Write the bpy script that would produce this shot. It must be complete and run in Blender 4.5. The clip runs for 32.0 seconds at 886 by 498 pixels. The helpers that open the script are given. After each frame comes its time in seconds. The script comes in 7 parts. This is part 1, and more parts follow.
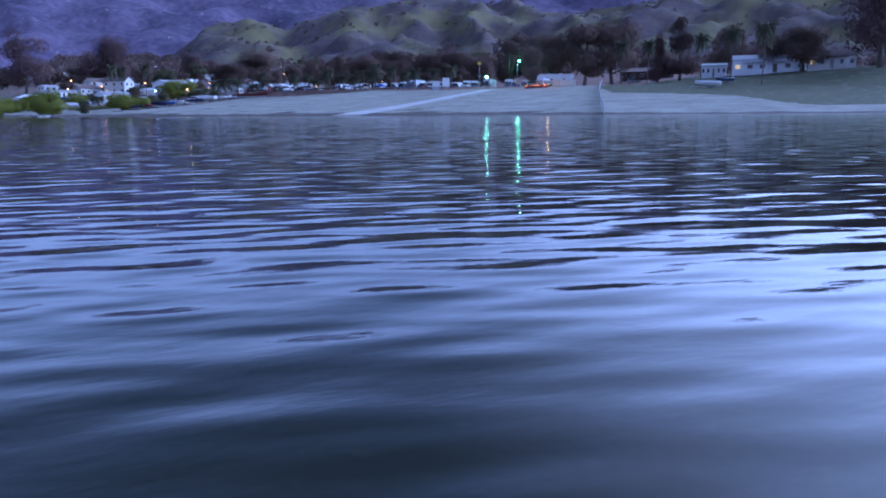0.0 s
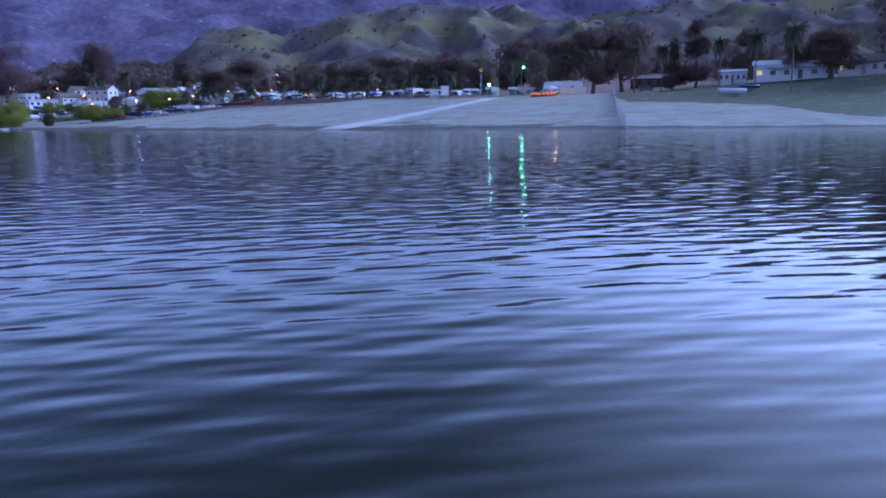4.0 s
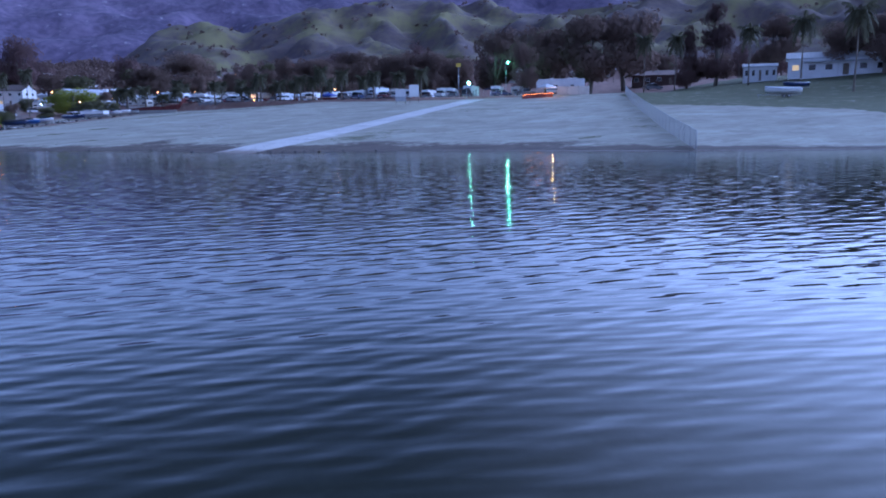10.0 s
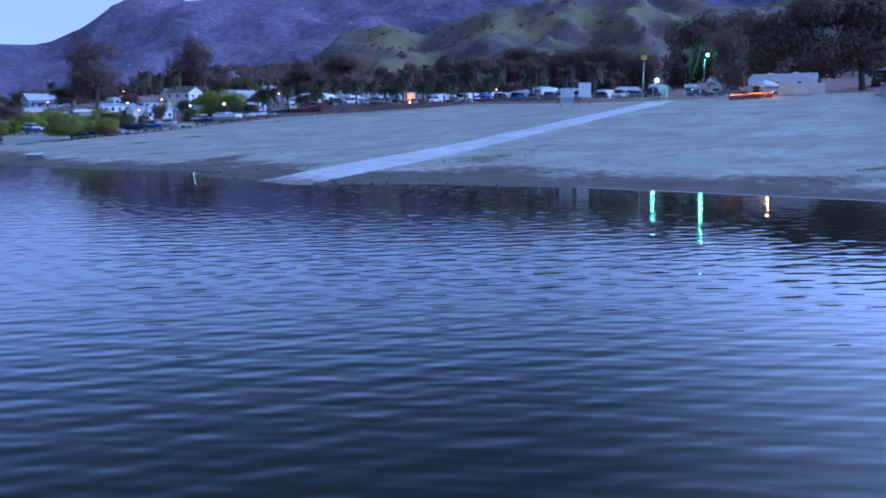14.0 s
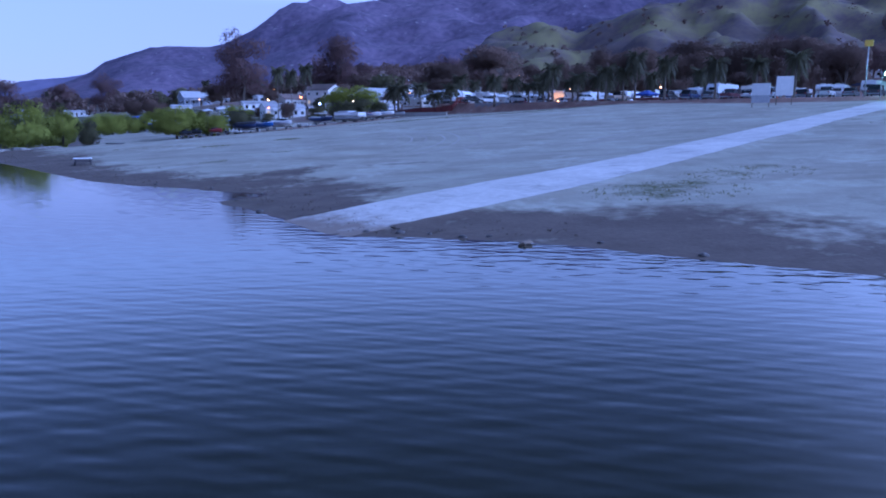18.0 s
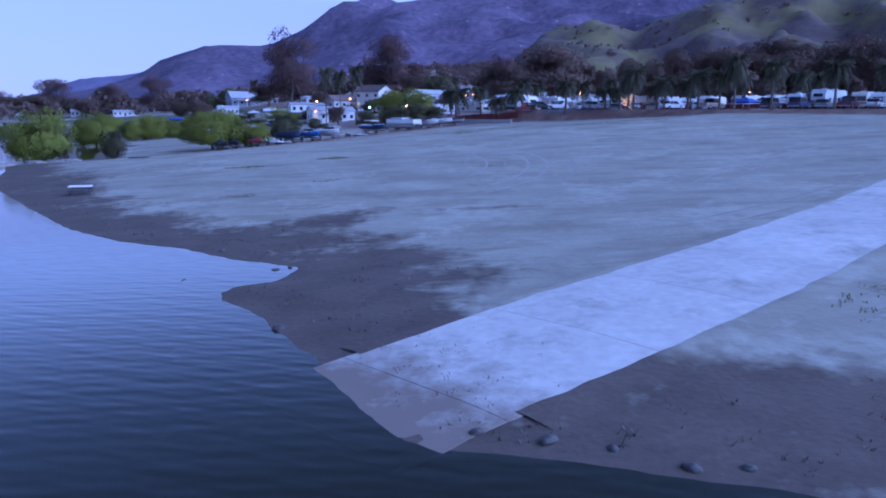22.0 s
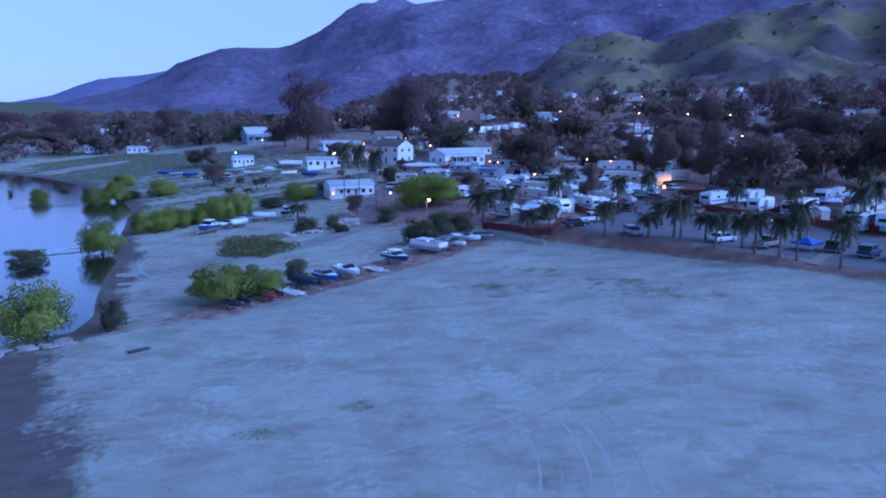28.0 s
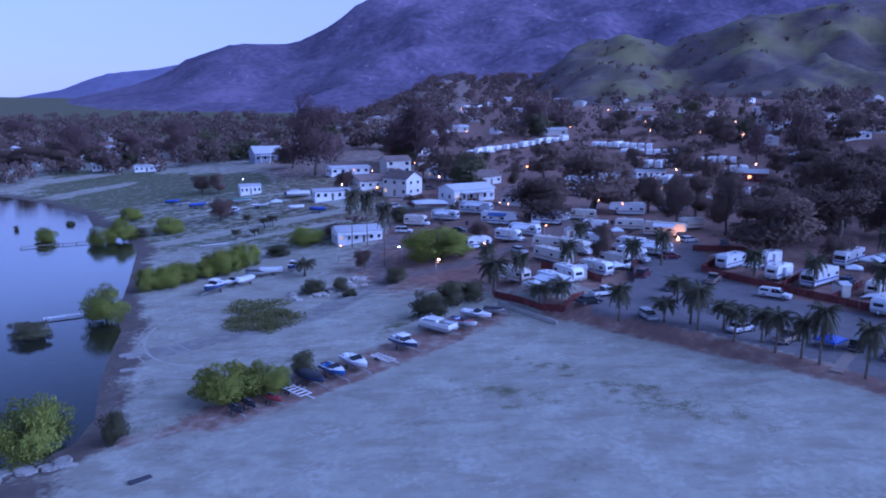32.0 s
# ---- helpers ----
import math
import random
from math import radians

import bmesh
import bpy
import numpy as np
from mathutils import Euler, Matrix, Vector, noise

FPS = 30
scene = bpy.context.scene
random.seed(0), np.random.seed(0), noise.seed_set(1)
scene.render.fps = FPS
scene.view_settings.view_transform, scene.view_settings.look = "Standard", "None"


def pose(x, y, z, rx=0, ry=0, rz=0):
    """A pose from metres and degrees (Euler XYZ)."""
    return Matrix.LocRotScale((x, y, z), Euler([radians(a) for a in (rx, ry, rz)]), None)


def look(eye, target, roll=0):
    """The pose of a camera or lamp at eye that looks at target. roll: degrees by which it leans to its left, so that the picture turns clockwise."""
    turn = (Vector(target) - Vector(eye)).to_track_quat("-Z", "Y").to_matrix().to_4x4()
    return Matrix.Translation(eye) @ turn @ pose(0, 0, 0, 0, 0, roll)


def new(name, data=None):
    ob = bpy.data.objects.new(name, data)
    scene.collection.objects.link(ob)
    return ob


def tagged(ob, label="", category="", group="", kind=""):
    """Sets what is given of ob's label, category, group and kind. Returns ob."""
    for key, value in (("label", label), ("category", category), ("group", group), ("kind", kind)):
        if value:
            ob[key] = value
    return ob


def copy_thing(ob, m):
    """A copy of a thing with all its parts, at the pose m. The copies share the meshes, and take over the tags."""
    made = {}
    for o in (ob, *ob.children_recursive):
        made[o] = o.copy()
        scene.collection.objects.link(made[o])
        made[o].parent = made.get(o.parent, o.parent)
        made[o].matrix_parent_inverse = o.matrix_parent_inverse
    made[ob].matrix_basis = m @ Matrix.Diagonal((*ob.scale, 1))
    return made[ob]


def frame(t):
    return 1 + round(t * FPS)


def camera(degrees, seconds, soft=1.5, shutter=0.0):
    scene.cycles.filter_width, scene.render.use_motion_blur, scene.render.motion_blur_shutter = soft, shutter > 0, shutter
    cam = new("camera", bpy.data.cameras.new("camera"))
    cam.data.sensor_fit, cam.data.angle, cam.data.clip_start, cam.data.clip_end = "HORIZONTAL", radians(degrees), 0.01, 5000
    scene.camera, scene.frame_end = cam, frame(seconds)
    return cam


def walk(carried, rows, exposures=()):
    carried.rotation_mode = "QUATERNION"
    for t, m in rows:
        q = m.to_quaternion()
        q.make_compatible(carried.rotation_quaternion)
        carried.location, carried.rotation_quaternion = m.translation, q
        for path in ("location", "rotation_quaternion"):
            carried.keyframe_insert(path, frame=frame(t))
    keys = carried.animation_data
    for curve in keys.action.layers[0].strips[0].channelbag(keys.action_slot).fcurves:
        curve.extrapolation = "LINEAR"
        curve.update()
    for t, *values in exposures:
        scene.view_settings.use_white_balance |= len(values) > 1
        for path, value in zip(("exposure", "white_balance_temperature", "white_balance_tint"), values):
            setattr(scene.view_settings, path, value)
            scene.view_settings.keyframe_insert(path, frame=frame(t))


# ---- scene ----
cam = camera(61.08, 32.0, soft=1.9)
# seconds, x, y, z, yaw, pitch, roll
PATH = [
    (0.0, -47.13, -113.80, 1.11, -24.35, -10.55, 0.44),
    (0.5, -46.36, -112.15, 1.30, -24.34, -10.58, 0.45),
    (1.0, -45.69, -110.38, 1.49, -24.38, -10.62, 0.47),
    (1.5, -44.79, -108.47, 1.59, -24.37, -10.63, 0.48),
    (2.0, -43.74, -106.69, 1.62, -24.35, -10.61, 0.50),
    (2.5, -42.44, -104.49, 1.64, -24.29, -10.61, 0.53),
    (3.0, -41.36, -102.13, 1.77, -24.30, -10.55, 0.55),
    (3.5, -40.25, -99.70, 1.94, -24.33, -10.05, 0.59),
    (5.5, -35.15, -89.30, 2.84, -24.26, -10.13, 0.61),
    (6.0, -33.51, -86.12, 2.92, -24.23, -10.12, 0.61),
    (6.5, -32.13, -83.05, 3.00, -24.22, -10.11, 0.64),
    (7.0, -30.59, -79.70, 3.10, -24.22, -10.11, 0.67),
    (7.5, -28.84, -76.33, 3.20, -24.15, -10.12, 0.69),
    (8.0, -27.09, -72.80, 3.31, -24.15, -10.12, 0.71),
    (8.5, -25.39, -69.12, 3.41, -24.16, -10.11, 0.73),
    (9.0, -23.72, -65.32, 3.52, -24.17, -10.09, 0.76),
    (9.5, -22.11, -61.47, 3.73, -24.61, -10.12, 0.82),
    (10.0, -20.74, -58.01, 3.87, -26.46, -10.18, 0.89),
    (10.5, -19.12, -54.70, 3.95, -27.55, -10.21, 0.95),
    (11.0, -17.30, -51.25, 3.95, -28.00, -10.21, 0.99),
    (11.5, -15.45, -47.45, 3.96, -28.28, -10.19, 1.01),
    (12.0, -13.10, -43.64, 4.00, -25.71, -10.11, 0.99),
    (12.5, -10.68, -39.74, 4.10, -22.94, -10.06, 0.90),
    (13.0, -8.69, -35.89, 4.18, -22.05, -10.02, 0.81),
    (13.5, -6.78, -32.22, 4.34, -17.31, -9.95, 0.71),
    (14.0, -5.17, -28.46, 4.52, -13.01, -9.90, 0.61),
    (14.5, -3.88, -25.40, 4.68, -12.76, -9.89, 0.53),
    (15.0, -2.97, -22.38, 4.84, -10.54, -9.88, 0.47),
    (15.5, -1.74, -19.37, 5.02, -7.80, -9.89, 0.42),
    (17.5, -0.02, -7.55, 4.67, -3.87, -9.82, 0.06),
    (18.0, 0.22, -4.67, 4.57, -1.74, -9.79, -0.05),
    (18.5, 0.18, -2.38, 4.46, -0.74, -9.79, -0.17),
    (19.0, 0.00, 0.00, 4.38, -0.00, -9.78, -0.27),
    (19.5, -0.24, 2.26, 4.29, 0.54, -9.78, -0.35),
    (20.0, -0.55, 4.23, 4.23, 0.93, -9.77, -0.41),
    (20.5, -0.85, 5.87, 4.47, 1.39, -9.82, -0.45),
    (21.0, -1.41, 7.63, 4.84, 1.59, -9.87, -0.45),
    (21.5, -1.89, 9.56, 5.34, 1.68, -9.88, -0.44),
    (22.0, -2.24, 11.49, 6.23, 1.86, -9.89, -0.42),
    (22.5, -2.57, 13.10, 7.50, 2.08, -9.92, -0.39),
    (23.0, -3.00, 14.79, 9.09, 2.15, -9.95, -0.39),
    (23.5, -3.46, 16.43, 10.77, 2.26, -9.99, -0.38),
    (24.0, -3.87, 18.27, 12.57, 2.38, -10.05, -0.37),
    (24.5, -4.21, 19.94, 14.42, 2.47, -10.06, -0.33),
    (25.0, -4.43, 21.35, 16.42, 2.54, -10.16, -0.30),
    (25.5, -4.72, 22.74, 18.35, 2.58, -10.15, -0.29),
    (27.5, -4.85, 25.40, 25.20, 2.92, -10.25, -0.30),
    (28.0, -4.86, 25.30, 27.12, 3.07, -10.30, -0.29),
    (28.5, -4.80, 25.22, 28.94, 3.21, -10.35, -0.32),
    (29.0, -4.84, 25.12, 30.72, 3.31, -10.38, -0.36),
    (29.5, -4.86, 24.98, 32.54, 3.41, -10.43, -0.38),
    (30.0, -4.92, 24.85, 34.38, 3.50, -10.52, -0.40),
    (30.5, -5.00, 25.36, 36.22, 3.54, -10.61, -0.41),
    (31.0, -5.12, 26.58, 38.08, 3.60, -10.73, -0.38),
    (31.5, -5.30, 28.55, 39.62, 3.68, -10.85, -0.34),
    (32.0, -5.56, 30.95, 40.75, 3.70, -10.92, -0.32),
]
walk(cam, [(t, pose(x, y, z, 90 + p, r, w)) for t, x, y, z, w, p, r in PATH],
     [(0.0, 0.6, 4270, 22), (1.0, 0.6, 4370, 26), (3.0, 0.6, 4370, 25), (6.0, 0.6, 4270, 20), (8.0, 0.56, 4250, 20), (10.0, 0.57, 4290, 20), (12.0, 0.57, 4230, 17), (14.0, 0.57, 4040, 17), (19.0, 0.46, 4110, 27), (22.0, 0.46, 4110, 28), (25.0, 0.42, 4150, 28),
      (27.5, 0.5, 3860, 19), (29.2, 0.48, 3740, 19), (30.0, 0.45, 4080, 31), (32.0, 0.45, 4080, 34)])

# ---- world and light ----
world = bpy.data.worlds.new("dusk")
scene.world = world
world.use_nodes = True
wn = world.node_tree.nodes
sky = wn.new("ShaderNodeTexSky")
sky.sky_type = 'NISHITA'
sky.sun_disc = False
sky.sun_elevation = radians(6.0)
sky.air_density = 1.0
sky.dust_density = 0.6
sky.ozone_density = 3.0
sky.sun_rotation = radians(125)
wl = world.node_tree.links
wco = wn.new("ShaderNodeTexCoord")
wsep = wn.new("ShaderNodeSeparateXYZ")
wl.new(wco.outputs["Generated"], wsep.inputs[0])
ramp = wn.new("ShaderNodeValToRGB")
BANDS = ((0.0, (0.375, 0.348, 0.44)), (0.14, (0.35, 0.338, 0.44)), (0.165, (0.49, 0.525, 0.675)), (0.21, (0.49, 0.525, 0.68)), (0.27, (0.335, 0.37, 0.485)), (0.35, (0.165, 0.188, 0.25)), (0.47, (0.07, 0.082, 0.108)), (0.6, (0.054, 0.062, 0.081)), (1.0, (0.052, 0.059, 0.078)))
tones = ramp.color_ramp.elements
tones[0].position, tones[0].color = BANDS[0][0], (*BANDS[0][1], 1)
tones[1].position, tones[1].color = BANDS[-1][0], (*BANDS[-1][1], 1)
for pos, c in BANDS[1:-1]:
    tones.new(pos).color = (*c, 1)
wl.new(wsep.outputs["Z"], ramp.inputs[0])
# afterglow of the sun that has set behind and to the right
wdot = wn.new("ShaderNodeVectorMath")
wdot.operation = 'DOT_PRODUCT'
wdot.inputs[1].default_value = Vector((math.sin(radians(100)), math.cos(radians(100)), 0.0)).normalized()
wl.new(wco.outputs["Generated"], wdot.inputs[0])
wmr = wn.new("ShaderNodeMapRange")
wmr.inputs[1].default_value, wmr.inputs[2].default_value, wmr.interpolation_type = 0.15, 1.0, 'SMOOTHSTEP'
wl.new(wdot.outputs["Value"], wmr.inputs[0])
wgl = wn.new("ShaderNodeMix")
wgl.data_type, wgl.blend_type = 'RGBA', 'ADD'
wgl.inputs[7].default_value = (1.2, 1.22, 1.38, 1)
wl.new(wmr.outputs[0], wgl.inputs[0])
wl.new(ramp.outputs[0], wgl.inputs[6])
# fainter last light over the water to the west
wdow = wn.new("ShaderNodeVectorMath")
wdow.operation = 'DOT_PRODUCT'
wdow.inputs[1].default_value = (math.sin(radians(-80)), math.cos(radians(-80)), 0.0)
wl.new(wco.outputs["Generated"], wdow.inputs[0])
wmw = wn.new("ShaderNodeMapRange")
wmw.inputs[1].default_value, wmw.inputs[2].default_value, wmw.interpolation_type = 0.25, 1.0, 'SMOOTHSTEP'
wl.new(wdow.outputs["Value"], wmw.inputs[0])
wgw = wn.new("ShaderNodeMix")
wgw.data_type, wgw.blend_type = 'RGBA', 'ADD'
wgw.inputs[7].default_value = (0.05, 0.055, 0.09, 1)
wl.new(wmw.outputs[0], wgw.inputs[0])
wl.new(wgl.outputs[2], wgw.inputs[6])
wad = wn.new("ShaderNodeMix")
wad.data_type, wad.blend_type = 'RGBA', 'ADD'
wad.inputs[0].default_value = 0.02
wl.new(wgw.outputs[2], wad.inputs[6])
wl.new(sky.outputs[0], wad.inputs[7])
wl.new(wad.outputs[2], wn["Background"].inputs[0])
wn["Background"].inputs[1].default_value = 1.0
sun = new("sun", bpy.data.lights.new("sun", 'SUN'))
sun.data.energy, sun.data.angle, sun.data.color = 1.3, radians(50), (0.8, 0.85, 1.0)
sun.matrix_basis = look((math.sin(radians(100)) * 80, math.cos(radians(100)) * 80, 45), (0, 0, 0))

# ---- helpers of this scene ----
MATS = {}


def mat(name, colour, colour2=None, rough=0.8, scale=3.0, bump=0.2, metal=0.0, fine=25.0, emit=None, power=0.0, vary=0.0, spec=0.5, stretch=(1, 1, 1), leafy=False, crown=False):
    """A procedural surface: two colours mixed by a broad and a fine grain, with relief."""
    if name in MATS:
        return MATS[name]
    m = bpy.data.materials.new(name)
    m.use_nodes = True
    nt = m.node_tree
    b = nt.nodes["Principled BSDF"]
    b.inputs["Roughness"].default_value = rough
    b.inputs["Metallic"].default_value = metal
    b.inputs["Specular IOR Level"].default_value = spec
    co = nt.nodes.new("ShaderNodeTexCoord")
    mp = nt.nodes.new("ShaderNodeMapping")
    mp.inputs["Scale"].default_value = stretch
    nt.links.new(co.outputs["Object"], mp.inputs[0])
    n1, n2 = nt.nodes.new("ShaderNodeTexNoise"), nt.nodes.new("ShaderNodeTexNoise")
    n1.inputs["Scale"].default_value, n1.inputs["Detail"].default_value = scale, 4
    n2.inputs["Scale"].default_value, n2.inputs["Detail"].default_value = fine, 3
    nt.links.new(mp.outputs[0], n1.inputs["Vector"])
    nt.links.new(mp.outputs[0], n2.inputs["Vector"])
    add = nt.nodes.new("ShaderNodeMath")
    add.operation = 'ADD'
    nt.links.new(n1.outputs["Fac"], add.inputs[0])
    nt.links.new(n2.outputs["Fac"], add.inputs[1])
    mr = nt.nodes.new("ShaderNodeMapRange")
    mr.inputs[1].default_value, mr.inputs[2].default_value = 0.75, 1.25
    nt.links.new(add.outputs[0], mr.inputs[0])
    mix = nt.nodes.new("ShaderNodeMix")
    mix.data_type = 'RGBA'
    c2 = colour2 or tuple(v * 0.72 for v in colour)
    mix.inputs[6].default_value, mix.inputs[7].default_value = (*colour, 1), (*c2, 1)
    nt.links.new(mr.outputs[0], mix.inputs[0])
    out = mix.outputs[2]
    if vary:
        oi = nt.nodes.new("ShaderNodeObjectInfo")
        hs = nt.nodes.new("ShaderNodeHueSaturation")
        vm = nt.nodes.new("ShaderNodeMapRange")
        vm.inputs[3].default_value, vm.inputs[4].default_value = 1 - vary, 1 + vary
        nt.links.new(oi.outputs["Random"], vm.inputs[0])
        nt.links.new(vm.outputs[0], hs.inputs["Value"])
        nt.links.new(out, hs.inputs["Color"])
        out = hs.outputs[0]
    nt.links.new(out, b.inputs["Base Color"])
    if bump:
        bp = nt.nodes.new("ShaderNodeBump")
        bp.inputs["Strength"].default_value, bp.inputs["Distance"].default_value = bump, 0.05
        nt.links.new(add.outputs[0], bp.inputs["Height"])
        nt.links.new(bp.outputs[0], b.inputs["Normal"])
    if crown:
        sub = nt.nodes.new("ShaderNodeVectorMath")
        sub.operation = 'SUBTRACT'
        sub.inputs[1].default_value = (0, 0, 0.3)
        nt.links.new(co.outputs["Object"], sub.inputs[0])
        nrm = nt.nodes.new("ShaderNodeVectorMath")
        nrm.operation = 'NORMALIZE'
        nt.links.new(sub.outputs[0], nrm.inputs[0])
        tow = nt.nodes.new("ShaderNodeVectorTransform")
        tow.vector_type, tow.convert_from, tow.convert_to = 'NORMAL', 'OBJECT', 'WORLD'
        nt.links.new(nrm.outputs[0], tow.inputs[0])
        geo = nt.nodes.new("ShaderNodeNewGeometry")
        part_n = nt.nodes.new("ShaderNodeVectorMath")
        part_n.operation = 'MULTIPLY_ADD'
        part_n.inputs[1].default_value = (0.3, 0.3, 0.3)
        nt.links.new(geo.outputs["Normal"], part_n.inputs[0])
        nt.links.new(tow.outputs[0], part_n.inputs[2])
        fin = nt.nodes.new("ShaderNodeVectorMath")
        fin.operation = 'NORMALIZE'
        nt.links.new(part_n.outputs[0], fin.inputs[0])
        nt.links.new(fin.outputs[0], b.inputs["Normal"])
    if leafy:
        tl = nt.nodes.new("ShaderNodeBsdfTranslucent")
        nt.links.new(out, tl.inputs["Color"])
        if crown:
            nt.links.new(fin.outputs[0], tl.inputs["Normal"])
        ms = nt.nodes.new("ShaderNodeMixShader")
        ms.inputs[0].default_value = 0.4
        nt.links.new(b.outputs[0], ms.inputs[1])
        nt.links.new(tl.outputs[0], ms.inputs[2])
        nt.links.new(ms.outputs[0], nt.nodes["Material Output"].inputs["Surface"])
    if emit:
        b.inputs["Emission Color"].default_value = (*emit, 1)
        b.inputs["Emission Strength"].default_value = power
    MATS[name] = m
    return m


def obj(name, verts, faces, material, parent=None, label="", smooth=False):
    me = bpy.data.meshes.new(name)
    me.from_pydata([tuple(v) for v in verts], [], faces)
    me.materials.append(material)
    if smooth:
        me.polygons.foreach_set("use_smooth", [True] * len(me.polygons))
    me.update()
    o = new(name, me)
    if parent:
        o.parent = parent
    if label:
        o["label"] = label
    return o


# ---- the lie of the land ----
SHORE = [(-1500, 300), (-900, 420), (-400, 400), (-220, 345), (-189, 327), (-154, 297), (-138, 272), (-121, 261), (-103, 229), (-89, 196),
         (-78, 168), (-72, 158), (-66.6, 142.7), (-61.7, 130.7), (-56.6, 120), (-55.5, 112.7), (-57.3, 107.5), (-60, 104),
         (-54, 94.6), (-45, 77.3), (-39, 70.2), (-29.3, 58.2), (-24, 51.9), (-19.5, 48.2), (-15.6, 46.4), (-12.7, 44), (-9, 42.3),
         (-9.4, 39.5), (-11, 38.3), (-10.9, 36.9), (-8.9, 34.8), (-7.5, 32.5), (-6, 30.2), (-3.1, 25.1), (0.3, 24.5), (3.8, 23.5), (6.1, 22.3), (8.5, 20.4), (11.1, 18.6), (14, 16.8), (19, 11.5),
         (25.8, 4), (32.8, -2.5), (40, -7.5), (49, -14), (60, -23), (75, -38), (90, -60), (105, -100), (140, -180), (250, -400), (600, -1500)]
_S = np.array(SHORE, float)


def shore_dist(x, y):
    """Signed distance from the waterline, positive on land. Arrays."""
    x, y = np.asarray(x, float), np.asarray(y, float)
    best, sgn = np.full(x.shape, 1e18), np.ones(x.shape)
    for a, b in zip(_S[:-1], _S[1:]):
        d = b - a
        t = np.clip(((x - a[0]) * d[0] + (y - a[1]) * d[1]) / (d @ d), 0, 1)
        px, py = x - a[0] - t * d[0], y - a[1] - t * d[1]
        q = px * px + py * py
        s = np.where(d[0] * py - d[1] * px >= 0, 1.0, -1.0)
        m = q < best - 1e-9
        best, sgn = np.where(m, q, best), np.where(m, s, sgn)
    return np.sqrt(best) * sgn


def smooth(e0, e1, v):
    t = np.clip((v - e0) / (e1 - e0), 0, 1)
    return t * t * (3 - 2 * t)


def bumps(x, y, s):
    """A cheap rolling unevenness, about -1 to 1."""
    return (np.sin(x * s + 1.3) * np.sin(y * s * 1.17 + 0.4) + np.sin(x * s * 0.53 + y * s * 0.81 + 2) + 0.5 * np.sin(x * s * 2.3 - y * s * 1.9)) / 2.5


def height(x, y):
    x, y = np.asarray(x, float), np.asarray(y, float)
    d = shore_dist(x, y)
    beach = 0.079 * d
    lot = 7.9 + 0.006 * (d - 95) + 0.00010 * np.clip(d - 200, 0, 1500) ** 1.9 * 0.3
    h = np.where(d < 0, 0.05 * d, np.minimum(beach, lot))
    # the bank in front of the parking lot
    edge = x * 0.70 + y * 0.71
    bank = smooth(113.5, 116.5, edge) * smooth(-4, 6, x) * (1 - smooth(75, 90, x))
    h = np.where(d > 0, np.where(bank > 0, np.maximum(h, h * (1 - bank) + 7.9 * bank), h), h)
    w = y * 0.94 + x * 0.34
    rise = 0.03 * np.clip(w - 180, 0, 150) + 0.075 * np.clip(w - 330, 0, 700)
    h = h + np.where(d > 0, rise * smooth(-190, -70, x), 0)
    h = h + (0.02 * np.clip(x - 100, 0, 18) + 0.1 * np.clip(x - 118, 0, 45)) * smooth(40, 75, d)
    h = h + 0.2 * np.clip(1 - np.hypot((x + 13.2) / 1.6, (y - 39.2) / 1.1), 0, 1) ** 0.7 * (d < 0)
    h = np.maximum(h, -2.5)
    return h + np.where(d > 1, 0.06 * bumps(x, y, 0.23) * np.clip(d / 12, 0, 1), 0)


def hz(x, y):
    return float(height(np.array([x]), np.array([y]))[0])


def axis(lo, hi, step, far, grow):
    a = list(np.arange(lo, hi + step / 2, step))
    s = step
    while a[0] > -far:
        s *= grow
        a.insert(0, a[0] - s)
    s = step
    while a[-1] < far:
        s *= grow
        a.append(a[-1] + s)
    return np.array(a)


def sheet(name, xs, ys, fn, material):
    X, Y = np.meshgrid(xs, ys)
    Z = fn(X, Y)
    v = np.stack([X.ravel(), Y.ravel(), Z.ravel()], -1)
    n = len(xs)
    i = (np.arange(len(ys) - 1)[:, None] * n + np.arange(n - 1)[None, :]).ravel()
    f = np.stack([i, i + 1, i + n + 1, i + n], -1)
    return obj(name, v.tolist(), f.tolist(), material, smooth=True)


def inside(x, y, poly):
    r = np.zeros(np.shape(x), bool)
    for (ax, ay), (bx, by) in zip(poly, poly[1:] + poly[:1]):
        r ^= ((ay > y) != (by > y)) & (x < (bx - ax) * (y - ay) / (by - ay + 1e-9) + ax)
    return r


LOT = [(11, 151), (22, 143), (30, 136.5), (38, 128), (44, 121), (62, 104.5), (70, 97), (76, 104), (80, 118), (66, 136), (56, 150), (48, 160),
       (43, 170), (38, 179), (44, 208), (41, 232), (34, 232), (31, 206), (24, 190), (21, 172), (14, 163)]
GRASS_EAST = [(88, 74), (72, 46), (80, 34), (85, 17), (77, -2), (74, -14), (120, -60), (260, -60), (260, 140), (130, 100)]
LAWN_WEST = [(-190, 322), (-165, 300), (-120, 312), (-95, 335), (-110, 372), (-215, 420), (-235, 400)]
ROADS = [[(-64, 142), (-55, 148), (-38, 161), (-27, 186), (-12, 195), (4, 210), (16, 230), (24, 260)], [(-27, 187), (-36, 210), (-30, 226), (-5, 232)]]


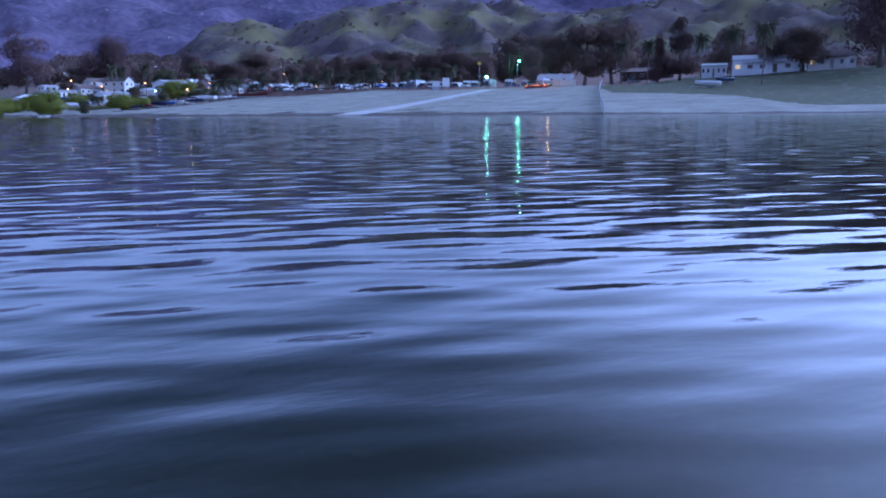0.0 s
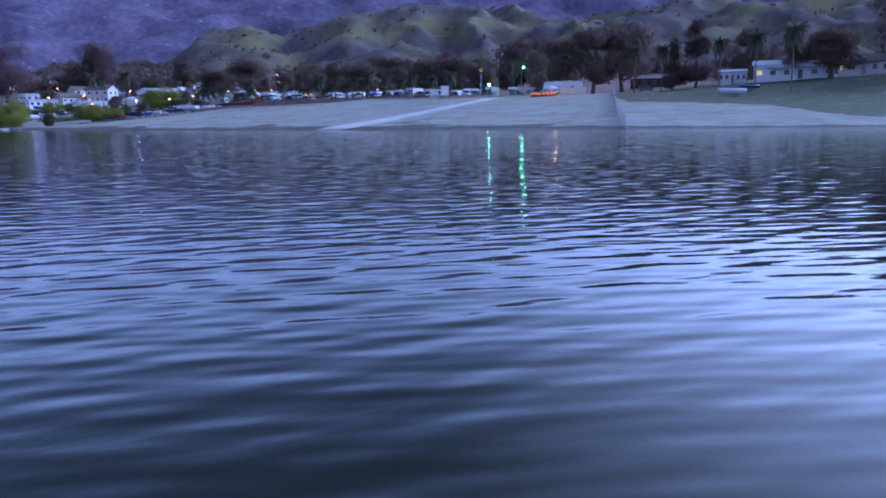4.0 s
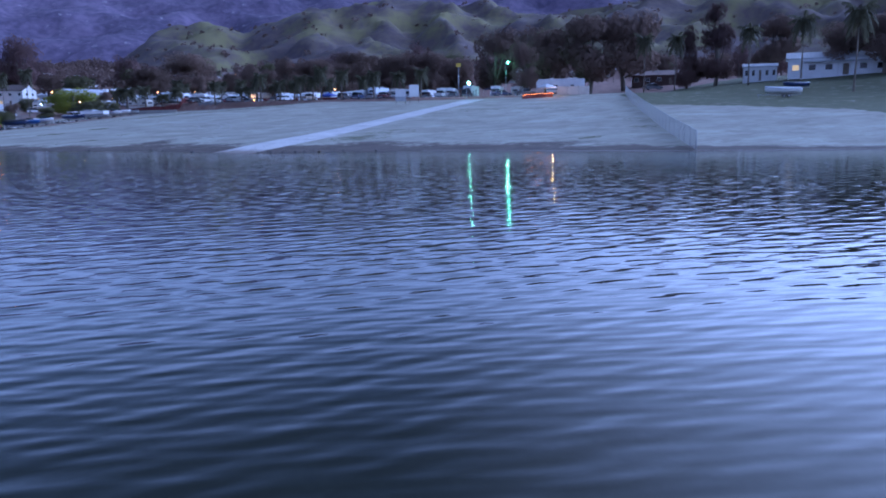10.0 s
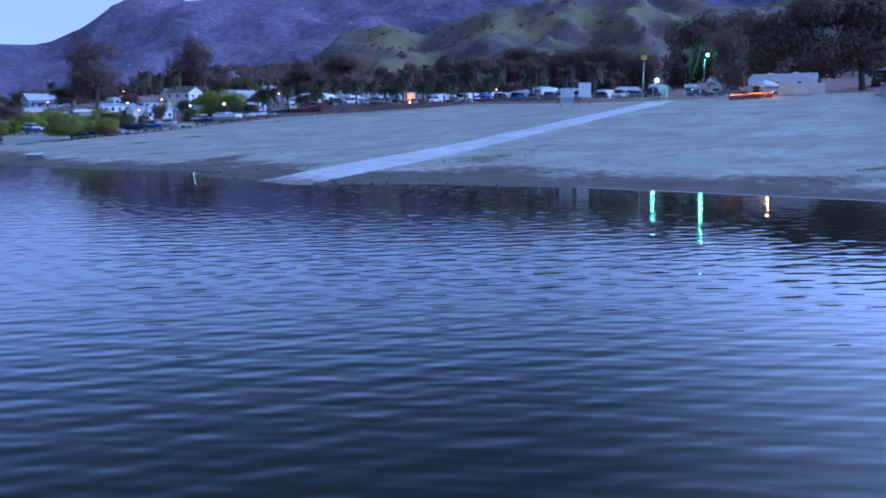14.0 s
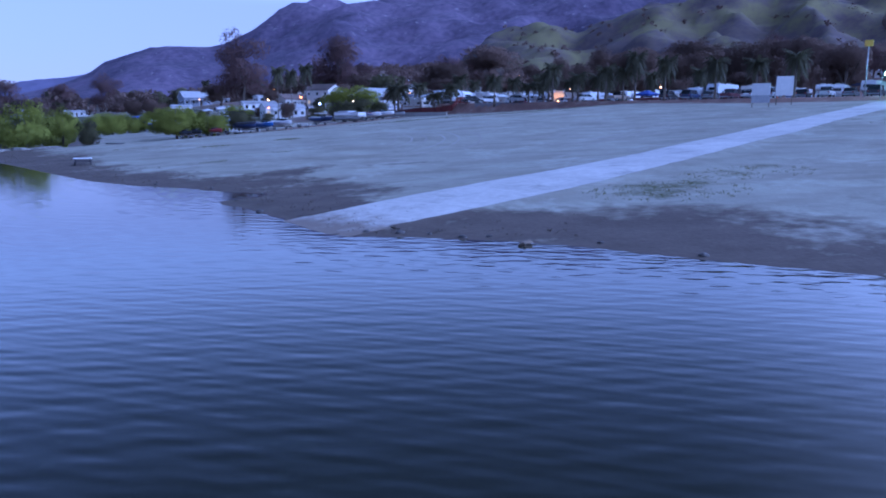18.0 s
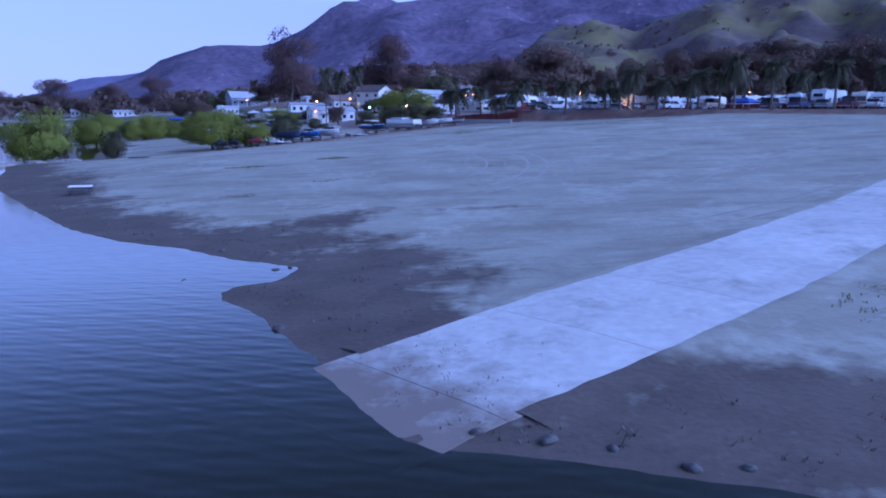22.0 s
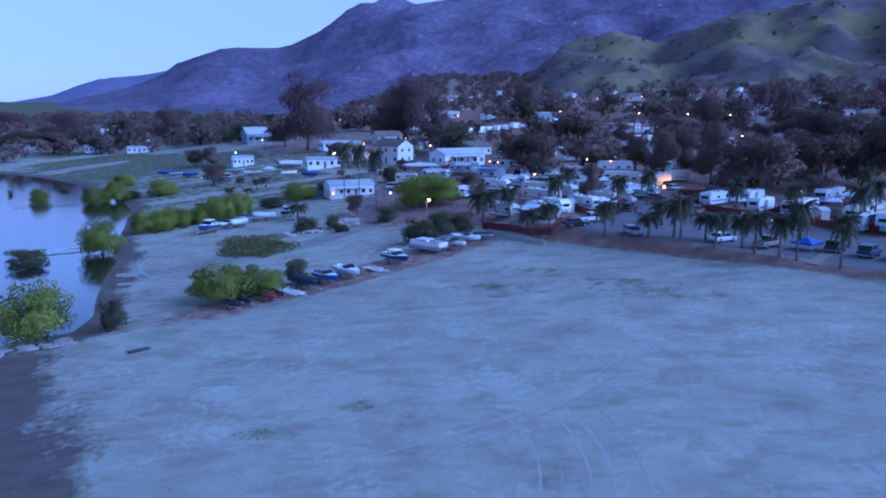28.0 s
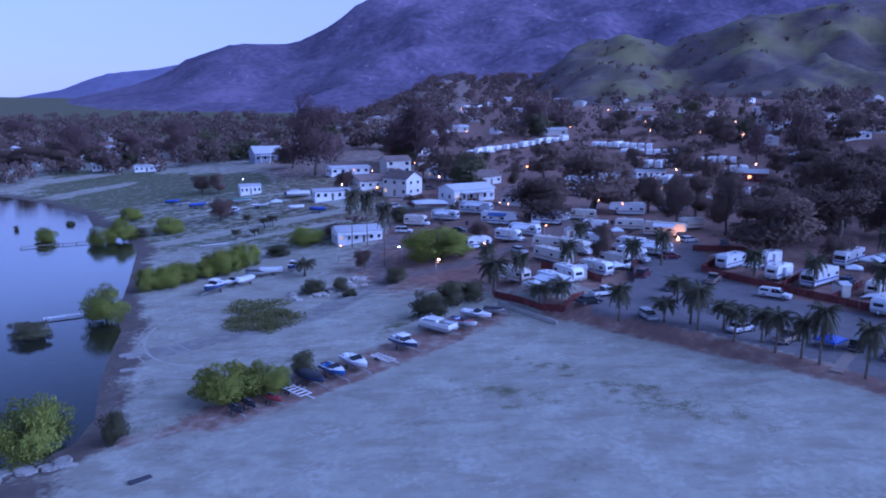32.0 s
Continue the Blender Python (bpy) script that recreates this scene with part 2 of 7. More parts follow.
LANES = [([(-145, 282), (-116, 298), (-80, 312)], 1.3), ([(-122.5, 262), (-108.8, 275.8), (-80, 296)], 1.2), ([(-106, 232), (-79.7, 252), (-50, 272)], 3.4), ([(-95.6, 219), (-70, 240.7), (-45, 256)], 1.3),
         ([(-196, 322), (-188, 345), (-176, 366)], 5.0), ([(-235, 358), (-207, 396), (-180, 420)], 5.0), ([(-70, 300), (-55, 280), (-20, 262)], 2.5)]


def near_line(x, y, pts):
    best = np.full(np.shape(x), 1e9)
    for (ax, ay), (bx, by) in zip(pts[:-1], pts[1:]):
        t = np.clip(((x - ax) * (bx - ax) + (y - ay) * (by - ay)) / ((bx - ax) ** 2 + (by - ay) ** 2), 0, 1)
        best = np.minimum(best, np.hypot(x - ax - t * (bx - ax), y - ay - t * (by - ay)))
    return best


def blob(x, y, cx, cy, rx, ry, turn=0.0):
    c, s_ = math.cos(radians(turn)), math.sin(radians(turn))
    u, v = (x - cx) * c + (y - cy) * s_, -(x - cx) * s_ + (y - cy) * c
    return np.clip(1.4 - np.hypot(u / rx, v / ry), 0, 1)


def zones(x, y):
    """Wet mud, vegetation, asphalt, dark soil."""
    d = shore_dist(x, y)
    wet = 1 - smooth(3.0 - 1.5 * smooth(15, 45, x), 9.0 - 2.5 * smooth(15, 45, x), d + 1.5 * bumps(x, y, 0.35) + 1.6 * smooth(95, 112, y))
    for b in ((-9.5, 53.5, 4.2, 1.7, 40), (-6.3, 47.2, 3.4, 1.2, 20), (-13, 50.5, 6, 2.6, 20), (-8, 42, 4, 4, 0), (-3.5, 38, 3, 3.5, 30), (-1.5, 54.5, 3.5, 0.9, 0),
              (-21, 54.5, 5, 3, -40), (-29, 63, 5, 4, -45), (-40, 80, 4, 10, 30), (14, 25, 9, 3, -40), (26, 13, 9, 3, -40)):
        wet = np.maximum(wet, 0.85 * blob(x, y, *b))
    wet = np.maximum(wet, 0.75 * (1 - smooth(2, 6, np.abs(x - (-57)) + 0.0 * y)) * (y > 108) * (y < 118))
    green = np.where(inside(x, y, GRASS_EAST), 1.0, 0.0)
    green = np.maximum(green, 0.7 * smooth(205, 235, y) * (x < -40) * (1 - smooth(330, 380, y)) )
    lane = np.minimum.reduce([near_line(x, y, r) - w for r, w in LANES])
    green = np.where(lane < 0.5, 0.0, green)
    green = np.maximum(green, np.where(inside(x, y, LAWN_WEST) & (lane > 0.5), 0.9, 0.0))
    for b in ((-47.5, 162, 9, 7, -30), (-44, 158, 6, 4, 0), (15.9, 118.8, 14, 5, -40), (-4, 124, 11, 3, -30), (2, 132, 8, 3, -35), (-17.6, 62, 1.6, 0.7, 0), (-13, 68, 1.5, 0.6, 0), (-15.5, 85.8, 1.9, 1.4, 20), (-22.8, 81.2, 2.2, 1.3, 20), (-2.4, 118.6, 2.2, 1.6, 0), (-33, 85, 4, 0.8, -30),
              (13, 34, 5, 2.5, 40), (19, 39, 4, 2, 40), (78, 86, 16, 3.5, -40), (46, 66, 8, 2, -40), (58, 56, 8, 2, -40), (-38, 137, 12, 2.5, 55), (-48, 118, 9, 2, 40), (-20, 155, 9, 4, 40)):
        green = np.maximum(green, 0.55 * blob(x, y, *b))
    green = np.maximum(green, 0.95 * smooth(560, 760, y) * (x < -120))
    edge = x * 0.70 + y * 0.71
    bank = smooth(111, 114, edge) * (1 - smooth(116.5, 119, edge)) * (x > 4) * (x < 72)
    tar = np.where(inside(x, y, LOT), 1.0, 0.0)
    for r in ROADS:
        tar = np.maximum(tar, 0.45 * (1 - smooth(2.5, 4.5, near_line(x, y, r))))
    soil = smooth(150, 185, y + 0.25 * x) * smooth(-60, -20, x) * 0.8
    soil = np.maximum(soil, smooth(215, 260, y) * (0.35 + 0.22 * smooth(-75, -45, x + 0.35 * (y - 230))))
    soil = np.where(lane < 0.5, 0.0, soil)
    soil = np.where((x < -160) & (y > 440), 0.8, soil)
    soil = np.maximum(soil, smooth(92, 110, edge - 24) * (x > 12) * 0.9)
    soil = np.maximum(soil, bank * 0.72)
    soil = np.maximum(soil, 0.62 * (1 - smooth(3.0, 7.0, near_line(x, y, [(-40, 119), (-26, 133), (-6, 156)]))))
    soil = np.maximum(soil, 0.55 * (1 - smooth(1.0, 3.0, near_line(x, y, [(-57, 108), (-47, 114), (-40, 119)]))))
    soil = np.where(inside(x, y, LAWN_WEST) | inside(x, y, GRASS_EAST), 0.25, soil)
    return np.stack([wet, green, tar, soil], -1)


def ground_material():
    m = bpy.data.materials.new("ground_surface")
    m.use_nodes = True
    nt = m.node_tree
    b = nt.nodes["Principled BSDF"]
    b.inputs["Roughness"].default_value = 0.95
    b.inputs["Specular IOR Level"].default_value = 0.25
    co = nt.nodes.new("ShaderNodeTexCoord")

    def tex(scale, detail=4, stretch=(1, 1, 1), rot=0.0):
        mp = nt.nodes.new("ShaderNodeMapping")
        mp.inputs["Scale"].default_value = stretch
        mp.inputs["Rotation"].default_value[2] = radians(rot)
        nt.links.new(co.outputs["Object"], mp.inputs[0])
        n = nt.nodes.new("ShaderNodeTexNoise")
        n.inputs["Scale"].default_value, n.inputs["Detail"].default_value = scale, detail
        nt.links.new(mp.outputs[0], n.inputs["Vector"])
        return n.outputs["Fac"]

    def math_node(op, a, c):
        n = nt.nodes.new("ShaderNodeMath")
        n.operation = op
        for k, v in enumerate((a, c)):
            if isinstance(v, (int, float)):
                n.inputs[k].default_value = v
            else:
                nt.links.new(v, n.inputs[k])
        return n.outputs[0]

    def ranged(v, lo, hi, a=0.0, c=1.0):
        n = nt.nodes.new("ShaderNodeMapRange")
        n.inputs[1].default_value, n.inputs[2].default_value, n.inputs[3].default_value, n.inputs[4].default_value = lo, hi, a, c
        nt.links.new(v, n.inputs[0])
        return n.outputs[0]

    def blend(f, a, c):
        n = nt.nodes.new("ShaderNodeMix")
        n.data_type = 'RGBA'
        nt.links.new(f, n.inputs[0])
        for k, v in ((6, a), (7, c)):
            if isinstance(v, tuple):
                n.inputs[k].default_value = (*v, 1)
            else:
                nt.links.new(v, n.inputs[k])
        return n.outputs[2]

    at = nt.nodes.new("ShaderNodeAttribute")
    at.attribute_name = "zone"
    sp = nt.nodes.new("ShaderNodeSeparateColor")
    nt.links.new(at.outputs["Color"], sp.inputs[0])
    broad, mid, fine = tex(0.05), tex(0.45, 5), tex(5.0, 3)
    streak = math_node('ADD', math_node('MULTIPLY', tex(0.3, 6, (0.6, 1.3, 1), 42), 0.75), math_node('MULTIPLY', tex(0.8, 5, (0.4, 1.6, 1), -48), 0.25))
    grain = math_node('ADD', math_node('MULTIPLY', fine, 0.35), math_node('MULTIPLY', mid, 0.65))
    sand = blend(ranged(broad, 0.35, 0.65), (0.40, 0.39, 0.318), (0.335, 0.326, 0.265))
    sand = blend(ranged(streak, 0.47, 0.62), sand, (0.255, 0.236, 0.185))
    sand = blend(ranged(grain, 0.35, 0.7), sand, (0.285, 0.272, 0.222))
    blot = math_node('ADD', math_node('MULTIPLY', tex(0.16, 6), 0.6), math_node('MULTIPLY', tex(1.3, 5), 0.4))
    sand = blend(ranged(blot, 0.54, 0.66, 0, 0.5), sand, (0.19, 0.178, 0.14))
    sand = blend(ranged(blot, 0.47, 0.36, 0, 0.7), sand, (0.43, 0.42, 0.36))
    soil = blend(ranged(grain, 0.4, 0.65), (0.26, 0.166, 0.13), (0.165, 0.102, 0.083))
    col = blend(ranged(math_node('ADD', at.outputs["Alpha"], math_node('MULTIPLY', math_node('SUBTRACT', mid, 0.5), 0.9)), 0.35, 0.65), sand, soil)
    tar = blend(ranged(grain, 0.4, 0.65), (0.165, 0.15, 0.155), (0.12, 0.112, 0.115))
    col = blend(ranged(math_node('ADD', sp.outputs[2], math_node('MULTIPLY', math_node('SUBTRACT', mid, 0.5), 0.25)), 0.3, 0.6, 0, 1), col, tar)
    green = blend(ranged(fine, 0.35, 0.7), (0.07, 0.088, 0.03), (0.105, 0.098, 0.045))
    col = blend(ranged(math_node('ADD', sp.outputs[1], math_node('MULTIPLY', math_node('SUBTRACT', grain, 0.5), 2.6)), 0.45, 0.85, 0, 0.9), col, green)
    mud = blend(ranged(grain, 0.35, 0.65), (0.09, 0.073, 0.062), (0.14, 0.114, 0.096))
    col = blend(ranged(math_node('ADD', sp.outputs[0], math_node('MULTIPLY', math_node('SUBTRACT', blot, 0.5), 2.3)), 0.34, 0.8), col, mud)
    nt.links.new(col, b.inputs["Base Color"])
    bp = nt.nodes.new("ShaderNodeBump")
    bp.inputs["Strength"].default_value, bp.inputs["Distance"].default_value = 0.6, 0.12
    nt.links.new(grain, bp.inputs["Height"])
    nt.links.new(bp.outputs[0], b.inputs["Normal"])
    return m


gx, gy = axis(-150, 150, 1.15, 5000, 1.12), axis(-50, 320, 1.15, 5000, 1.12)
ground = tagged(sheet("ground", gx, gy, height, ground_material()), "pale sandy beach and dry ground sloping to the lake", "ground", kind="structure")
_z = ground.data.attributes.new("zone", 'FLOAT_COLOR', 'POINT')
_X, _Y = np.meshgrid(gx, gy)
_z.data.foreach_set("color", zones(_X, _Y).astype(np.float32).ravel())


# ---- water ----
def water_material():
    m = bpy.data.materials.new("lake_water")
    m.use_nodes = True
    nt = m.node_tree
    nt.nodes.remove(nt.nodes["Principled BSDF"])
    co = nt.nodes.new("ShaderNodeTexCoord")
    n = nt.nodes.new("ShaderNodeTexNoise")
    n.inputs["Scale"].default_value, n.inputs["Detail"].default_value, n.inputs["Roughness"].default_value = 2.6, 5, 0.62
    mp = nt.nodes.new("ShaderNodeMapping")
    mp.inputs["Scale"].default_value = (0.4, 1.0, 1.0)
    nt.links.new(co.outputs["Object"], mp.inputs[0])
    nt.links.new(mp.outputs[0], n.inputs["Vector"])
    total = n.outputs["Fac"]
    # short-crested wind ripples: length in metres, heading, weight
    for lam, heading, wt in ((0.98, 74, 0.8), (0.83, 96, 0.8), (0.66, 64, 0.7), (0.55, 104, 0.6), (0.43, 84, 0.5), (0.31, 70, 0.3)):
        m_ = nt.nodes.new("ShaderNodeMapping")
        m_.inputs["Rotation"].default_value[2] = radians(-heading)
        nt.links.new(co.outputs["Object"], m_.inputs[0])
        wv = nt.nodes.new("ShaderNodeTexWave")
        wv.inputs["Scale"].default_value = 0.31416 / lam
        wv.inputs["Distortion"].default_value = 3.5
        wv.inputs["Detail"].default_value = 1.0
        wv.inputs["Detail Scale"].default_value = 0.5
        nt.links.new(m_.outputs[0], wv.inputs["Vector"])
        ma = nt.nodes.new("ShaderNodeMath")
        ma.operation = 'MULTIPLY_ADD'
        ma.inputs[1].default_value = wt
        nt.links.new(wv.outputs["Fac"], ma.inputs[0])
        nt.links.new(total, ma.inputs[2])
        total = ma.outputs[0]
    at = nt.nodes.new("ShaderNodeAttribute")
    at.attribute_name = "chop"
    mu = nt.nodes.new("ShaderNodeMath")
    mu.operation = 'MULTIPLY'
    nt.links.new(total, mu.inputs[0])
    nt.links.new(at.outputs["Fac"], mu.inputs[1])
    bp = nt.nodes.new("ShaderNodeBump")
    bp.inputs["Strength"].default_value, bp.inputs["Distance"].default_value = 1.0, 0.0046
    nt.links.new(mu.outputs[0], bp.inputs["Height"])
    gl = nt.nodes.new("ShaderNodeBsdfGlossy")
    gl.inputs["Roughness"].default_value = 0.035
    gl.inputs["Color"].default_value = (1, 1, 1, 1)
    df = nt.nodes.new("ShaderNodeBsdfDiffuse")
    df.inputs["Color"].default_value = (0.03, 0.033, 0.02, 1)
    tr = nt.nodes.new("ShaderNodeBsdfTransparent")
    tr.inputs["Color"].default_value = (0.42, 0.4, 0.3, 1)
    body = nt.nodes.new("ShaderNodeMixShader")
    body.inputs[0].default_value = 0.45
    nt.links.new(df.outputs[0], body.inputs[1])
    nt.links.new(tr.outputs[0], body.inputs[2])
    fr = nt.nodes.new("ShaderNodeFresnel")
    fr.inputs["IOR"].default_value = 1.36
    nt.links.new(bp.outputs[0], fr.inputs["Normal"])
    nt.links.new(bp.outputs[0], gl.inputs["Normal"])
    mx = nt.nodes.new("ShaderNodeMixShader")
    nt.links.new(fr.outputs[0], mx.inputs[0])
    nt.links.new(body.outputs[0], mx.inputs[1])
    nt.links.new(gl.outputs[0], mx.inputs[2])
    nt.links.new(mx.outputs[0], nt.nodes["Material Output"].inputs["Surface"])
    return m


def waves(x, y):
    """Wind ripples: many short-crested trains spread about one heading."""
    r_ = np.random.default_rng(4)
    z = np.zeros(np.shape(x))
    for k in range(30):
        lam = 0.58 * 2.6 ** r_.random()
        a = radians(84 + r_.normal() * 25)
        kx, ky = 2 * math.pi / lam * math.cos(a), 2 * math.pi / lam * math.sin(a)
        group = 0.55 + 0.45 * np.sin(x * r_.uniform(-0.5, 0.5) + y * r_.uniform(-0.5, 0.5) + r_.uniform(0, 6.28))
        z += lam ** 0.9 * group * np.sin(kx * x + ky * y + r_.uniform(0, 6.28))
    z *= 0.00112
    d = -shore_dist(x, y)
    fade = 1 - smooth(90, 240, np.hypot(x + 10, y + 30))
    return z * (0.38 + 0.62 * smooth(8, 36, d)) * fade


wx, wy = axis(-70, 88, 0.36, 5000, 1.16), axis(-120, 46, 0.24, 5000, 1.16)
water = tagged(sheet("water", wx, wy, waves, water_material()), "dark rippled lake water at dusk", "lake", kind="structure")
_c = water.data.attributes.new("chop", 'FLOAT', 'POINT')
_X, _Y = np.meshgrid(wx, wy)
_c.data.foreach_set("value", (0.4 + 0.6 * smooth(8, 36, -shore_dist(_X, _Y))).astype(np.float32).ravel())

# ---- hills ----
# scrub browns, the darker one tinted slightly purple to paint in haze
M_HILL = mat("foothill_hazed_scrub", (0.135, 0.105, 0.085), (0.075, 0.056, 0.066), rough=1, scale=0.018, fine=0.12, bump=0)
# chaparral with the purple of distance haze mixed into its base colour
M_MOUNT = mat("mountain_hazed_chaparral", (0.165, 0.126, 0.195), (0.07, 0.056, 0.10), rough=1, scale=0.008, fine=0.06, bump=0)
# farthest ridge: pale blue air haze is painted straight into the colour
M_FARMOUNT = mat("far_mountain_haze_blue", (0.17, 0.155, 0.26), (0.13, 0.12, 0.205), rough=1, scale=0.004, fine=0.03, bump=0)


def outcrops(m, scale, lo, hi, colour):
    """Pale bare rock showing through the scrub."""
    nt = m.node_tree
    b = nt.nodes["Principled BSDF"]
    src = b.inputs["Base Color"].links[0].from_socket
    co = nt.nodes.new("ShaderNodeTexCoord")
    n = nt.nodes.new("ShaderNodeTexNoise")
    n.inputs["Scale"].default_value, n.inputs["Detail"].default_value, n.inputs["Roughness"].default_value = scale, 8, 0.72
    nt.links.new(co.outputs["Object"], n.inputs["Vector"])
    mr = nt.nodes.new("ShaderNodeMapRange")
    mr.inputs[1].default_value, mr.inputs[2].default_value = lo, hi
    nt.links.new(n.outputs["Fac"], mr.inputs[0])
    mx = nt.nodes.new("ShaderNodeMix")
    mx.data_type = 'RGBA'
    mx.inputs[7].default_value = (*colour, 1)
    nt.links.new(mr.outputs[0], mx.inputs[0])
    nt.links.new(src, mx.inputs[6])
    nt.links.new(mx.outputs[2], b.inputs["Base Color"])


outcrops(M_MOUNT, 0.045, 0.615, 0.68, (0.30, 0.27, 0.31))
outcrops(M_HILL, 0.012, 0.47, 0.61, (0.175, 0.155, 0.068))


def fnoise(x, y, s, seed=0.0, octaves=5):
    out = np.zeros(x.shape)
    flat = np.stack([x.ravel() * s, y.ravel() * s], -1)
    vals = [noise.fractal((px, py, seed), 0.9, 2.1, octaves) for px, py in flat]
    return np.array(vals).reshape(x.shape)


def ridge_range(name, profile, near, crest, back, rough, material, seed, lift=0.0, steps=(230, 60), power=1.4):
    """A range built over azimuths (degrees right of +y, elevation of the crest in degrees) between three distances."""
    az = np.linspace(profile[0][0], profile[-1][0], steps[0])
    el = np.interp(az, [p[0] for p in profile], [p[1] for p in profile])
    r = np.concatenate([np.linspace(near, crest, steps[1]), np.linspace(crest, back, 8)[1:]])
    A, R = np.meshgrid(np.radians(az), r)
    X, Y = R * np.sin(A), R * np.cos(A)
    top = np.tan(np.radians(el))[None, :] * crest
    up = np.where(R <= crest, ((R - near) / (crest - near)) ** power, 1 - 0.8 * (R - crest) / (back - crest))
    wob = 1.1 - 2.2 * np.abs(fnoise(X, Y, rough, seed)) + 0.5 * fnoise(X, Y, rough * 4, seed + 5)
    Z = top * np.clip(up, 0, 1) + lift + wob * 0.2 * top * np.clip((R - near) / (crest - near), 0, 1) * (0.25 + np.clip(1.3 - up, 0, 1)) * np.where(R == crest, 0.3, 1)
    Z = np.where(R == near, -5, Z)
    n = len(az)
    i = (np.arange(len(r) - 1)[:, None] * n + np.arange(n - 1)[None, :]).ravel()
    f = np.stack([i, i + n, i + n + 1, i + 1], -1)
    return obj(name, np.stack([X.ravel(), Y.ravel(), Z.ravel()], -1).tolist(), f.tolist(), material, smooth=True)


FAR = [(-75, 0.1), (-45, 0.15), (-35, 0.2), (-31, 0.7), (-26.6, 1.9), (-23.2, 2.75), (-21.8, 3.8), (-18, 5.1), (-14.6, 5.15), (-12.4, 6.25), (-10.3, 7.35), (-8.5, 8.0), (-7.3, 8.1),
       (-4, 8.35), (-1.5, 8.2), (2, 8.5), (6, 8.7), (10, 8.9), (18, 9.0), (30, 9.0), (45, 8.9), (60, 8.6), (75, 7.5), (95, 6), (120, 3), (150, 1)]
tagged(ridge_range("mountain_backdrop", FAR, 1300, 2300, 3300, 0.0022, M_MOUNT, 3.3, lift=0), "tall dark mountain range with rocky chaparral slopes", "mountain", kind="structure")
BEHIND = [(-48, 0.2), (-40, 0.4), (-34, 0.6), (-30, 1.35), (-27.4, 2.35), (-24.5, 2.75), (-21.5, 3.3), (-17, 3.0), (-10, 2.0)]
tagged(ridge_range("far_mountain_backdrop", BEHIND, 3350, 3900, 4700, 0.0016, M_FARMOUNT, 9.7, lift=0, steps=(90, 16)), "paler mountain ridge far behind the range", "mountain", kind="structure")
NEAR = [(-6.6, 0.4), (-2.6, 1.28), (0.4, 2.28), (1.2, 2.78), (3.1, 4.38), (5.2, 5.88), (6.8, 6.58), (8.6, 6.93), (10.2, 6.48), (11.7, 6.08), (13.3, 6.68), (17.1, 8.28), (20.4, 8.58), (23.4, 8.18), (28.4, 8.48), (32.4, 7.78), (37.4, 8.18), (42.4, 8.48), (47.4, 8.08), (53.4, 8.18), (61.4, 8.18), (74.4, 7.08), (89.4, 3.58), (109.4, 0.58)]
tagged(ridge_range("foothill", NEAR, 520, 935, 1400, 0.006, M_HILL, 7.1, lift=0, power=1.25), "rounded olive-green foothills with dark scrub", "hill", kind="structure")


# ---- builders ----
def bm_box(cx, cy, cz, sx, sy, sz):
    return [(cx + i * sx / 2, cy + j * sy / 2, cz + k * sz / 2) for k in (-1, 1) for j in (-1, 1) for i in (-1, 1)]


BOXF = [(0, 2, 3, 1), (4, 5, 7, 6), (0, 1, 5, 4), (2, 6, 7, 3), (0, 4, 6, 2), (1, 3, 7, 5)]


def finish(bm, name, material, parent, label="", bevel=0.0, soft=False):
    if bevel:
        bmesh.ops.bevel(bm, geom=list(bm.edges), offset=bevel, segments=2, affect='EDGES', profile=0.6)
    bmesh.ops.recalc_face_normals(bm, faces=bm.faces)
    me = bpy.data.meshes.new(name)
    bm.to_mesh(me)
    bm.free()
    me.materials.append(material)
    if soft:
        me.polygons.foreach_set("use_smooth", [True] * len(me.polygons))
    o = new(name, me)
    o.parent = parent
    if label:
        o["label"] = label
    return o


def box(name, c, s, material, parent, bevel=0.0, label="", rz=0.0):
    bm = bmesh.new()
    vs = [bm.verts.new(v) for v in bm_box(0, 0, 0, *s)]
    for f in BOXF:
        bm.faces.new([vs[k] for k in f])
    bmesh.ops.transform(bm, matrix=pose(*c, 0, 0, rz), verts=bm.verts)
    return finish(bm, name, material, parent, label, bevel)


def prism(name, profile, y0, y1, material, parent, bevel=0.0, label="", taper=1.0):
    """A side profile (x, z) drawn across from y0 to y1."""
    bm = bmesh.new()
    a = [bm.verts.new((x, y0, z)) for x, z in profile]
    b = [bm.verts.new((x, y1, z)) for x, z in profile]
    n = len(profile)
    bm.faces.new(a)
    bm.faces.new(b[::-1])
    for k in range(n):
        bm.faces.new((a[k], b[k], b[(k + 1) % n], a[(k + 1) % n]))
    return finish(bm, name, material, parent, label, bevel)


def loft(name, rings, material, parent, label="", closed=True, soft=True):
    """Skin between rings of points, capped."""
    bm = bmesh.new()
    rs = [[bm.verts.new(v) for v in r] for r in rings]
    n = len(rs[0])
    for p, q in zip(rs[:-1], rs[1:]):
        for k in range(n if closed else n - 1):
            bm.faces.new((p[k], p[(k + 1) % n], q[(k + 1) % n], q[k]))
    if closed:
        bm.faces.new(rs[0][::-1])
        bm.faces.new(rs[-1])
    return finish(bm, name, material, parent, label, soft=soft)


def tube_rings(pts, radii, n=7):
    out = []
    for k, (p, r) in enumerate(zip(pts, radii)):
        p = Vector(p)
        d = (Vector(pts[min(k + 1, len(pts) - 1)]) - Vector(pts[max(k - 1, 0)])).normalized()
        u = d.orthogonal().normalized()
        v = d.cross(u)
        out.append([p + r * (math.cos(2 * math.pi * i / n) * u + math.sin(2 * math.pi * i / n) * v) for i in range(n)])
    return out


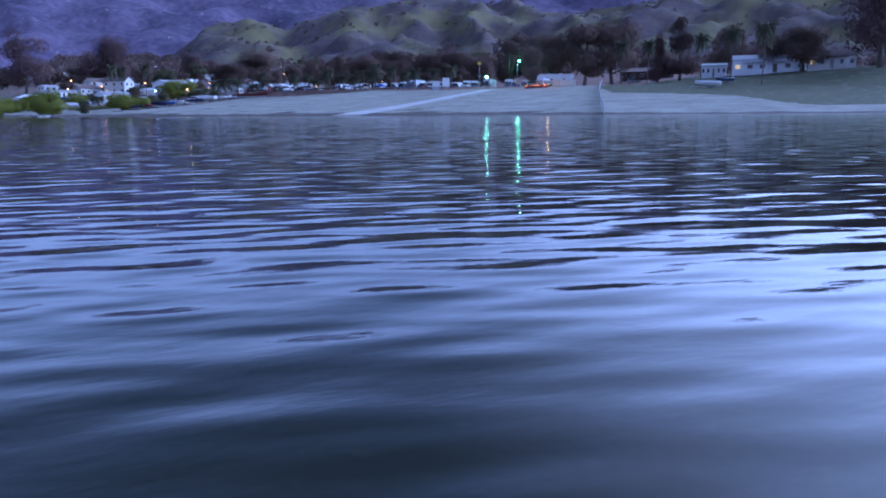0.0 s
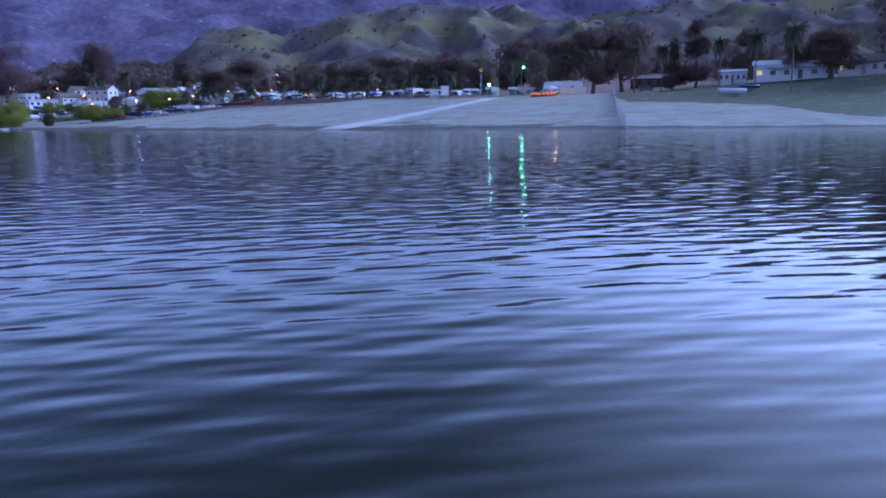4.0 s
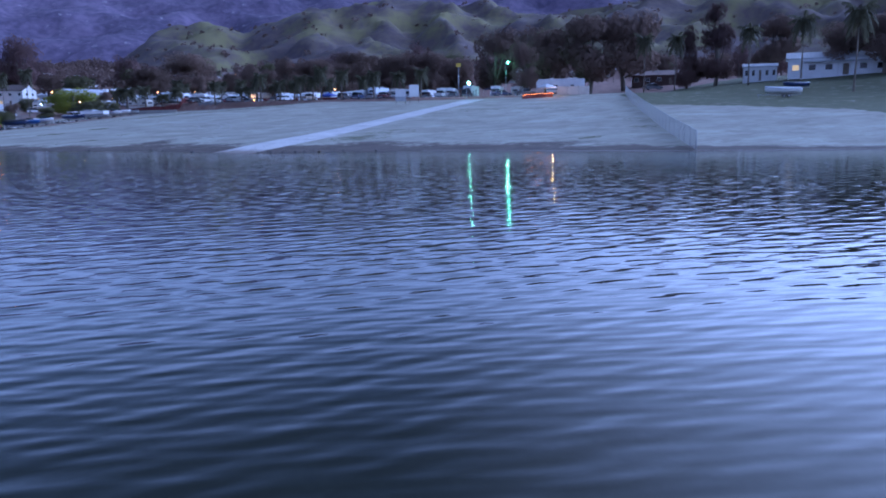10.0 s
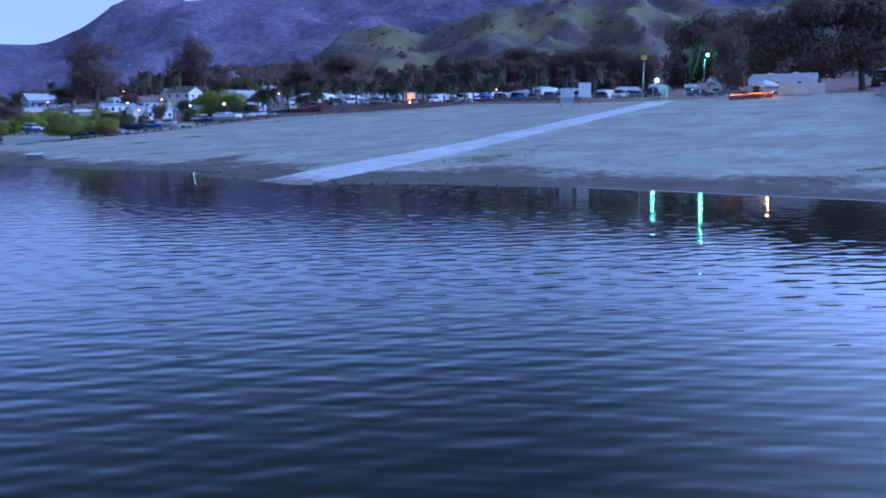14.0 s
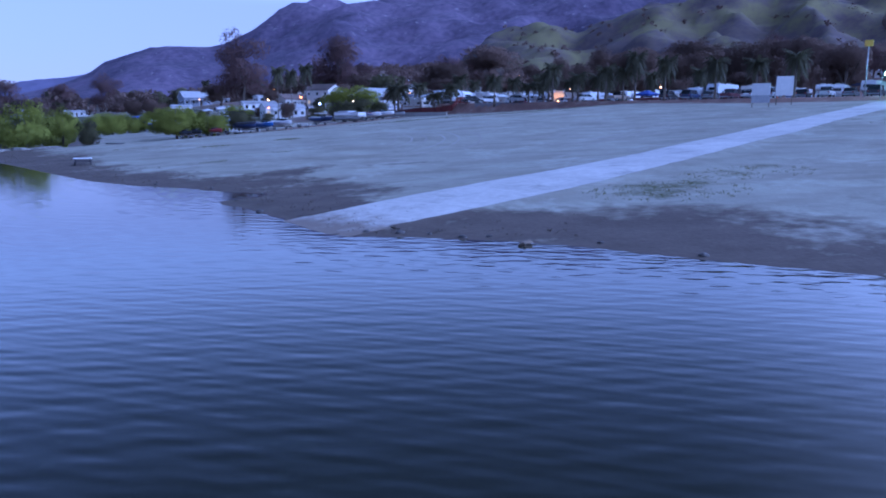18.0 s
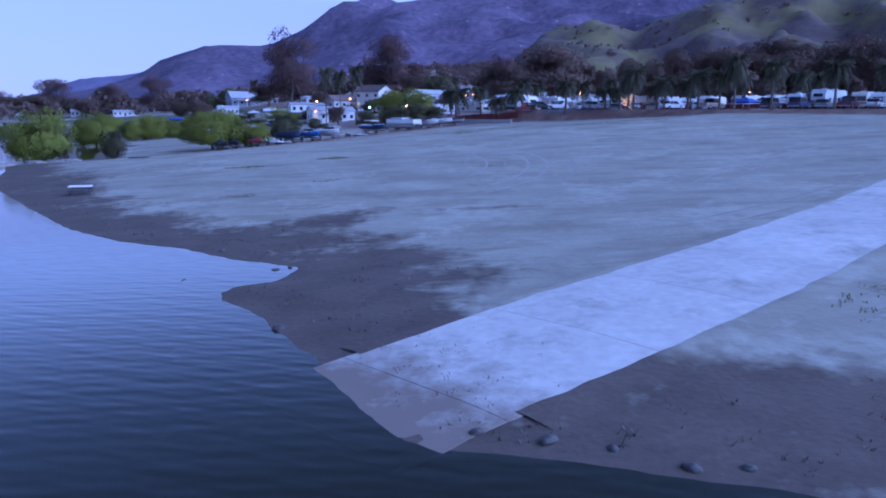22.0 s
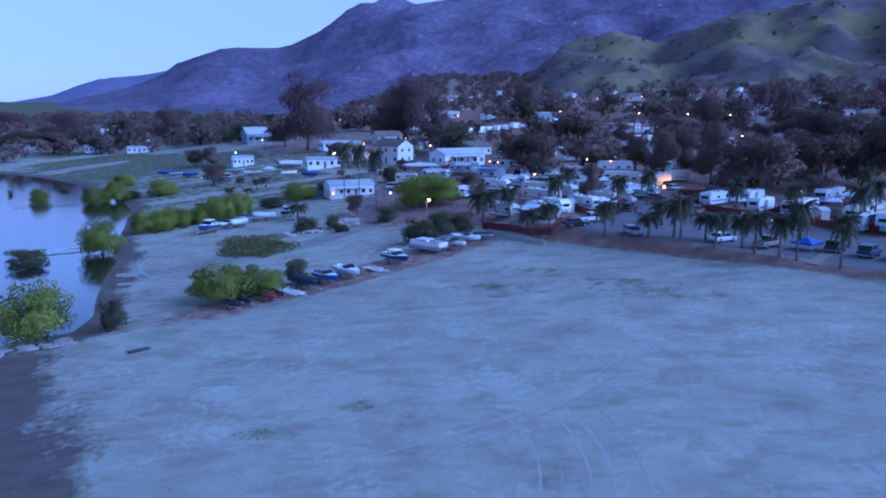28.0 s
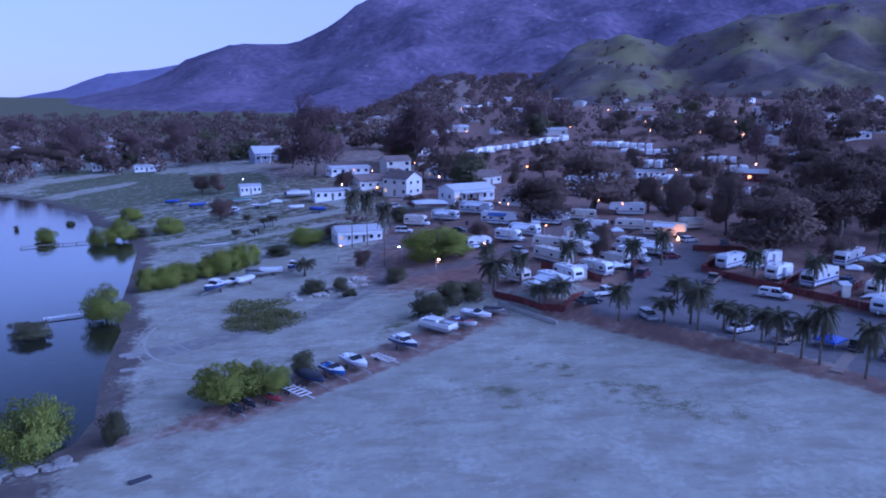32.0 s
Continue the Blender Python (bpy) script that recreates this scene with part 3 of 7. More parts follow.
def tube(name, pts, radii, material, parent, n=7, label=""):
    # keep the rings from twisting
    rings, ref = [], None
    for k, (p, r) in enumerate(zip(pts, radii)):
        p = Vector(p)
        d = (Vector(pts[min(k + 1, len(pts) - 1)]) - Vector(pts[max(k - 1, 0)])).normalized()
        u = d.orthogonal().normalized() if ref is None else (ref - d * ref.dot(d)).normalized()
        ref = u
        v = d.cross(u)
        rings.append([p + r * (math.cos(2 * math.pi * i / n) * u + math.sin(2 * math.pi * i / n) * v) for i in range(n)])
    return loft(name, rings, material, parent, label)


def thing(name, label, category, group=""):
    return tagged(new(name), label, category, group)


PROTO = {}


def spot(x, y, yaw=0.0, s=(1, 1, 1), dz=0.0, z=None):
    return Matrix.Translation((x, y, (hz(x, y) if z is None else z) + dz)) @ Matrix.Rotation(radians(yaw), 4, 'Z') @ Matrix.Diagonal((*s, 1))


PLACED = []


def place(key, make, x, y, yaw=0.0, s=(1, 1, 1), label="", dz=0.0, z=None):
    PLACED.append((x, y))
    """First use builds the thing; later ones are copies that share its meshes."""
    if key not in PROTO:
        ob = make()
        PROTO[key] = (ob, s)
        ob.matrix_basis = spot(x, y, yaw, s, dz, z)
    else:
        first, s0 = PROTO[key]
        ob = copy_thing(first, spot(x, y, yaw, tuple(a / b for a, b in zip(s, s0)), dz, z))
    if label:
        ob["label"] = label
    return ob


# ---- materials of things ----
M_BARK = mat("bark", (0.16, 0.13, 0.10), (0.08, 0.065, 0.05), scale=2, fine=14, bump=0.6, stretch=(1, 1, 0.2))
M_PALMBARK = mat("palm_bark", (0.2, 0.165, 0.13), (0.11, 0.09, 0.07), scale=1.5, fine=9, bump=0.6, stretch=(0.3, 0.3, 2))
M_LEAF = {"oak": mat("oak_leaf", (0.222, 0.154, 0.122), (0.27, 0.192, 0.148), rough=0.75, scale=0.25, fine=1.2, vary=0.3, leafy=True, crown=True, spec=0.1, bump=0),
          "willow": mat("willow_leaf", (0.34, 0.36, 0.062), (0.24, 0.262, 0.05), rough=0.65, scale=0.4, fine=2, vary=0.2, leafy=True, crown=True, spec=0.1, bump=0),
          "shrub": mat("shrub_leaf", (0.185, 0.175, 0.092), (0.125, 0.118, 0.066), rough=0.7, scale=0.4, fine=2, vary=0.25, leafy=True, crown=True, spec=0.1, bump=0),
          "eucalyptus": mat("eucalyptus_leaf", (0.225, 0.144, 0.133), (0.17, 0.108, 0.1), rough=0.75, scale=0.3, fine=1.5, vary=0.15, leafy=True, crown=True, spec=0.1, bump=0),
          "cypress": mat("cypress_leaf", (0.178, 0.116, 0.104), (0.132, 0.088, 0.08), rough=0.8, scale=0.3, fine=1.5, vary=0.1, leafy=True, crown=True, spec=0.1, bump=0),
          "palm": mat("palm_leaf", (0.12, 0.112, 0.062), (0.08, 0.075, 0.046), rough=0.6, scale=0.8, fine=4, vary=0.2, leafy=True, spec=0.2)}
M_WEED = mat("weed_leaf", (0.2, 0.195, 0.075), (0.135, 0.132, 0.055), rough=0.8, scale=0.3, fine=2, leafy=True, spec=0.1, bump=0)
M_WOODS = mat("woods_leaf", (0.152, 0.108, 0.094), (0.198, 0.143, 0.118), rough=0.8, scale=0.05, fine=0.3, leafy=True, spec=0.1, bump=0)
M_SKIRT = mat("dry_palm_skirt", (0.15, 0.12, 0.085), (0.09, 0.07, 0.05), rough=0.95, scale=1, fine=6)


def leafage(rng, blobs, count, size, upright=0.0):
    """Many small leaf clumps on the outer part of some ellipsoids."""
    v, f = [], []
    vol = np.array([b[3] * b[4] * b[5] for b in blobs]) ** 0.67
    vol = vol / vol.sum()
    for k in rng.choice(len(blobs), count, p=vol):
        cx, cy, cz, rx, ry, rz = blobs[k]
        d = rng.normal(size=3)
        d /= np.linalg.norm(d)
        r = 0.35 + 0.7 * rng.random() ** 0.6
        c = np.array((cx + d[0] * rx * r, cy + d[1] * ry * r, cz + d[2] * rz * r))
        n = d + rng.normal(size=3) * 0.7
        n /= np.linalg.norm(n)
        u = np.cross(n, rng.normal(size=3))
        u /= np.linalg.norm(u) + 1e-9
        w = np.cross(n, u)
        if upright:
            u = u * (1 - upright) + np.array((0, 0, 1.0)) * upright * 1.6
            w = w * (1 - 0.5 * upright)
        s = size * (0.55 + 0.9 * rng.random())
        i = len(v)
        v += [c - u * s - w * s * 0.45, c + u * s * 0.3 - w * s * 0.7 + n * s * 0.25, c + u * s + w * s * 0.2, c + w * s * 0.8 + n * s * 0.2 - u * 0.2 * s]
        f += [(i, i + 1, i + 2), (i, i + 2, i + 3)]
    return v, f


def make_tree(kind, seed, limbs=6, far=False):
    """A tree of unit height and width: trunk with limbs, crown of leaf clumps."""
    rng = np.random.default_rng(seed)
    words = {"oak": ("tree", "broad dark-green tree with a dense crown", "tree"), "willow": ("willow", "light-green bushy willow growing by the water", "tree"),
             "shrub": ("shrub", "scrubby grey-green shrub on sandy ground", "shrub"), "eucalyptus": ("eucalyptus", "tall dark eucalyptus with an open ragged crown", "tree"),
             "cypress": ("conifer", "tall narrow dark conifer beside the lawn", "tree")}[kind]
    t = thing(*words)
    blobs, pts = [], []
    if kind == "oak":
        trunk_top = 0.26
        for k in range(13):
            a, r = rng.uniform(0, 6.28), 0.27 * math.sqrt(rng.random())
            blobs.append((r * math.cos(a), r * math.sin(a), rng.uniform(0.24, 0.8), *(rng.uniform(0.15, 0.24, 3) * (1, 1, 0.8))))
        cnt, size, tr = 7000, 0.016, 0.03
    elif kind == "willow":
        trunk_top = 0.25
        for k in range(34):
            a, r = rng.uniform(0, 6.28), 0.36 * math.sqrt(rng.random())
            blobs.append((r * math.cos(a), r * math.sin(a), 0.14 + rng.random() * 0.66 * (1 - 3.2 * r * r), *(rng.uniform(0.12, 0.2, 3) * (1, 1, 0.95))))
        cnt, size, tr = 12000, 0.0165, 0.02
    elif kind == "shrub":
        trunk_top = 0.2
        for k in range(16):
            a, r = rng.uniform(0, 6.28), 0.3 * math.sqrt(rng.random())
            blobs.append((r * math.cos(a), r * math.sin(a), rng.uniform(0.15, 0.78), *rng.uniform(0.15, 0.24, 3)))
        cnt, size, tr = 3400, 0.024, 0.018
    elif kind == "eucalyptus":
        trunk_top = 0.45
        for k in range(20):
            z = rng.uniform(0.24, 0.92)
            a, r = rng.uniform(0, 6.28), (0.36 - 0.25 * abs(z - 0.55)) * math.sqrt(rng.random())
            blobs.append((r * math.cos(a), r * math.sin(a), z, *(rng.uniform(0.15, 0.24, 3) * (1, 1, 0.75))))
        cnt, size, tr = 8500, 0.014, 0.022
    else:
        trunk_top = 0.2
        for k in range(14):
            z = rng.uniform(0.1, 0.93)
            a, r = rng.uniform(0, 6.28), 0.26 * (1.05 - z * 0.75) * rng.random()
            w = 0.3 * (1.1 - z * 0.8)
            blobs.append((r * math.cos(a), r * math.sin(a), z, w * 0.8, w * 0.8, 0.11))
        cnt, size, tr = 4200, 0.02, 0.025
    lean = rng.uniform(-0.03, 0.03, 2)
    tube("trunk", [(0, 0, -0.03), (lean[0], lean[1], trunk_top * 0.5), (lean[0] * 2, lean[1] * 2, trunk_top), (lean[0], lean[1], 0.8)], [tr * 1.25, tr, tr * 0.8, tr * 0.2], M_BARK, t)
    for b in blobs[:limbs]:
        p0 = Vector((lean[0] * 1.6, lean[1] * 1.6, trunk_top * rng.uniform(0.55, 1.0)))
        p2 = Vector(b[:3])
        p1 = p0.lerp(p2, 0.5) + Vector((0, 0, -0.04))
        tube("limb", [p0, p1, p2], [tr * 0.55, tr * 0.4, tr * 0.12], M_BARK, t, n=5)
    if far:
        cnt, size = int(cnt * 0.3), size * 1.6
    v, f = leafage(rng, blobs, cnt, size, {"willow": 0.35, "eucalyptus": 0.3, "cypress": 0.4}.get(kind, 0.0))
    obj("crown", v, f, M_LEAF[kind], t)
    return t


def make_palm(kind, seed, joined=False):
    """kind fan: a short date-like palm with a heavy head; tall: a skirted fan palm. Unit height, unit head width."""
    rng = np.random.default_rng(seed)
    tall = kind == "tall"
    t = thing("palm_tree", "tall fan palm with a skirt of dry fronds" if tall else "young palm with arching fronds beside the parking lot", "palm")
    top = 0.86 if tall else 0.74
    r = 0.02 if tall else 0.031
    bend = rng.uniform(-0.02, 0.02)
    tube("trunk", [(0, 0, -0.02), (bend, 0, top * 0.4), (bend * 1.4, 0, top)], [r * 1.5, r, r * 0.9], M_PALMBARK, t, n=8)
    allv, allf = [], []
    for k in range(30 if tall else 38):
        a = k * 2.4 + rng.uniform(-0.3, 0.3)
        up = 1.0 - 1.7 * (k + rng.random()) / (30 if tall else 38)
        L = rng.uniform(0.42, 0.54)
        rise = (0.15 if tall else 0.2)
        v, f = [], []
        n = 8
        mids = []
        for i in range(n):
            q = i / (n - 1)
            rad = L * q * (1 - 0.22 * q * (1.2 - up * 0.5))
            mids.append(Vector((bend * 1.4 + rad * math.cos(a), rad * math.sin(a), top + rise * (up * q * 1.3 - (0.6 + 0.35 * (1 - up)) * q * q))))
        side = Vector((-math.sin(a), math.cos(a), 0))
        for i in range(n - 1):
            q = (i + 0.5) / n
            c, d = mids[i], mids[i + 1]
            w = (0.12 if tall else 0.105) * math.sin(math.pi * min(0.96, 0.14 + q * 0.84))
            j = len(v)
            v += [c - side * 0.007, c + side * 0.007, d + side * 0.006, d - side * 0.006]
            f.append((j, j + 1, j + 2, j + 3))
            for e in (-1, 1):
                for g in (0.0, 0.5):
                    j = len(v)
                    p = c.lerp(d, g)
                    v += [p, p + (d - c) * 0.62, p + (d - c) * 1.0 + side * e * w * rng.uniform(0.8, 1.15) + Vector((0, 0, -w * rng.uniform(0.25, 0.7)))]
                    f.append((j, j + 1, j + 2))
        if joined:
            allf += [tuple(i + len(allv) for i in q) for q in f]
            allv += v
        else:
            obj("frond", v, f, M_LEAF["palm"], t)
    if joined:
        obj("crown", allv, allf, M_LEAF["palm"], t)
    if tall:
        v, f = leafage(rng, [(bend, 0, top - 0.07, 0.07, 0.07, 0.1)], 120, 0.035)
        obj("skirt", v, f, M_SKIRT, t)
    return t


TREE_N = {}


def put(kind, x, y, h=8.0, w=6.0, dz=0.0, far=False):
    k = TREE_N.get(kind, 0)
    TREE_N[kind] = k + 1
    variants = {"oak": 4, "willow": 3, "shrub": 2, "eucalyptus": 3, "cypress": 2, "palm": 2, "fanpalm": 3}[kind]
    v = k % variants
    if kind == "palm" or (kind == "fanpalm" and (x < 10 or y > 150)):
        far = True
    key = (kind, v, far)
    spin = (k * 137.5 + 20) % 360
    if kind in ("palm", "fanpalm"):
        return place(key, lambda: make_palm("tall" if kind == "palm" else "fan", 50 + v, far), x, y, spin, (w * 1.2, w * 1.2, h), dz=dz - 0.05)
    return place(key, lambda: make_tree(kind, 10 + v, 0 if far else (2 if kind == "shrub" else 6), far), x, y, spin, (w * 1.22, w * 1.22, h * 1.06), dz=dz - 0.1)


# ---- trees, shrubs and palms ----
# beach bushes
put("willow", -58.4, 109.6, h=7.6, w=8.8)
put("shrub", -50.2, 112.7, h=4.5, w=3.4)
put("willow", -40.6, 124.5, h=5.8, w=8.2)
put("willow", -36.2, 127.0, h=4.9, w=6.6)
put("shrub", -31.6, 131.8, h=3.9, w=4.0)
put("shrub", -16.0, 157.5, h=5.0, w=6.0)
put("shrub", -12.4, 163.8, h=4.7, w=5.2)
put("shrub", -8.8, 166.6, h=4.2, w=5.3)
# lake and left
put("willow", -77.8, 163.6, h=7.6, w=7.6)
put("willow", -137.9, 243.7, h=6.0, w=6.0)
put("willow", -119.2, 240.6, h=6.6, w=7.4)
put("willow", -115.4, 246.0, h=7.4, w=7.6)
put("willow", -126.4, 274.3, h=5.6, w=6.9)
put("willow", -104.0, 252.7, h=6.2, w=8.1)
put("shrub", -112.0, 249.0, h=2.8, w=5.4)
put("shrub", -147.1, 273.1, h=2.1, w=3.0)
put("shrub", -86.6, 153.4, h=3.6, w=7.2)
put("shrub", -158.0, 260.5, h=3.1, w=1.7)
put("oak", -121.9, 326.6, h=7.9, w=8.4)
put("oak", -113.8, 322.4, h=7.8, w=7.5)
put("oak", -92.6, 266.6, h=7.5, w=8.4)
put("fanpalm", -77.4, 236.1, h=3.8, w=3.7)
put("fanpalm", -80.9, 257.3, h=3.6, w=3.6)
put("fanpalm", -73.3, 240.3, h=2.5, w=3.7)
put("fanpalm", -73.7, 251.1, h=3.5, w=3.9)
put("fanpalm", -71.4, 252.7, h=3.9, w=3.9)
put("fanpalm", -46.6, 191.7, h=4.5, w=5.8)
put("shrub", -35.6, 178.2, h=2.9, w=3.5)
put("shrub", -33.1, 173.7, h=1.9, w=2.8)
put("shrub", -58.6, 214.1, h=2.9, w=6.6)
put("willow", -54.6, 224.9, h=5.4, w=9.2)
# mid
put("oak", 24.2, 253.7, h=18.5, w=23.9)
put("oak", 8.0, 234.4, h=13.5, w=18.6)
put("oak", 54.9, 193.4, h=13.9, w=19.9)
put("oak", 72.8, 204.8, h=13.8, w=18.2)
put("oak", 54.0, 222.3, h=16.0, w=9.2)
put("oak", 43.3, 230.3, h=14.9, w=8.6)
put("oak", 53.5, 346.4, h=9.7, w=9.7)
put("oak", 112.0, 275.7, h=15.5, w=22.0)
put("oak", 108.2, 309.9, h=12.5, w=18.2)
put("eucalyptus", -38.3, 361.0, h=30.1, w=23.8)
put("eucalyptus", -80.9, 348.4, h=30.1, w=23.4)
put("willow", -18.1, 200.2, h=8.9, w=15.0)
put("shrub", -32.0, 245.1, h=5.4, w=5.8)
put("oak", -7.8, 213.5, h=6.3, w=6.3)
put("oak", 17.7, 186.7, h=9.1, w=4.8)
put("palm", -40.7, 217.6, h=16.2, w=4.6)
put("palm", -37.0, 219.4, h=15.0, w=4.6)
put("palm", -29.6, 198.0, h=15.6, w=4.2)
put("oak", -33.5, 193.7, h=5.1, w=4.5)
put("shrub", -25.1, 182.3, h=3.5, w=5.3)
put("shrub", -41.2, 177.1, h=3.5, w=4.7)
put("fanpalm", -4.6, 169.4, h=8.6, w=7.5)
put("oak", 3.3, 303.8, h=9.3, w=5.2)
put("oak", -47.7, 232.1, h=3.9, w=9.4)
put("eucalyptus", -244.6, 452.7, h=19.0, w=24)
put("eucalyptus", -209.0, 448.8, h=14.5, w=19)
put("eucalyptus", -190.6, 468.2, h=21.0, w=20)
put("oak", -259.1, 434.6, h=10.8, w=25.2)
put("oak", -275.0, 436.3, h=9.2, w=22.0)
put("oak", -231.2, 411.6, h=11.7, w=20.0)
put("oak", -203.6, 408.7, h=9.7, w=12.9)
put("oak", -161.5, 436.8, h=11.5, w=14.8)
put("eucalyptus", -377.9, 608.5, h=17, w=22)
put("oak", -97.8, 375.2, h=10.8, w=16.2)
put("fanpalm", 15.1, 147.6, h=7.1, w=4.6)
put("fanpalm", 21.5, 144.8, h=4.6, w=4.6)
put("fanpalm", 26.5, 157.2, h=5.3, w=5.1)
put("fanpalm", 25.3, 144.1, h=7.0, w=4.6)
put("fanpalm", 25.5, 140.6, h=8.5, w=4.5)
put("fanpalm", 29.6, 141.7, h=5.2, w=4.6)
put("fanpalm", 29.3, 135.8, h=6.3, w=4.3)
put("fanpalm", 33.1, 135.6, h=6.0, w=4.4)
put("fanpalm", 33.4, 131.3, h=7.4, w=4.2)
put("fanpalm", 35.9, 128.9, h=7.0, w=4.2)
put("fanpalm", 37.4, 126.8, h=9.8, w=4.1)
put("fanpalm", 41.1, 122.3, h=8.7, w=4.1)
put("fanpalm", 6.8, 155.1, h=6.3, w=4.9)
put("fanpalm", 3.2, 158.4, h=5.0, w=5.0)
# right side
put("oak", 104.8, 200.3, h=17.0, w=17.7)
put("oak", 95.1, 213.4, h=18.6, w=19.3)
put("oak", 85.0, 228.0, h=18.5, w=19.0)
put("oak", 61.9, 216.4, h=13, w=11)
put("oak", 51.5, 242.7, h=12, w=9)
put("oak", 40.0, 250.0, h=12, w=9)
for x, y, h, w in ((81, 228, 10, 11), (88, 215, 9, 10), (69, 218, 8, 9), (101, 238, 12, 13), (62, 231, 9, 9), (63, 257, 11, 12), (76, 256, 12, 14), (98, 256, 13, 15),
                   (88, 245, 11, 13), (112, 224, 12, 14), (118, 205, 12, 13), (66, 188, 8, 8), (84, 190, 9, 10), (94, 186, 9, 9), (-22, 285, 8, 9), (12, 290, 9, 11), (40, 292, 9, 12), (28, 305, 9, 11),
                   (-30, 268, 7, 7), (62, 302, 9, 12), (88, 288, 11, 13)):
    put("oak", x, y, h=h * (0.55 if y > 240 else 0.85), w=w * (0.75 if y > 240 else 0.9), far=True)
for x, y, h in ((9.5, 176, 8.5), (0.5, 173, 7.5), (23, 181, 8), (30, 186, 9), (44, 172, 8), (52, 165, 8.5), (60, 157, 9), (67, 166, 9), (-6, 186, 8), (15, 200, 8), (74, 185, 9.5), (48, 118, 8.0), (53, 114, 7.5), (57, 110, 8.5)):
    put("fanpalm", x, y, h=h, w=4.4, far=True)
put("oak", 99.5, 172.7, h=13.8, w=12.4)
put("oak", 96.4, 140.1, h=20.5, w=14.5)
put("oak", 111.3, 136.4, h=22.5, w=19)
put("oak", 118.5, 124.9, h=23.5, w=18)
put("oak", 129.4, 122.3, h=23.5, w=19)
put("oak", 94.7, 123.5, h=15.1, w=8.6)
put("cypress", 134.5, 92.0, h=20.0, w=15.0)
put("cypress", 129.0, 96.5, h=16.5, w=10.0)
put("palm", 130.0, 77.0, h=15.5, w=6.2)
put("palm", 120.4, 54.5, h=16.2, w=6.4)
put("palm", 116.6, 39.5, h=17.8, w=6.6)
put("palm", 111.1, 92.8, h=15.6, w=5.2)
put("palm", 123.6, 95.3, h=15.4, w=5.4)
put("eucalyptus", 150.0, 30.0, h=25.0, w=26.0)
put("eucalyptus", 168.0, 36.0, h=22.0, w=20.0)
put("oak", 150.1, 55.6, h=14.9, w=17.6)
put("oak", 156.0, 91.9, h=16.8, w=13.7)
put("oak", 152.4, 65.6, h=12.9, w=14.4)

# ---- materials of made things ----
M_WHITE = mat("white_paint", (0.76, 0.76, 0.76), (0.64, 0.64, 0.65), rough=0.45, scale=0.6, fine=6, bump=0.02, vary=0.12)
M_CREAM = mat("cream_paint", (0.62, 0.59, 0.53), (0.52, 0.49, 0.44), rough=0.5, scale=0.6, fine=6, bump=0.02, vary=0.1)
M_STUCCO = mat("stucco", (0.68, 0.66, 0.62), (0.56, 0.54, 0.51), rough=0.9, scale=0.4, fine=5, bump=0.2, vary=0.18)
M_ROOF = mat("shingle_roof", (0.21, 0.155, 0.135), (0.13, 0.10, 0.09), rough=0.9, scale=0.7, fine=8, bump=0.3, vary=0.35)
M_METALROOF = mat("metal_roof", (0.52, 0.52, 0.54), (0.40, 0.40, 0.42), rough=0.5, scale=0.5, fine=5, bump=0.1, vary=0.2, stretch=(4, 0.4, 1))
M_GLASS = mat("window_glass", (0.02, 0.022, 0.026), (0.03, 0.032, 0.036), rough=0.08, bump=0)
M_LIT = mat("lit_window", (0.5, 0.4, 0.2), rough=0.4, bump=0, emit=(1.0, 0.6, 0.2), power=0.45)
M_TYRE = mat("tyre_rubber", (0.025, 0.025, 0.025), (0.04, 0.04, 0.04), rough=0.85, fine=30)
M_RIM = mat("wheel_rim", (0.45, 0.45, 0.46), (0.3, 0.3, 0.31), rough=0.35, metal=0.8, bump=0)
M_CHROME = mat("dull_metal", (0.42, 0.43, 0.45), (0.3, 0.31, 0.32), rough=0.4, metal=0.7, bump=0.05)
M_REDWOOD = mat("red_fence_wood", (0.17, 0.035, 0.03), (0.10, 0.024, 0.022), rough=0.85, scale=1, fine=12, bump=0.3, vary=0.25, stretch=(1, 1, 0.15))
M_BROWNWOOD = mat("brown_siding", (0.10, 0.062, 0.052), (0.07, 0.045, 0.04), rough=0.85, scale=1, fine=12, bump=0.3, stretch=(1, 1, 0.15))
M_BLUEGREY = mat("blue_grey_siding", (0.26, 0.28, 0.33), (0.21, 0.225, 0.27), rough=0.7, scale=0.6, fine=8, bump=0.2, stretch=(1, 1, 4))
M_WOOD = mat("weathered_wood", (0.22, 0.18, 0.14), (0.13, 0.105, 0.08), rough=0.9, scale=1, fine=12, bump=0.4, vary=0.2, stretch=(0.2, 1, 1))
M_DARK = mat("dark_cover", (0.035, 0.035, 0.045), (0.055, 0.05, 0.06), rough=0.8, scale=1.5, fine=8, bump=0.3)
M_BLUETARP = mat("blue_tarp", (0.05, 0.09, 0.42), (0.035, 0.06, 0.3), rough=0.5, scale=1.5, fine=8, bump=0.4)
M_GREENTARP = mat("green_tarp", (0.05, 0.17, 0.13), (0.04, 0.12, 0.10), rough=0.6, scale=1.5, fine=8, bump=0.4)
M_AWNING = mat("awning_canvas", (0.62, 0.64, 0.68), (0.5, 0.52, 0.56), rough=0.7, scale=1, fine=8, bump=0.2)
M_CONC = mat("ramp_concrete", (0.60, 0.58, 0.555), (0.47, 0.45, 0.43), rough=0.9, scale=0.35, fine=2.5, bump=0.2, vary=0.07)
outcrops(M_CONC, 0.4, 0.54, 0.70, (0.33, 0.31, 0.285))


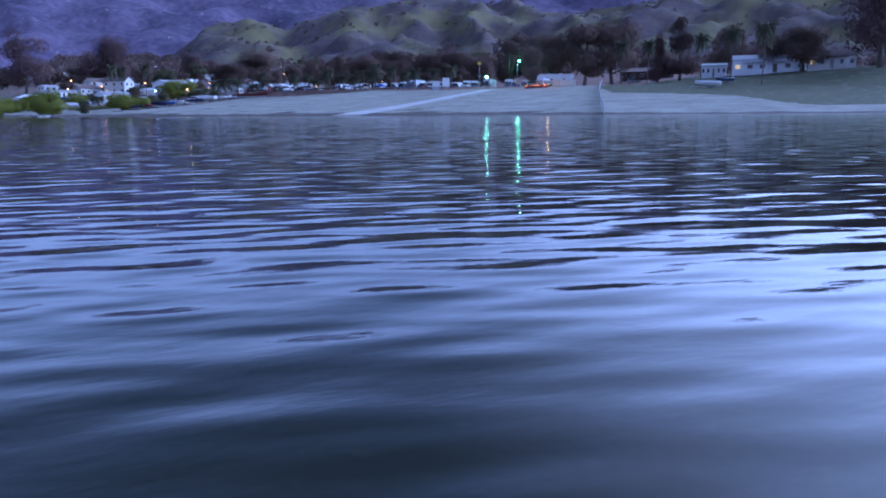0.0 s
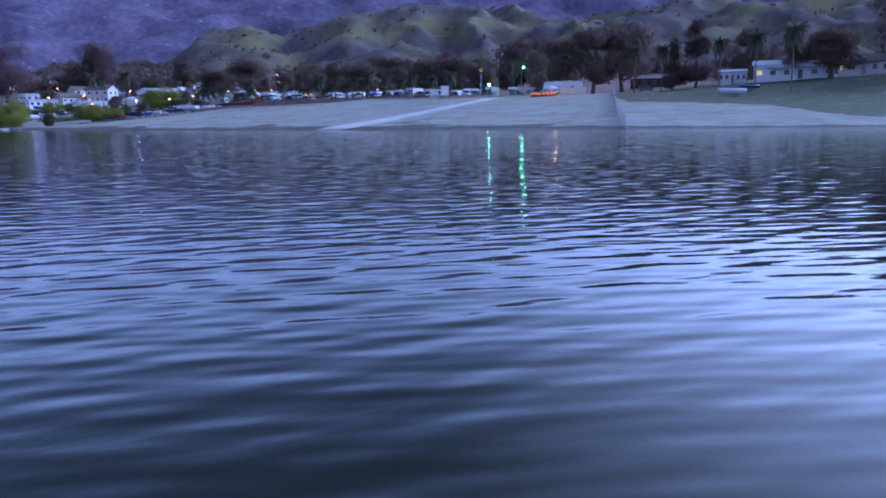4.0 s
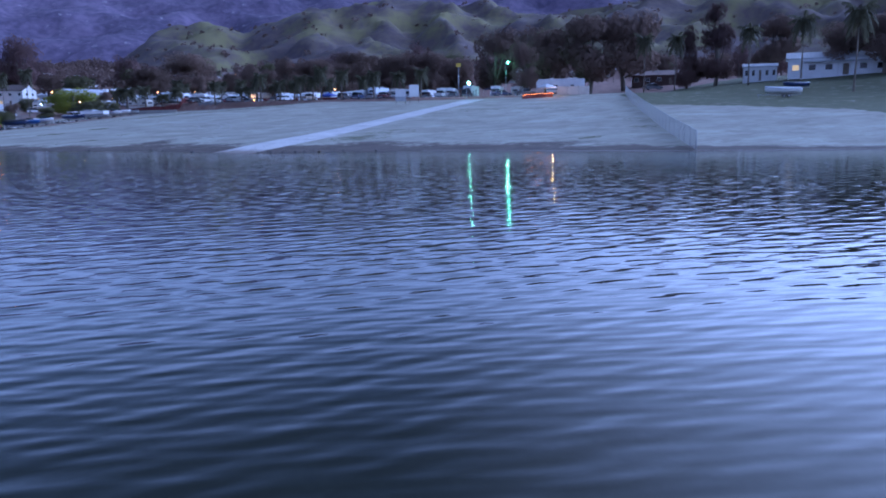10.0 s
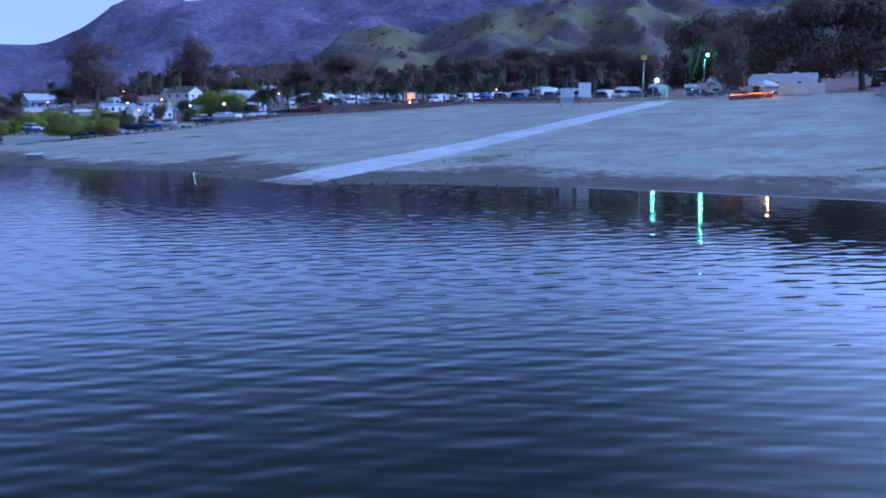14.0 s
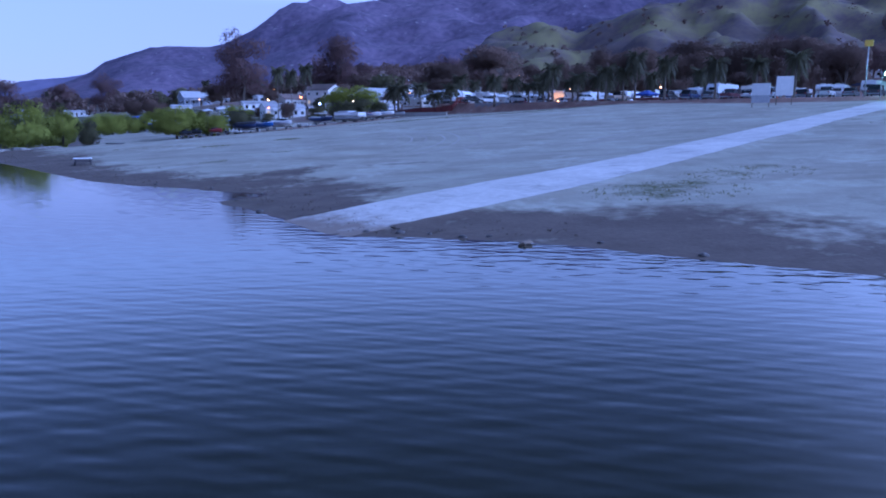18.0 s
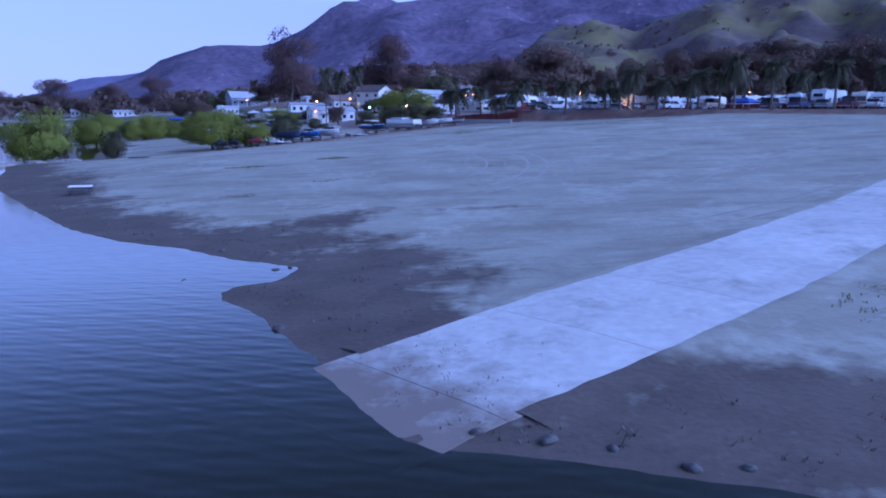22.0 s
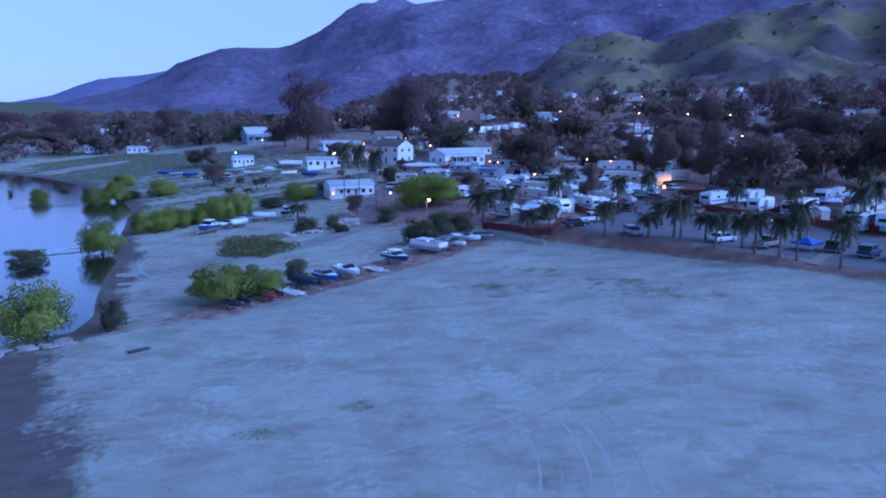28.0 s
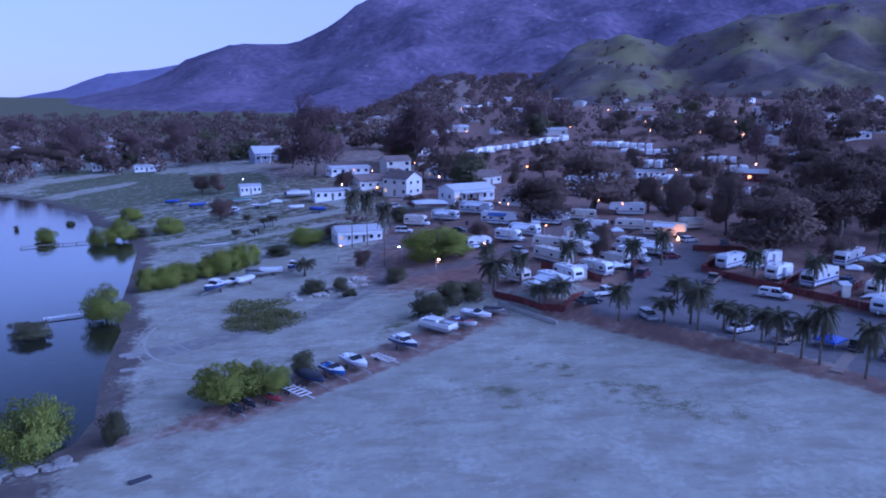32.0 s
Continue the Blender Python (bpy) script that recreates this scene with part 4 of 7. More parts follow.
def silt(m, foot, way, lo, hi, colour):
    """Wet silt washed unevenly over the foot of the ramp."""
    nt = m.node_tree
    b = nt.nodes["Principled BSDF"]
    src = b.inputs["Base Color"].links[0].from_socket
    co = nt.nodes.new("ShaderNodeTexCoord")
    dot = nt.nodes.new("ShaderNodeVectorMath")
    dot.operation = 'DOT_PRODUCT'
    dot.inputs[1].default_value = (way[0], way[1], 0)
    nt.links.new(co.outputs["Object"], dot.inputs[0])
    n = nt.nodes.new("ShaderNodeTexNoise")
    n.inputs["Scale"].default_value, n.inputs["Detail"].default_value, n.inputs["Roughness"].default_value = 0.75, 8, 0.7
    nt.links.new(co.outputs["Object"], n.inputs["Vector"])
    far = nt.nodes.new("ShaderNodeMath")
    far.operation = 'MULTIPLY_ADD'
    far.inputs[1].default_value = 9.0
    nt.links.new(n.outputs["Fac"], far.inputs[0])
    nt.links.new(dot.outputs["Value"], far.inputs[2])
    mr = nt.nodes.new("ShaderNodeMapRange")
    at = foot[0] * way[0] + foot[1] * way[1] + 4.5
    mr.inputs[1].default_value, mr.inputs[2].default_value = at + lo, at + hi
    mr.inputs[3].default_value, mr.inputs[4].default_value = 1.0, 0.0
    nt.links.new(far.outputs[0], mr.inputs[0])
    mx = nt.nodes.new("ShaderNodeMix")
    mx.data_type = 'RGBA'
    mx.inputs[7].default_value = (*colour, 1)
    nt.links.new(mr.outputs[0], mx.inputs[0])
    nt.links.new(src, mx.inputs[6])
    nt.links.new(mx.outputs[2], b.inputs["Base Color"])


silt(M_CONC, (-5.4, 30.2), (0.712, 0.702), -0.8, 2.2, (0.22, 0.18, 0.15))
M_WALL = mat("block_wall", (0.42, 0.39, 0.35), (0.33, 0.31, 0.28), rough=0.9, scale=0.8, fine=6, bump=0.3)
M_PIPE = mat("galvanised_pipe", (0.48, 0.49, 0.5), (0.36, 0.37, 0.38), rough=0.5, metal=0.5, fine=10, bump=0.05)
M_ORANGE = mat("orange_cone", (0.75, 0.16, 0.04), rough=0.6, fine=10, bump=0.05)
STRIPE = {"blue": mat("blue_stripe", (0.08, 0.13, 0.36), rough=0.5, bump=0), "tan": mat("tan_stripe", (0.36, 0.26, 0.17), rough=0.5, bump=0), "grey": mat("grey_stripe", (0.22, 0.23, 0.25), rough=0.5, bump=0)}
PAINT = {k: mat(k + "_car_paint", c, tuple(v * 0.86 for v in c), rough=0.3, scale=0.8, fine=6, bump=0.01) for k, c in (
    ("white", (0.68, 0.68, 0.69)), ("silver", (0.42, 0.43, 0.45)), ("black", (0.02, 0.02, 0.024)), ("red", (0.24, 0.03, 0.03)), ("navy", (0.03, 0.045, 0.12)),
    ("tan", (0.30, 0.24, 0.18)), ("blue", (0.06, 0.14, 0.42)), ("maroon", (0.10, 0.02, 0.03)), ("grey", (0.16, 0.165, 0.175)))}


def glow(name, colour, power):
    return mat("glow_" + name, colour, rough=0.5, bump=0, emit=colour, power=power)


def wheel(parent, x, y, r=0.33, w=0.22):
    t = prism("wheel", [(x + r * math.cos(k * math.pi / 6), r + r * math.sin(k * math.pi / 6)) for k in range(12)], y - w / 2, y + w / 2, M_TYRE, parent)
    rr = r * 0.6
    prism("rim", [(x + rr * math.cos(k * math.pi / 4), r + rr * math.sin(k * math.pi / 4)) for k in range(8)], y - w / 2 - 0.01, y + w / 2 + 0.01, M_RIM, t)


# ---- vehicles ----
def make_car(style, paint):
    """Nose towards +x, on its wheels."""
    P = PAINT[paint]
    nm = {"sedan": "car", "hatch": "car", "suv": "suv", "pickup": "pickup_truck", "shell": "pickup_truck"}[style]
    t = thing(nm, {"sedan": "parked %s sedan on the asphalt lot", "hatch": "parked %s hatchback on the asphalt lot", "suv": "parked %s sport utility vehicle",
                   "pickup": "parked %s pickup truck with an open bed", "shell": "parked %s pickup truck with a camper shell"}[style] % paint, "car" if style != "pickup" else "truck", "parked vehicles")
    if style in ("sedan", "hatch"):
        L, W, H, B = 4.6 if style == "sedan" else 4.1, 1.76, 1.42, 0.86
        low = [(-L / 2, 0.32), (-L / 2 + 0.05, 0.8), (-L / 2 + 0.5, 0.92), (L / 2 - 1.3, 0.9), (L / 2 - 0.15, 0.72), (L / 2, 0.5), (L / 2 - 0.08, 0.28)]
        cab = [(-L / 2 + (0.55 if style == "sedan" else 0.1), 0.9), (-L / 2 + (1.15 if style == "sedan" else 0.5), H - 0.04), (-0.1, H), (0.45, H - 0.05), (1.25, 0.88)]
        ax = (1.35, -1.3)
    elif style == "suv":
        L, W, H = 4.7, 1.86, 1.75
        low = [(-L / 2, 0.38), (-L / 2, 1.0), (L / 2 - 1.25, 1.03), (L / 2 - 0.12, 0.9), (L / 2, 0.55), (L / 2 - 0.05, 0.34)]
        cab = [(-L / 2 + 0.05, 1.0), (-L / 2 + 0.3, H - 0.04), (0.2, H), (0.55, H - 0.06), (1.2, 1.0)]
        ax = (1.4, -1.4)
    else:
        L, W, H = 5.3, 1.86, 1.76
        low = [(-L / 2, 0.45), (-L / 2, 1.05), (L / 2 - 1.35, 1.06), (L / 2 - 0.1, 0.95), (L / 2, 0.6), (L / 2 - 0.05, 0.4)]
        cab = [(-0.55, 1.04), (-0.45, H - 0.03), (0.55, H), (0.75, H - 0.05), (1.4, 1.04)]
        ax = (1.6, -1.65)
    prism("body", low, -W / 2, W / 2, P, t, bevel=0.07)
    g = prism("greenhouse", cab, -W / 2 + 0.13, W / 2 - 0.13, M_GLASS, t, bevel=0.05)
    z = max(p[1] for p in cab)
    xs = [p[0] for p in cab if p[1] > z - 0.12]
    box("roof", ((min(xs) + max(xs)) / 2, 0, z), (max(xs) - min(xs) + 0.1, W - 0.3, 0.07), P, t, bevel=0.02)
    for y in (-W / 2 + 0.12, W / 2 - 0.12):
        for x in (min(xs) + 0.05, (min(xs) + max(xs)) / 2):
            box("pillar", (x, y, z - 0.22), (0.09, 0.05, 0.46), P, t)
    if style == "pickup":
        box("bed_floor", (-1.55, 0, 1.075), (1.85, W - 0.36, 0.03), M_DARK, t)
    if style == "shell":
        prism("camper_shell", [(-L / 2 + 0.05, 1.05), (-L / 2 + 0.2, 1.72), (-0.55, 1.76), (-0.6, 1.05)], -W / 2 + 0.06, W / 2 - 0.06, P, t, bevel=0.05)
        for y in (-W / 2 + 0.07, W / 2 - 0.07):
            box("side_window", (-1.6, y, 1.42), (1.3, 0.06, 0.38), M_GLASS, t)
    for x in ax:
        for y in (-W / 2 + 0.1, W / 2 - 0.1):
            wheel(t, x, y, 0.34 if style in ("sedan", "hatch") else 0.38)
    for y in (-W / 2 + 0.3, W / 2 - 0.3):
        box("headlight", (L / 2 - 0.09, y, 0.68 if L < 4.65 else 0.8), (0.1, 0.32, 0.14), M_AWNING, t, bevel=0.02)
        box("tail_light", (-L / 2 + 0.02, y * 1.1, 0.78 if L < 4.65 else 0.85), (0.06, 0.24, 0.16), PAINT["red"], t)
    box("bumper", (L / 2 - 0.02, 0, 0.42), (0.12, W - 0.2, 0.16), M_CHROME, t, bevel=0.03)
    box("bumper", (-L / 2, 0, 0.45), (0.12, W - 0.2, 0.16), M_CHROME, t, bevel=0.03)
    return t


def car(style, paint, x, y, yaw):
    return place((style, paint), lambda: make_car(style, paint), x, y, yaw)


# ---- caravans and motorhomes ----
def make_far_rv(L, H):
    t = thing("travel_trailer", "white caravan stored in a row up the slope", "caravan", "stored caravans")
    prism("body", [(-L / 2, 0.5), (-L / 2 + 0.05, H - 0.2), (-L / 2 + 0.3, H), (L / 2 - 0.6, H), (L / 2 - 0.1, H - 0.5), (L / 2, 1.3), (L / 2 - 0.4, 0.5)], -1.2, 1.2, M_WHITE, t, bevel=0.05)
    for y in (-1.21, 1.21):
        box("stripe", (-0.2, y, 1.2), (L * 0.85, 0.03, 0.25), STRIPE["grey"], t)
        for x in (-L * 0.3, L * 0.22):
            box("window", (x, y, 1.95), (1.0, 0.05, 0.55), M_GLASS, t)
        box("wheel", (-0.3, y * 0.9, 0.33), (0.75, 0.25, 0.66), M_TYRE, t, bevel=0.15)
    box("roof_unit", (0, 0, H + 0.1), (0.9, 0.7, 0.24), M_CREAM, t, bevel=0.04)
    return t


def make_rv(style, stripe, L):
    W = 2.45
    S = STRIPE[stripe]
    nm, lab, cat = {"trailer": ("travel_trailer", "white travel trailer with a %s stripe parked on its pitch", "caravan"),
                    "fifth": ("fifth_wheel_trailer", "large white fifth-wheel trailer with %s trim", "caravan"),
                    "coach": ("motorhome", "flat-fronted white motorhome with a %s band", "motorhome"),
                    "cab": ("camper_van", "white motorhome with an over-cab bunk and %s stripe", "motorhome")}[style]
    t = thing(nm, lab % stripe, cat, "parked caravans")
    z0, H = 0.55, 2.95
    if style == "trailer":
        prof = [(-L / 2, z0 + 0.3), (-L / 2 + 0.1, H - 0.25), (-L / 2 + 0.4, H), (L / 2 - 0.7, H), (L / 2 - 0.15, H - 0.5), (L / 2, 1.3), (L / 2 - 0.5, z0)]
        prof += [(-L / 2 + 0.3, z0)]
    elif style == "fifth":
        H = 3.6
        prof = [(-L / 2, z0), (-L / 2, H - 0.15), (-L / 2 + 0.2, H), (L / 2 - 0.6, H), (L / 2, H - 0.8), (L / 2 - 0.05, 1.75), (L / 2 - 2.3, 1.6), (L / 2 - 2.5, z0)]
    elif style == "coach":
        H = 3.1
        prof = [(-L / 2, z0), (-L / 2 + 0.05, H - 0.1), (-L / 2 + 0.25, H), (L / 2 - 0.5, H), (L / 2 - 0.08, H - 0.5), (L / 2, 1.2), (L / 2, z0)]
    else:
        H = 3.0
        prof = [(-L / 2, z0), (-L / 2, H - 0.1), (-L / 2 + 0.2, H), (L / 2 - 1.5, H), (L / 2 - 0.9, H - 0.35), (L / 2 - 0.9, 2.15), (L / 2 - 1.5, 1.95), (L / 2 - 1.7, z0)]
    prism("body", prof, -W / 2, W / 2, {"tan": M_CREAM, "blue": M_WHITE, "grey": M_AWNING}[stripe], t, bevel=0.06)
    if stripe == "blue" and style in ("trailer", "fifth"):
        box("slide_out", (-L * 0.1, W / 2 + 0.28, 1.75), (3.0, 0.56, 1.8), M_WHITE, t, bevel=0.02)
    if stripe == "grey" or L > 9:
        bmv = [(-L * 0.27, -W / 2 - 0.02, H - 0.2), (L * 0.25, -W / 2 - 0.02, H - 0.2), (L * 0.25, -W / 2 - 2.3, H - 0.75), (-L * 0.27, -W / 2 - 2.3, H - 0.75)]
        obj("awning", bmv + [(p[0], p[1], p[2] + 0.03) for p in bmv], [(0, 1, 2, 3), (7, 6, 5, 4), (0, 4, 5, 1), (1, 5, 6, 2), (2, 6, 7, 3), (3, 7, 4, 0)], M_AWNING if stripe != "blue" else STRIPE["blue"], t)
        for x in (-L * 0.26, L * 0.24):
            tube("awning_pole", [(x, -W / 2 - 2.25, -0.1), (x, -W / 2 - 2.25, H - 0.75)], [0.025, 0.025], M_PIPE, t, n=5)
    for y in (-W / 2 - 0.004, W / 2 + 0.004):
        x1 = L / 2 - (0.35 if style in ("trailer", "coach") else 2.4)
        box("stripe", ((-L / 2 + 0.25 + x1) / 2, y, 1.25), (x1 + L / 2 - 0.25, 0.02, 0.28), S, t)
        n = max(2, int(L / 2.4))
        for k in range(n):
            x = -L / 2 + 0.9 + (k + 0.28 * math.sin(L * 3 + k * 2.1 + y) * (0 < k < n - 1)) * (L - (2.2 if style != "fifth" else 3.2)) / max(1, n - 1)
            if (k + int(L * 2) + (y > 0)) % 4 == 3:
                continue
            w = box("window", (x, y, 1.95), (0.8 if k % 2 else 1.1, 0.05, 0.58), M_CHROME, t, bevel=0.02)
            box("pane", (x, y, 1.95), (0.7 if k % 2 else 1.0, 0.07, 0.48), M_GLASS, w)
    d = box("door", (0.35, -W / 2 - 0.012, 1.55), (0.65, 0.04, 1.85), M_CREAM, t, bevel=0.01)
    box("handle", (0.6, -W / 2 - 0.04, 1.5), (0.08, 0.03, 0.12), M_DARK, d)
    box("rear_window", (-L / 2 - 0.005, 0, 2.0), (0.06, 1.2, 0.55), M_GLASS, t)
    box("skirt", (-0.3, 0, z0 - 0.1), (L * 0.7, W - 0.25, 0.3), M_DARK, t)
    for x, y in ((-L * 0.18, 0.3), (L * 0.18, -0.2)):
        box("roof_unit", (x, y, H + 0.11), (0.85, 0.7, 0.24), M_CREAM, t, bevel=0.05)
    for k in (-0.3, 0.05):
        box("roof_vent", (L * k, -0.45, H + 0.04), (0.4, 0.4, 0.1), M_CHROME, t, bevel=0.02)
    tube("awning_roll", [(-L * 0.25, -W / 2 - 0.06, H - 0.25), (L * 0.25, -W / 2 - 0.06, H - 0.25)], [0.07, 0.07], M_AWNING, t)
    if style in ("trailer", "fifth"):
        for x in (-0.5, 0.4):
            for y in (-W / 2 + 0.14, W / 2 - 0.14):
                wheel(t, x - 0.4, y, 0.35)
        if style == "trailer":
            box("drawbar", (L / 2 + 0.35, 0, 0.5), (1.3, 0.12, 0.1), M_DARK, t)
            tube("gas_bottle", [(L / 2 + 0.2, 0.2, 0.55), (L / 2 + 0.2, 0.2, 1.0)], [0.16, 0.16], M_AWNING, t)
        box("front_window", (L / 2 - 0.04 if style == "fifth" else L / 2 - 0.1, 0, 1.95 if style == "trailer" else 2.6), (0.1, 1.5, 0.55), M_GLASS, t)
    else:
        for x in (L / 2 - 1.2, -L / 2 + 2.4):
            for y in (-W / 2 + 0.14, W / 2 - 0.14):
                wheel(t, x, y, 0.42)
        if style == "coach":
            box("windscreen", (L / 2 - 0.05, 0, 1.95), (0.14, 2.2, 0.85), M_GLASS, t, bevel=0.03)
            box("front_band", (L / 2 + 0.004, 0, 1.2), (0.04, 2.2, 0.3), S, t)
            box("bumper", (L / 2 + 0.05, 0, 0.6), (0.2, 2.3, 0.3), M_CHROME, t, bevel=0.04)
        else:
            prism("cab", [(L / 2 - 1.72, 0.5), (L / 2 - 1.72, 2.0), (L / 2 - 1.3, 2.0), (L / 2 - 0.75, 1.3), (L / 2 + 0.1, 1.15), (L / 2 + 0.2, 0.5)], -1.0, 1.0, M_WHITE, t, bevel=0.06)
            prism("windscreen", [(L / 2 - 1.28, 1.92), (L / 2 - 1.2, 1.95), (L / 2 - 0.68, 1.32), (L / 2 - 0.76, 1.3)], -0.85, 0.85, M_GLASS, t)
            box("bumper", (L / 2 + 0.2, 0, 0.55), (0.14, 1.9, 0.2), M_CHROME, t, bevel=0.03)
    return t


def rv(style, stripe, L, x, y, yaw):
    return place((style, stripe, L), lambda: make_rv(style, stripe, L), x, y, yaw)


# ---- boats ----
def boat_trailer(t, L, W):
    f = box("trailer_beam", (0.4, 0, 0.5), (L + 1.2, 0.12, 0.1), M_PIPE, t)
    for y in (-W * 0.3, W * 0.3):
        box("bunk", (-0.1, y, 0.6), (L * 0.7, 0.12, 0.1), M_WOOD, t)
        wheel(t, -L * 0.12, y * 1.75, 0.3, 0.2)
    for x in (-L * 0.28, L * 0.1):
        box("cross_member", (x, 0, 0.48), (0.1, W * 0.75, 0.1), M_PIPE, t)
    tube("jockey_wheel", [(L / 2 + 0.85, 0, 0.0), (L / 2 + 0.85, 0, 0.6)], [0.05, 0.05], M_PIPE, t)


def make_boat(style, hull, deck, cover=None):
    lab = {"runabout": "white open runabout boat on a trailer", "cuddy": "cabin cruiser boat with a white top on a trailer", "ski": "low sporty ski boat on a trailer", "covered": "boat under a dark fitted cover on a trailer"}[style]
    t = thing("boat", lab, "boat", "boats on the sand")
    L, W = {"runabout": (6.0, 2.3), "cuddy": (5.8, 2.2), "ski": (5.2, 2.0), "covered": (5.2, 2.1)}[style]
    boat_trailer(t, L, W)
    rings = []
    for k in range(9):
        q = k / 8
        x = -L / 2 + L * q
        w = W / 2 * (1 - max(0, q - 0.45) ** 2 * 3.1)
        w = max(w, 0.06)
        zt = 1.45 + 0.22 * q * q
        zb = 0.68 + 0.5 * max(0, q - 0.55) ** 1.5 * 2
        rings.append([(x, -w, zt), (x, -w * 0.98, zt - 0.12), (x, -w * 0.85, zb + 0.25), (x, 0, zb), (x, w * 0.85, zb + 0.25), (x, w * 0.98, zt - 0.12), (x, w, zt)])
    loft("hull", rings, hull, t)
    # deck with an open cockpit
    if style == "covered":
        rr = [[(r[0][0], r[0][1] * 1.02, r[0][2] - 0.05), (r[0][0], r[0][1] * 0.6, r[0][2] + 0.3), (r[0][0], 0, r[0][2] + 0.42), (r[0][0], -r[0][1] * 0.6, r[0][2] + 0.3), (r[0][0], -r[0][1] * 1.02, r[0][2] - 0.05)] for r in rings]
        loft("cover", rr, cover or M_DARK, t)
        return t
    fd = [[(r[0][0], r[0][1] * 0.97, r[0][2] + 0.012), (r[0][0], 0, r[0][2] + 0.10), (r[0][0], -r[0][1] * 0.97, r[0][2] + 0.012)] for r in rings[5:]]
    loft("foredeck", fd, deck, t, closed=False)
    for s_ in (-1, 1):
        loft("gunwale", [[(r[0][0], s_ * abs(r[0][1]) * 1.02, r[0][2] + 0.05), (r[0][0], s_ * abs(r[0][1]) * 0.8, r[0][2] + 0.05), (r[0][0], s_ * abs(r[0][1]) * 0.8, r[0][2] - 0.1), (r[0][0], s_ * abs(r[0][1]) * 1.02, r[0][2] - 0.1)] for r in rings[:6]], deck, t)
    box("cockpit_floor", (-L * 0.16, 0, 1.2), (L * 0.6, W * 0.75, 0.06), M_CREAM, t)
    for x in (-L * 0.12, -L * 0.36):
        for y in (-0.5, 0.5):
            box("seat", (x, y, 1.42), (0.5, 0.55, 0.4), M_AWNING if style != "ski" else STRIPE["blue"], t, bevel=0.05)
    prism("windscreen", [(L * 0.02, 1.5), (L * 0.12, 1.55), (-L * 0.02, 1.98), (-L * 0.05, 1.98)], -W * 0.38, W * 0.38, M_GLASS, t)
    box("engine_cover", (-L * 0.46, 0, 1.4), (0.55, 0.9, 0.5), M_DARK if style == "ski" else deck, t, bevel=0.08)
    if style == "cuddy":
        box("hard_top", (-L * 0.08, 0, 2.25), (1.9, W * 0.78, 0.1), deck, t, bevel=0.04)
        for x in (-L * 0.2, L * 0.05):
            for y in (-W * 0.34, W * 0.34):
                tube("top_post", [(x, y, 1.45), (x, y, 2.22)], [0.025, 0.025], M_CHROME, t, n=5)
    box("hull_stripe", (-L * 0.1, -W / 2 + 0.015, 1.2), (L * 0.66, 0.03, 0.1), STRIPE["blue"], t)
    box("hull_stripe", (-L * 0.1, W / 2 - 0.015, 1.2), (L * 0.66, 0.03, 0.1), STRIPE["blue"], t)
    return t


def make_pontoon():
    t = thing("pontoon_boat", "large white pontoon boat with railings, parked on the sand", "boat", "boats on the sand")
    L, W = 6.8, 2.5
    for y in (-0.85, 0.85):
        tube("pontoon", [(-L / 2, y, 0.75), (L / 2 - 0.7, y, 0.75), (L / 2, y, 0.95)], [0.34, 0.34, 0.08], M_CHROME, t, n=12)
    box("deck", (0, 0, 1.16), (L - 0.3, W, 0.14), M_CREAM, t, bevel=0.02)
    for y in (-W / 2 + 0.04, W / 2 - 0.04):
        box("side_panel", (0, y, 1.6), (L - 0.6, 0.06, 0.62), M_WHITE, t, bevel=0.015)
        tube("rail", [(-L / 2 + 0.3, y, 2.0), (L / 2 - 0.3, y, 2.0)], [0.03, 0.03], M_CHROME, t, n=6)
    for x in (-L / 2 + 0.3, L / 2 - 0.3):
        box("end_panel", (x, 0, 1.6), (0.06, W - 0.2, 0.62), M_WHITE, t, bevel=0.015)
    for x, y in ((-2.2, 0.8), (-2.2, -0.8), (1.9, 0.8), (1.9, -0.8)):
        box("bench", (x, y, 1.5), (1.8, 0.6, 0.5), M_AWNING, t, bevel=0.06)
    box("console", (0.1, -0.7, 1.65), (0.6, 0.7, 0.85), M_WHITE, t, bevel=0.05)
    box("folded_cover", (-0.9, 0, 2.12), (2.6, 2.2, 0.2), M_AWNING, t, bevel=0.08)
    for x in (-1.6, 1.2):
        for y in (-0.9, 0.9):
            wheel(t, x, y * 0.4, 0.26, 0.2)
    box("trailer_beam", (0.6, 0, 0.42), (L + 1.0, 0.14, 0.12), M_PIPE, t)
    box("motor", (-L / 2 - 0.2, 0, 1.3), (0.45, 0.4, 0.9), M_DARK, t, bevel=0.08)
    return t


def make_jetski(colour):
    t = thing("jet_ski", "%s jet ski on a small trailer" % colour, "watercraft", "boats on the sand")
    P = PAINT[colour]
    boat_trailer(t, 2.6, 1.3)
    loft("hull", [[(x, -w, 0.95), (x, -w * 0.8, 0.7), (x, 0, 0.62 + 0.1 * (x > 1)), (x, w * 0.8, 0.7), (x, w, 0.95), (x, w * 0.5, 1.1 + 0.15 * (x > 0)), (x, -w * 0.5, 1.1 + 0.15 * (x > 0))] for x, w in ((-1.4, 0.5), (-0.6, 0.55), (0.4, 0.52), (1.1, 0.3), (1.45, 0.06))], P, t)
    box("saddle", (-0.5, 0, 1.22), (1.2, 0.38, 0.28), M_DARK, t, bevel=0.08)
    tube("handlebar", [(0.25, -0.38, 1.5), (0.3, 0, 1.45), (0.25, 0.38, 1.5)], [0.03, 0.04, 0.03], M_DARK, t, n=6)
    return t


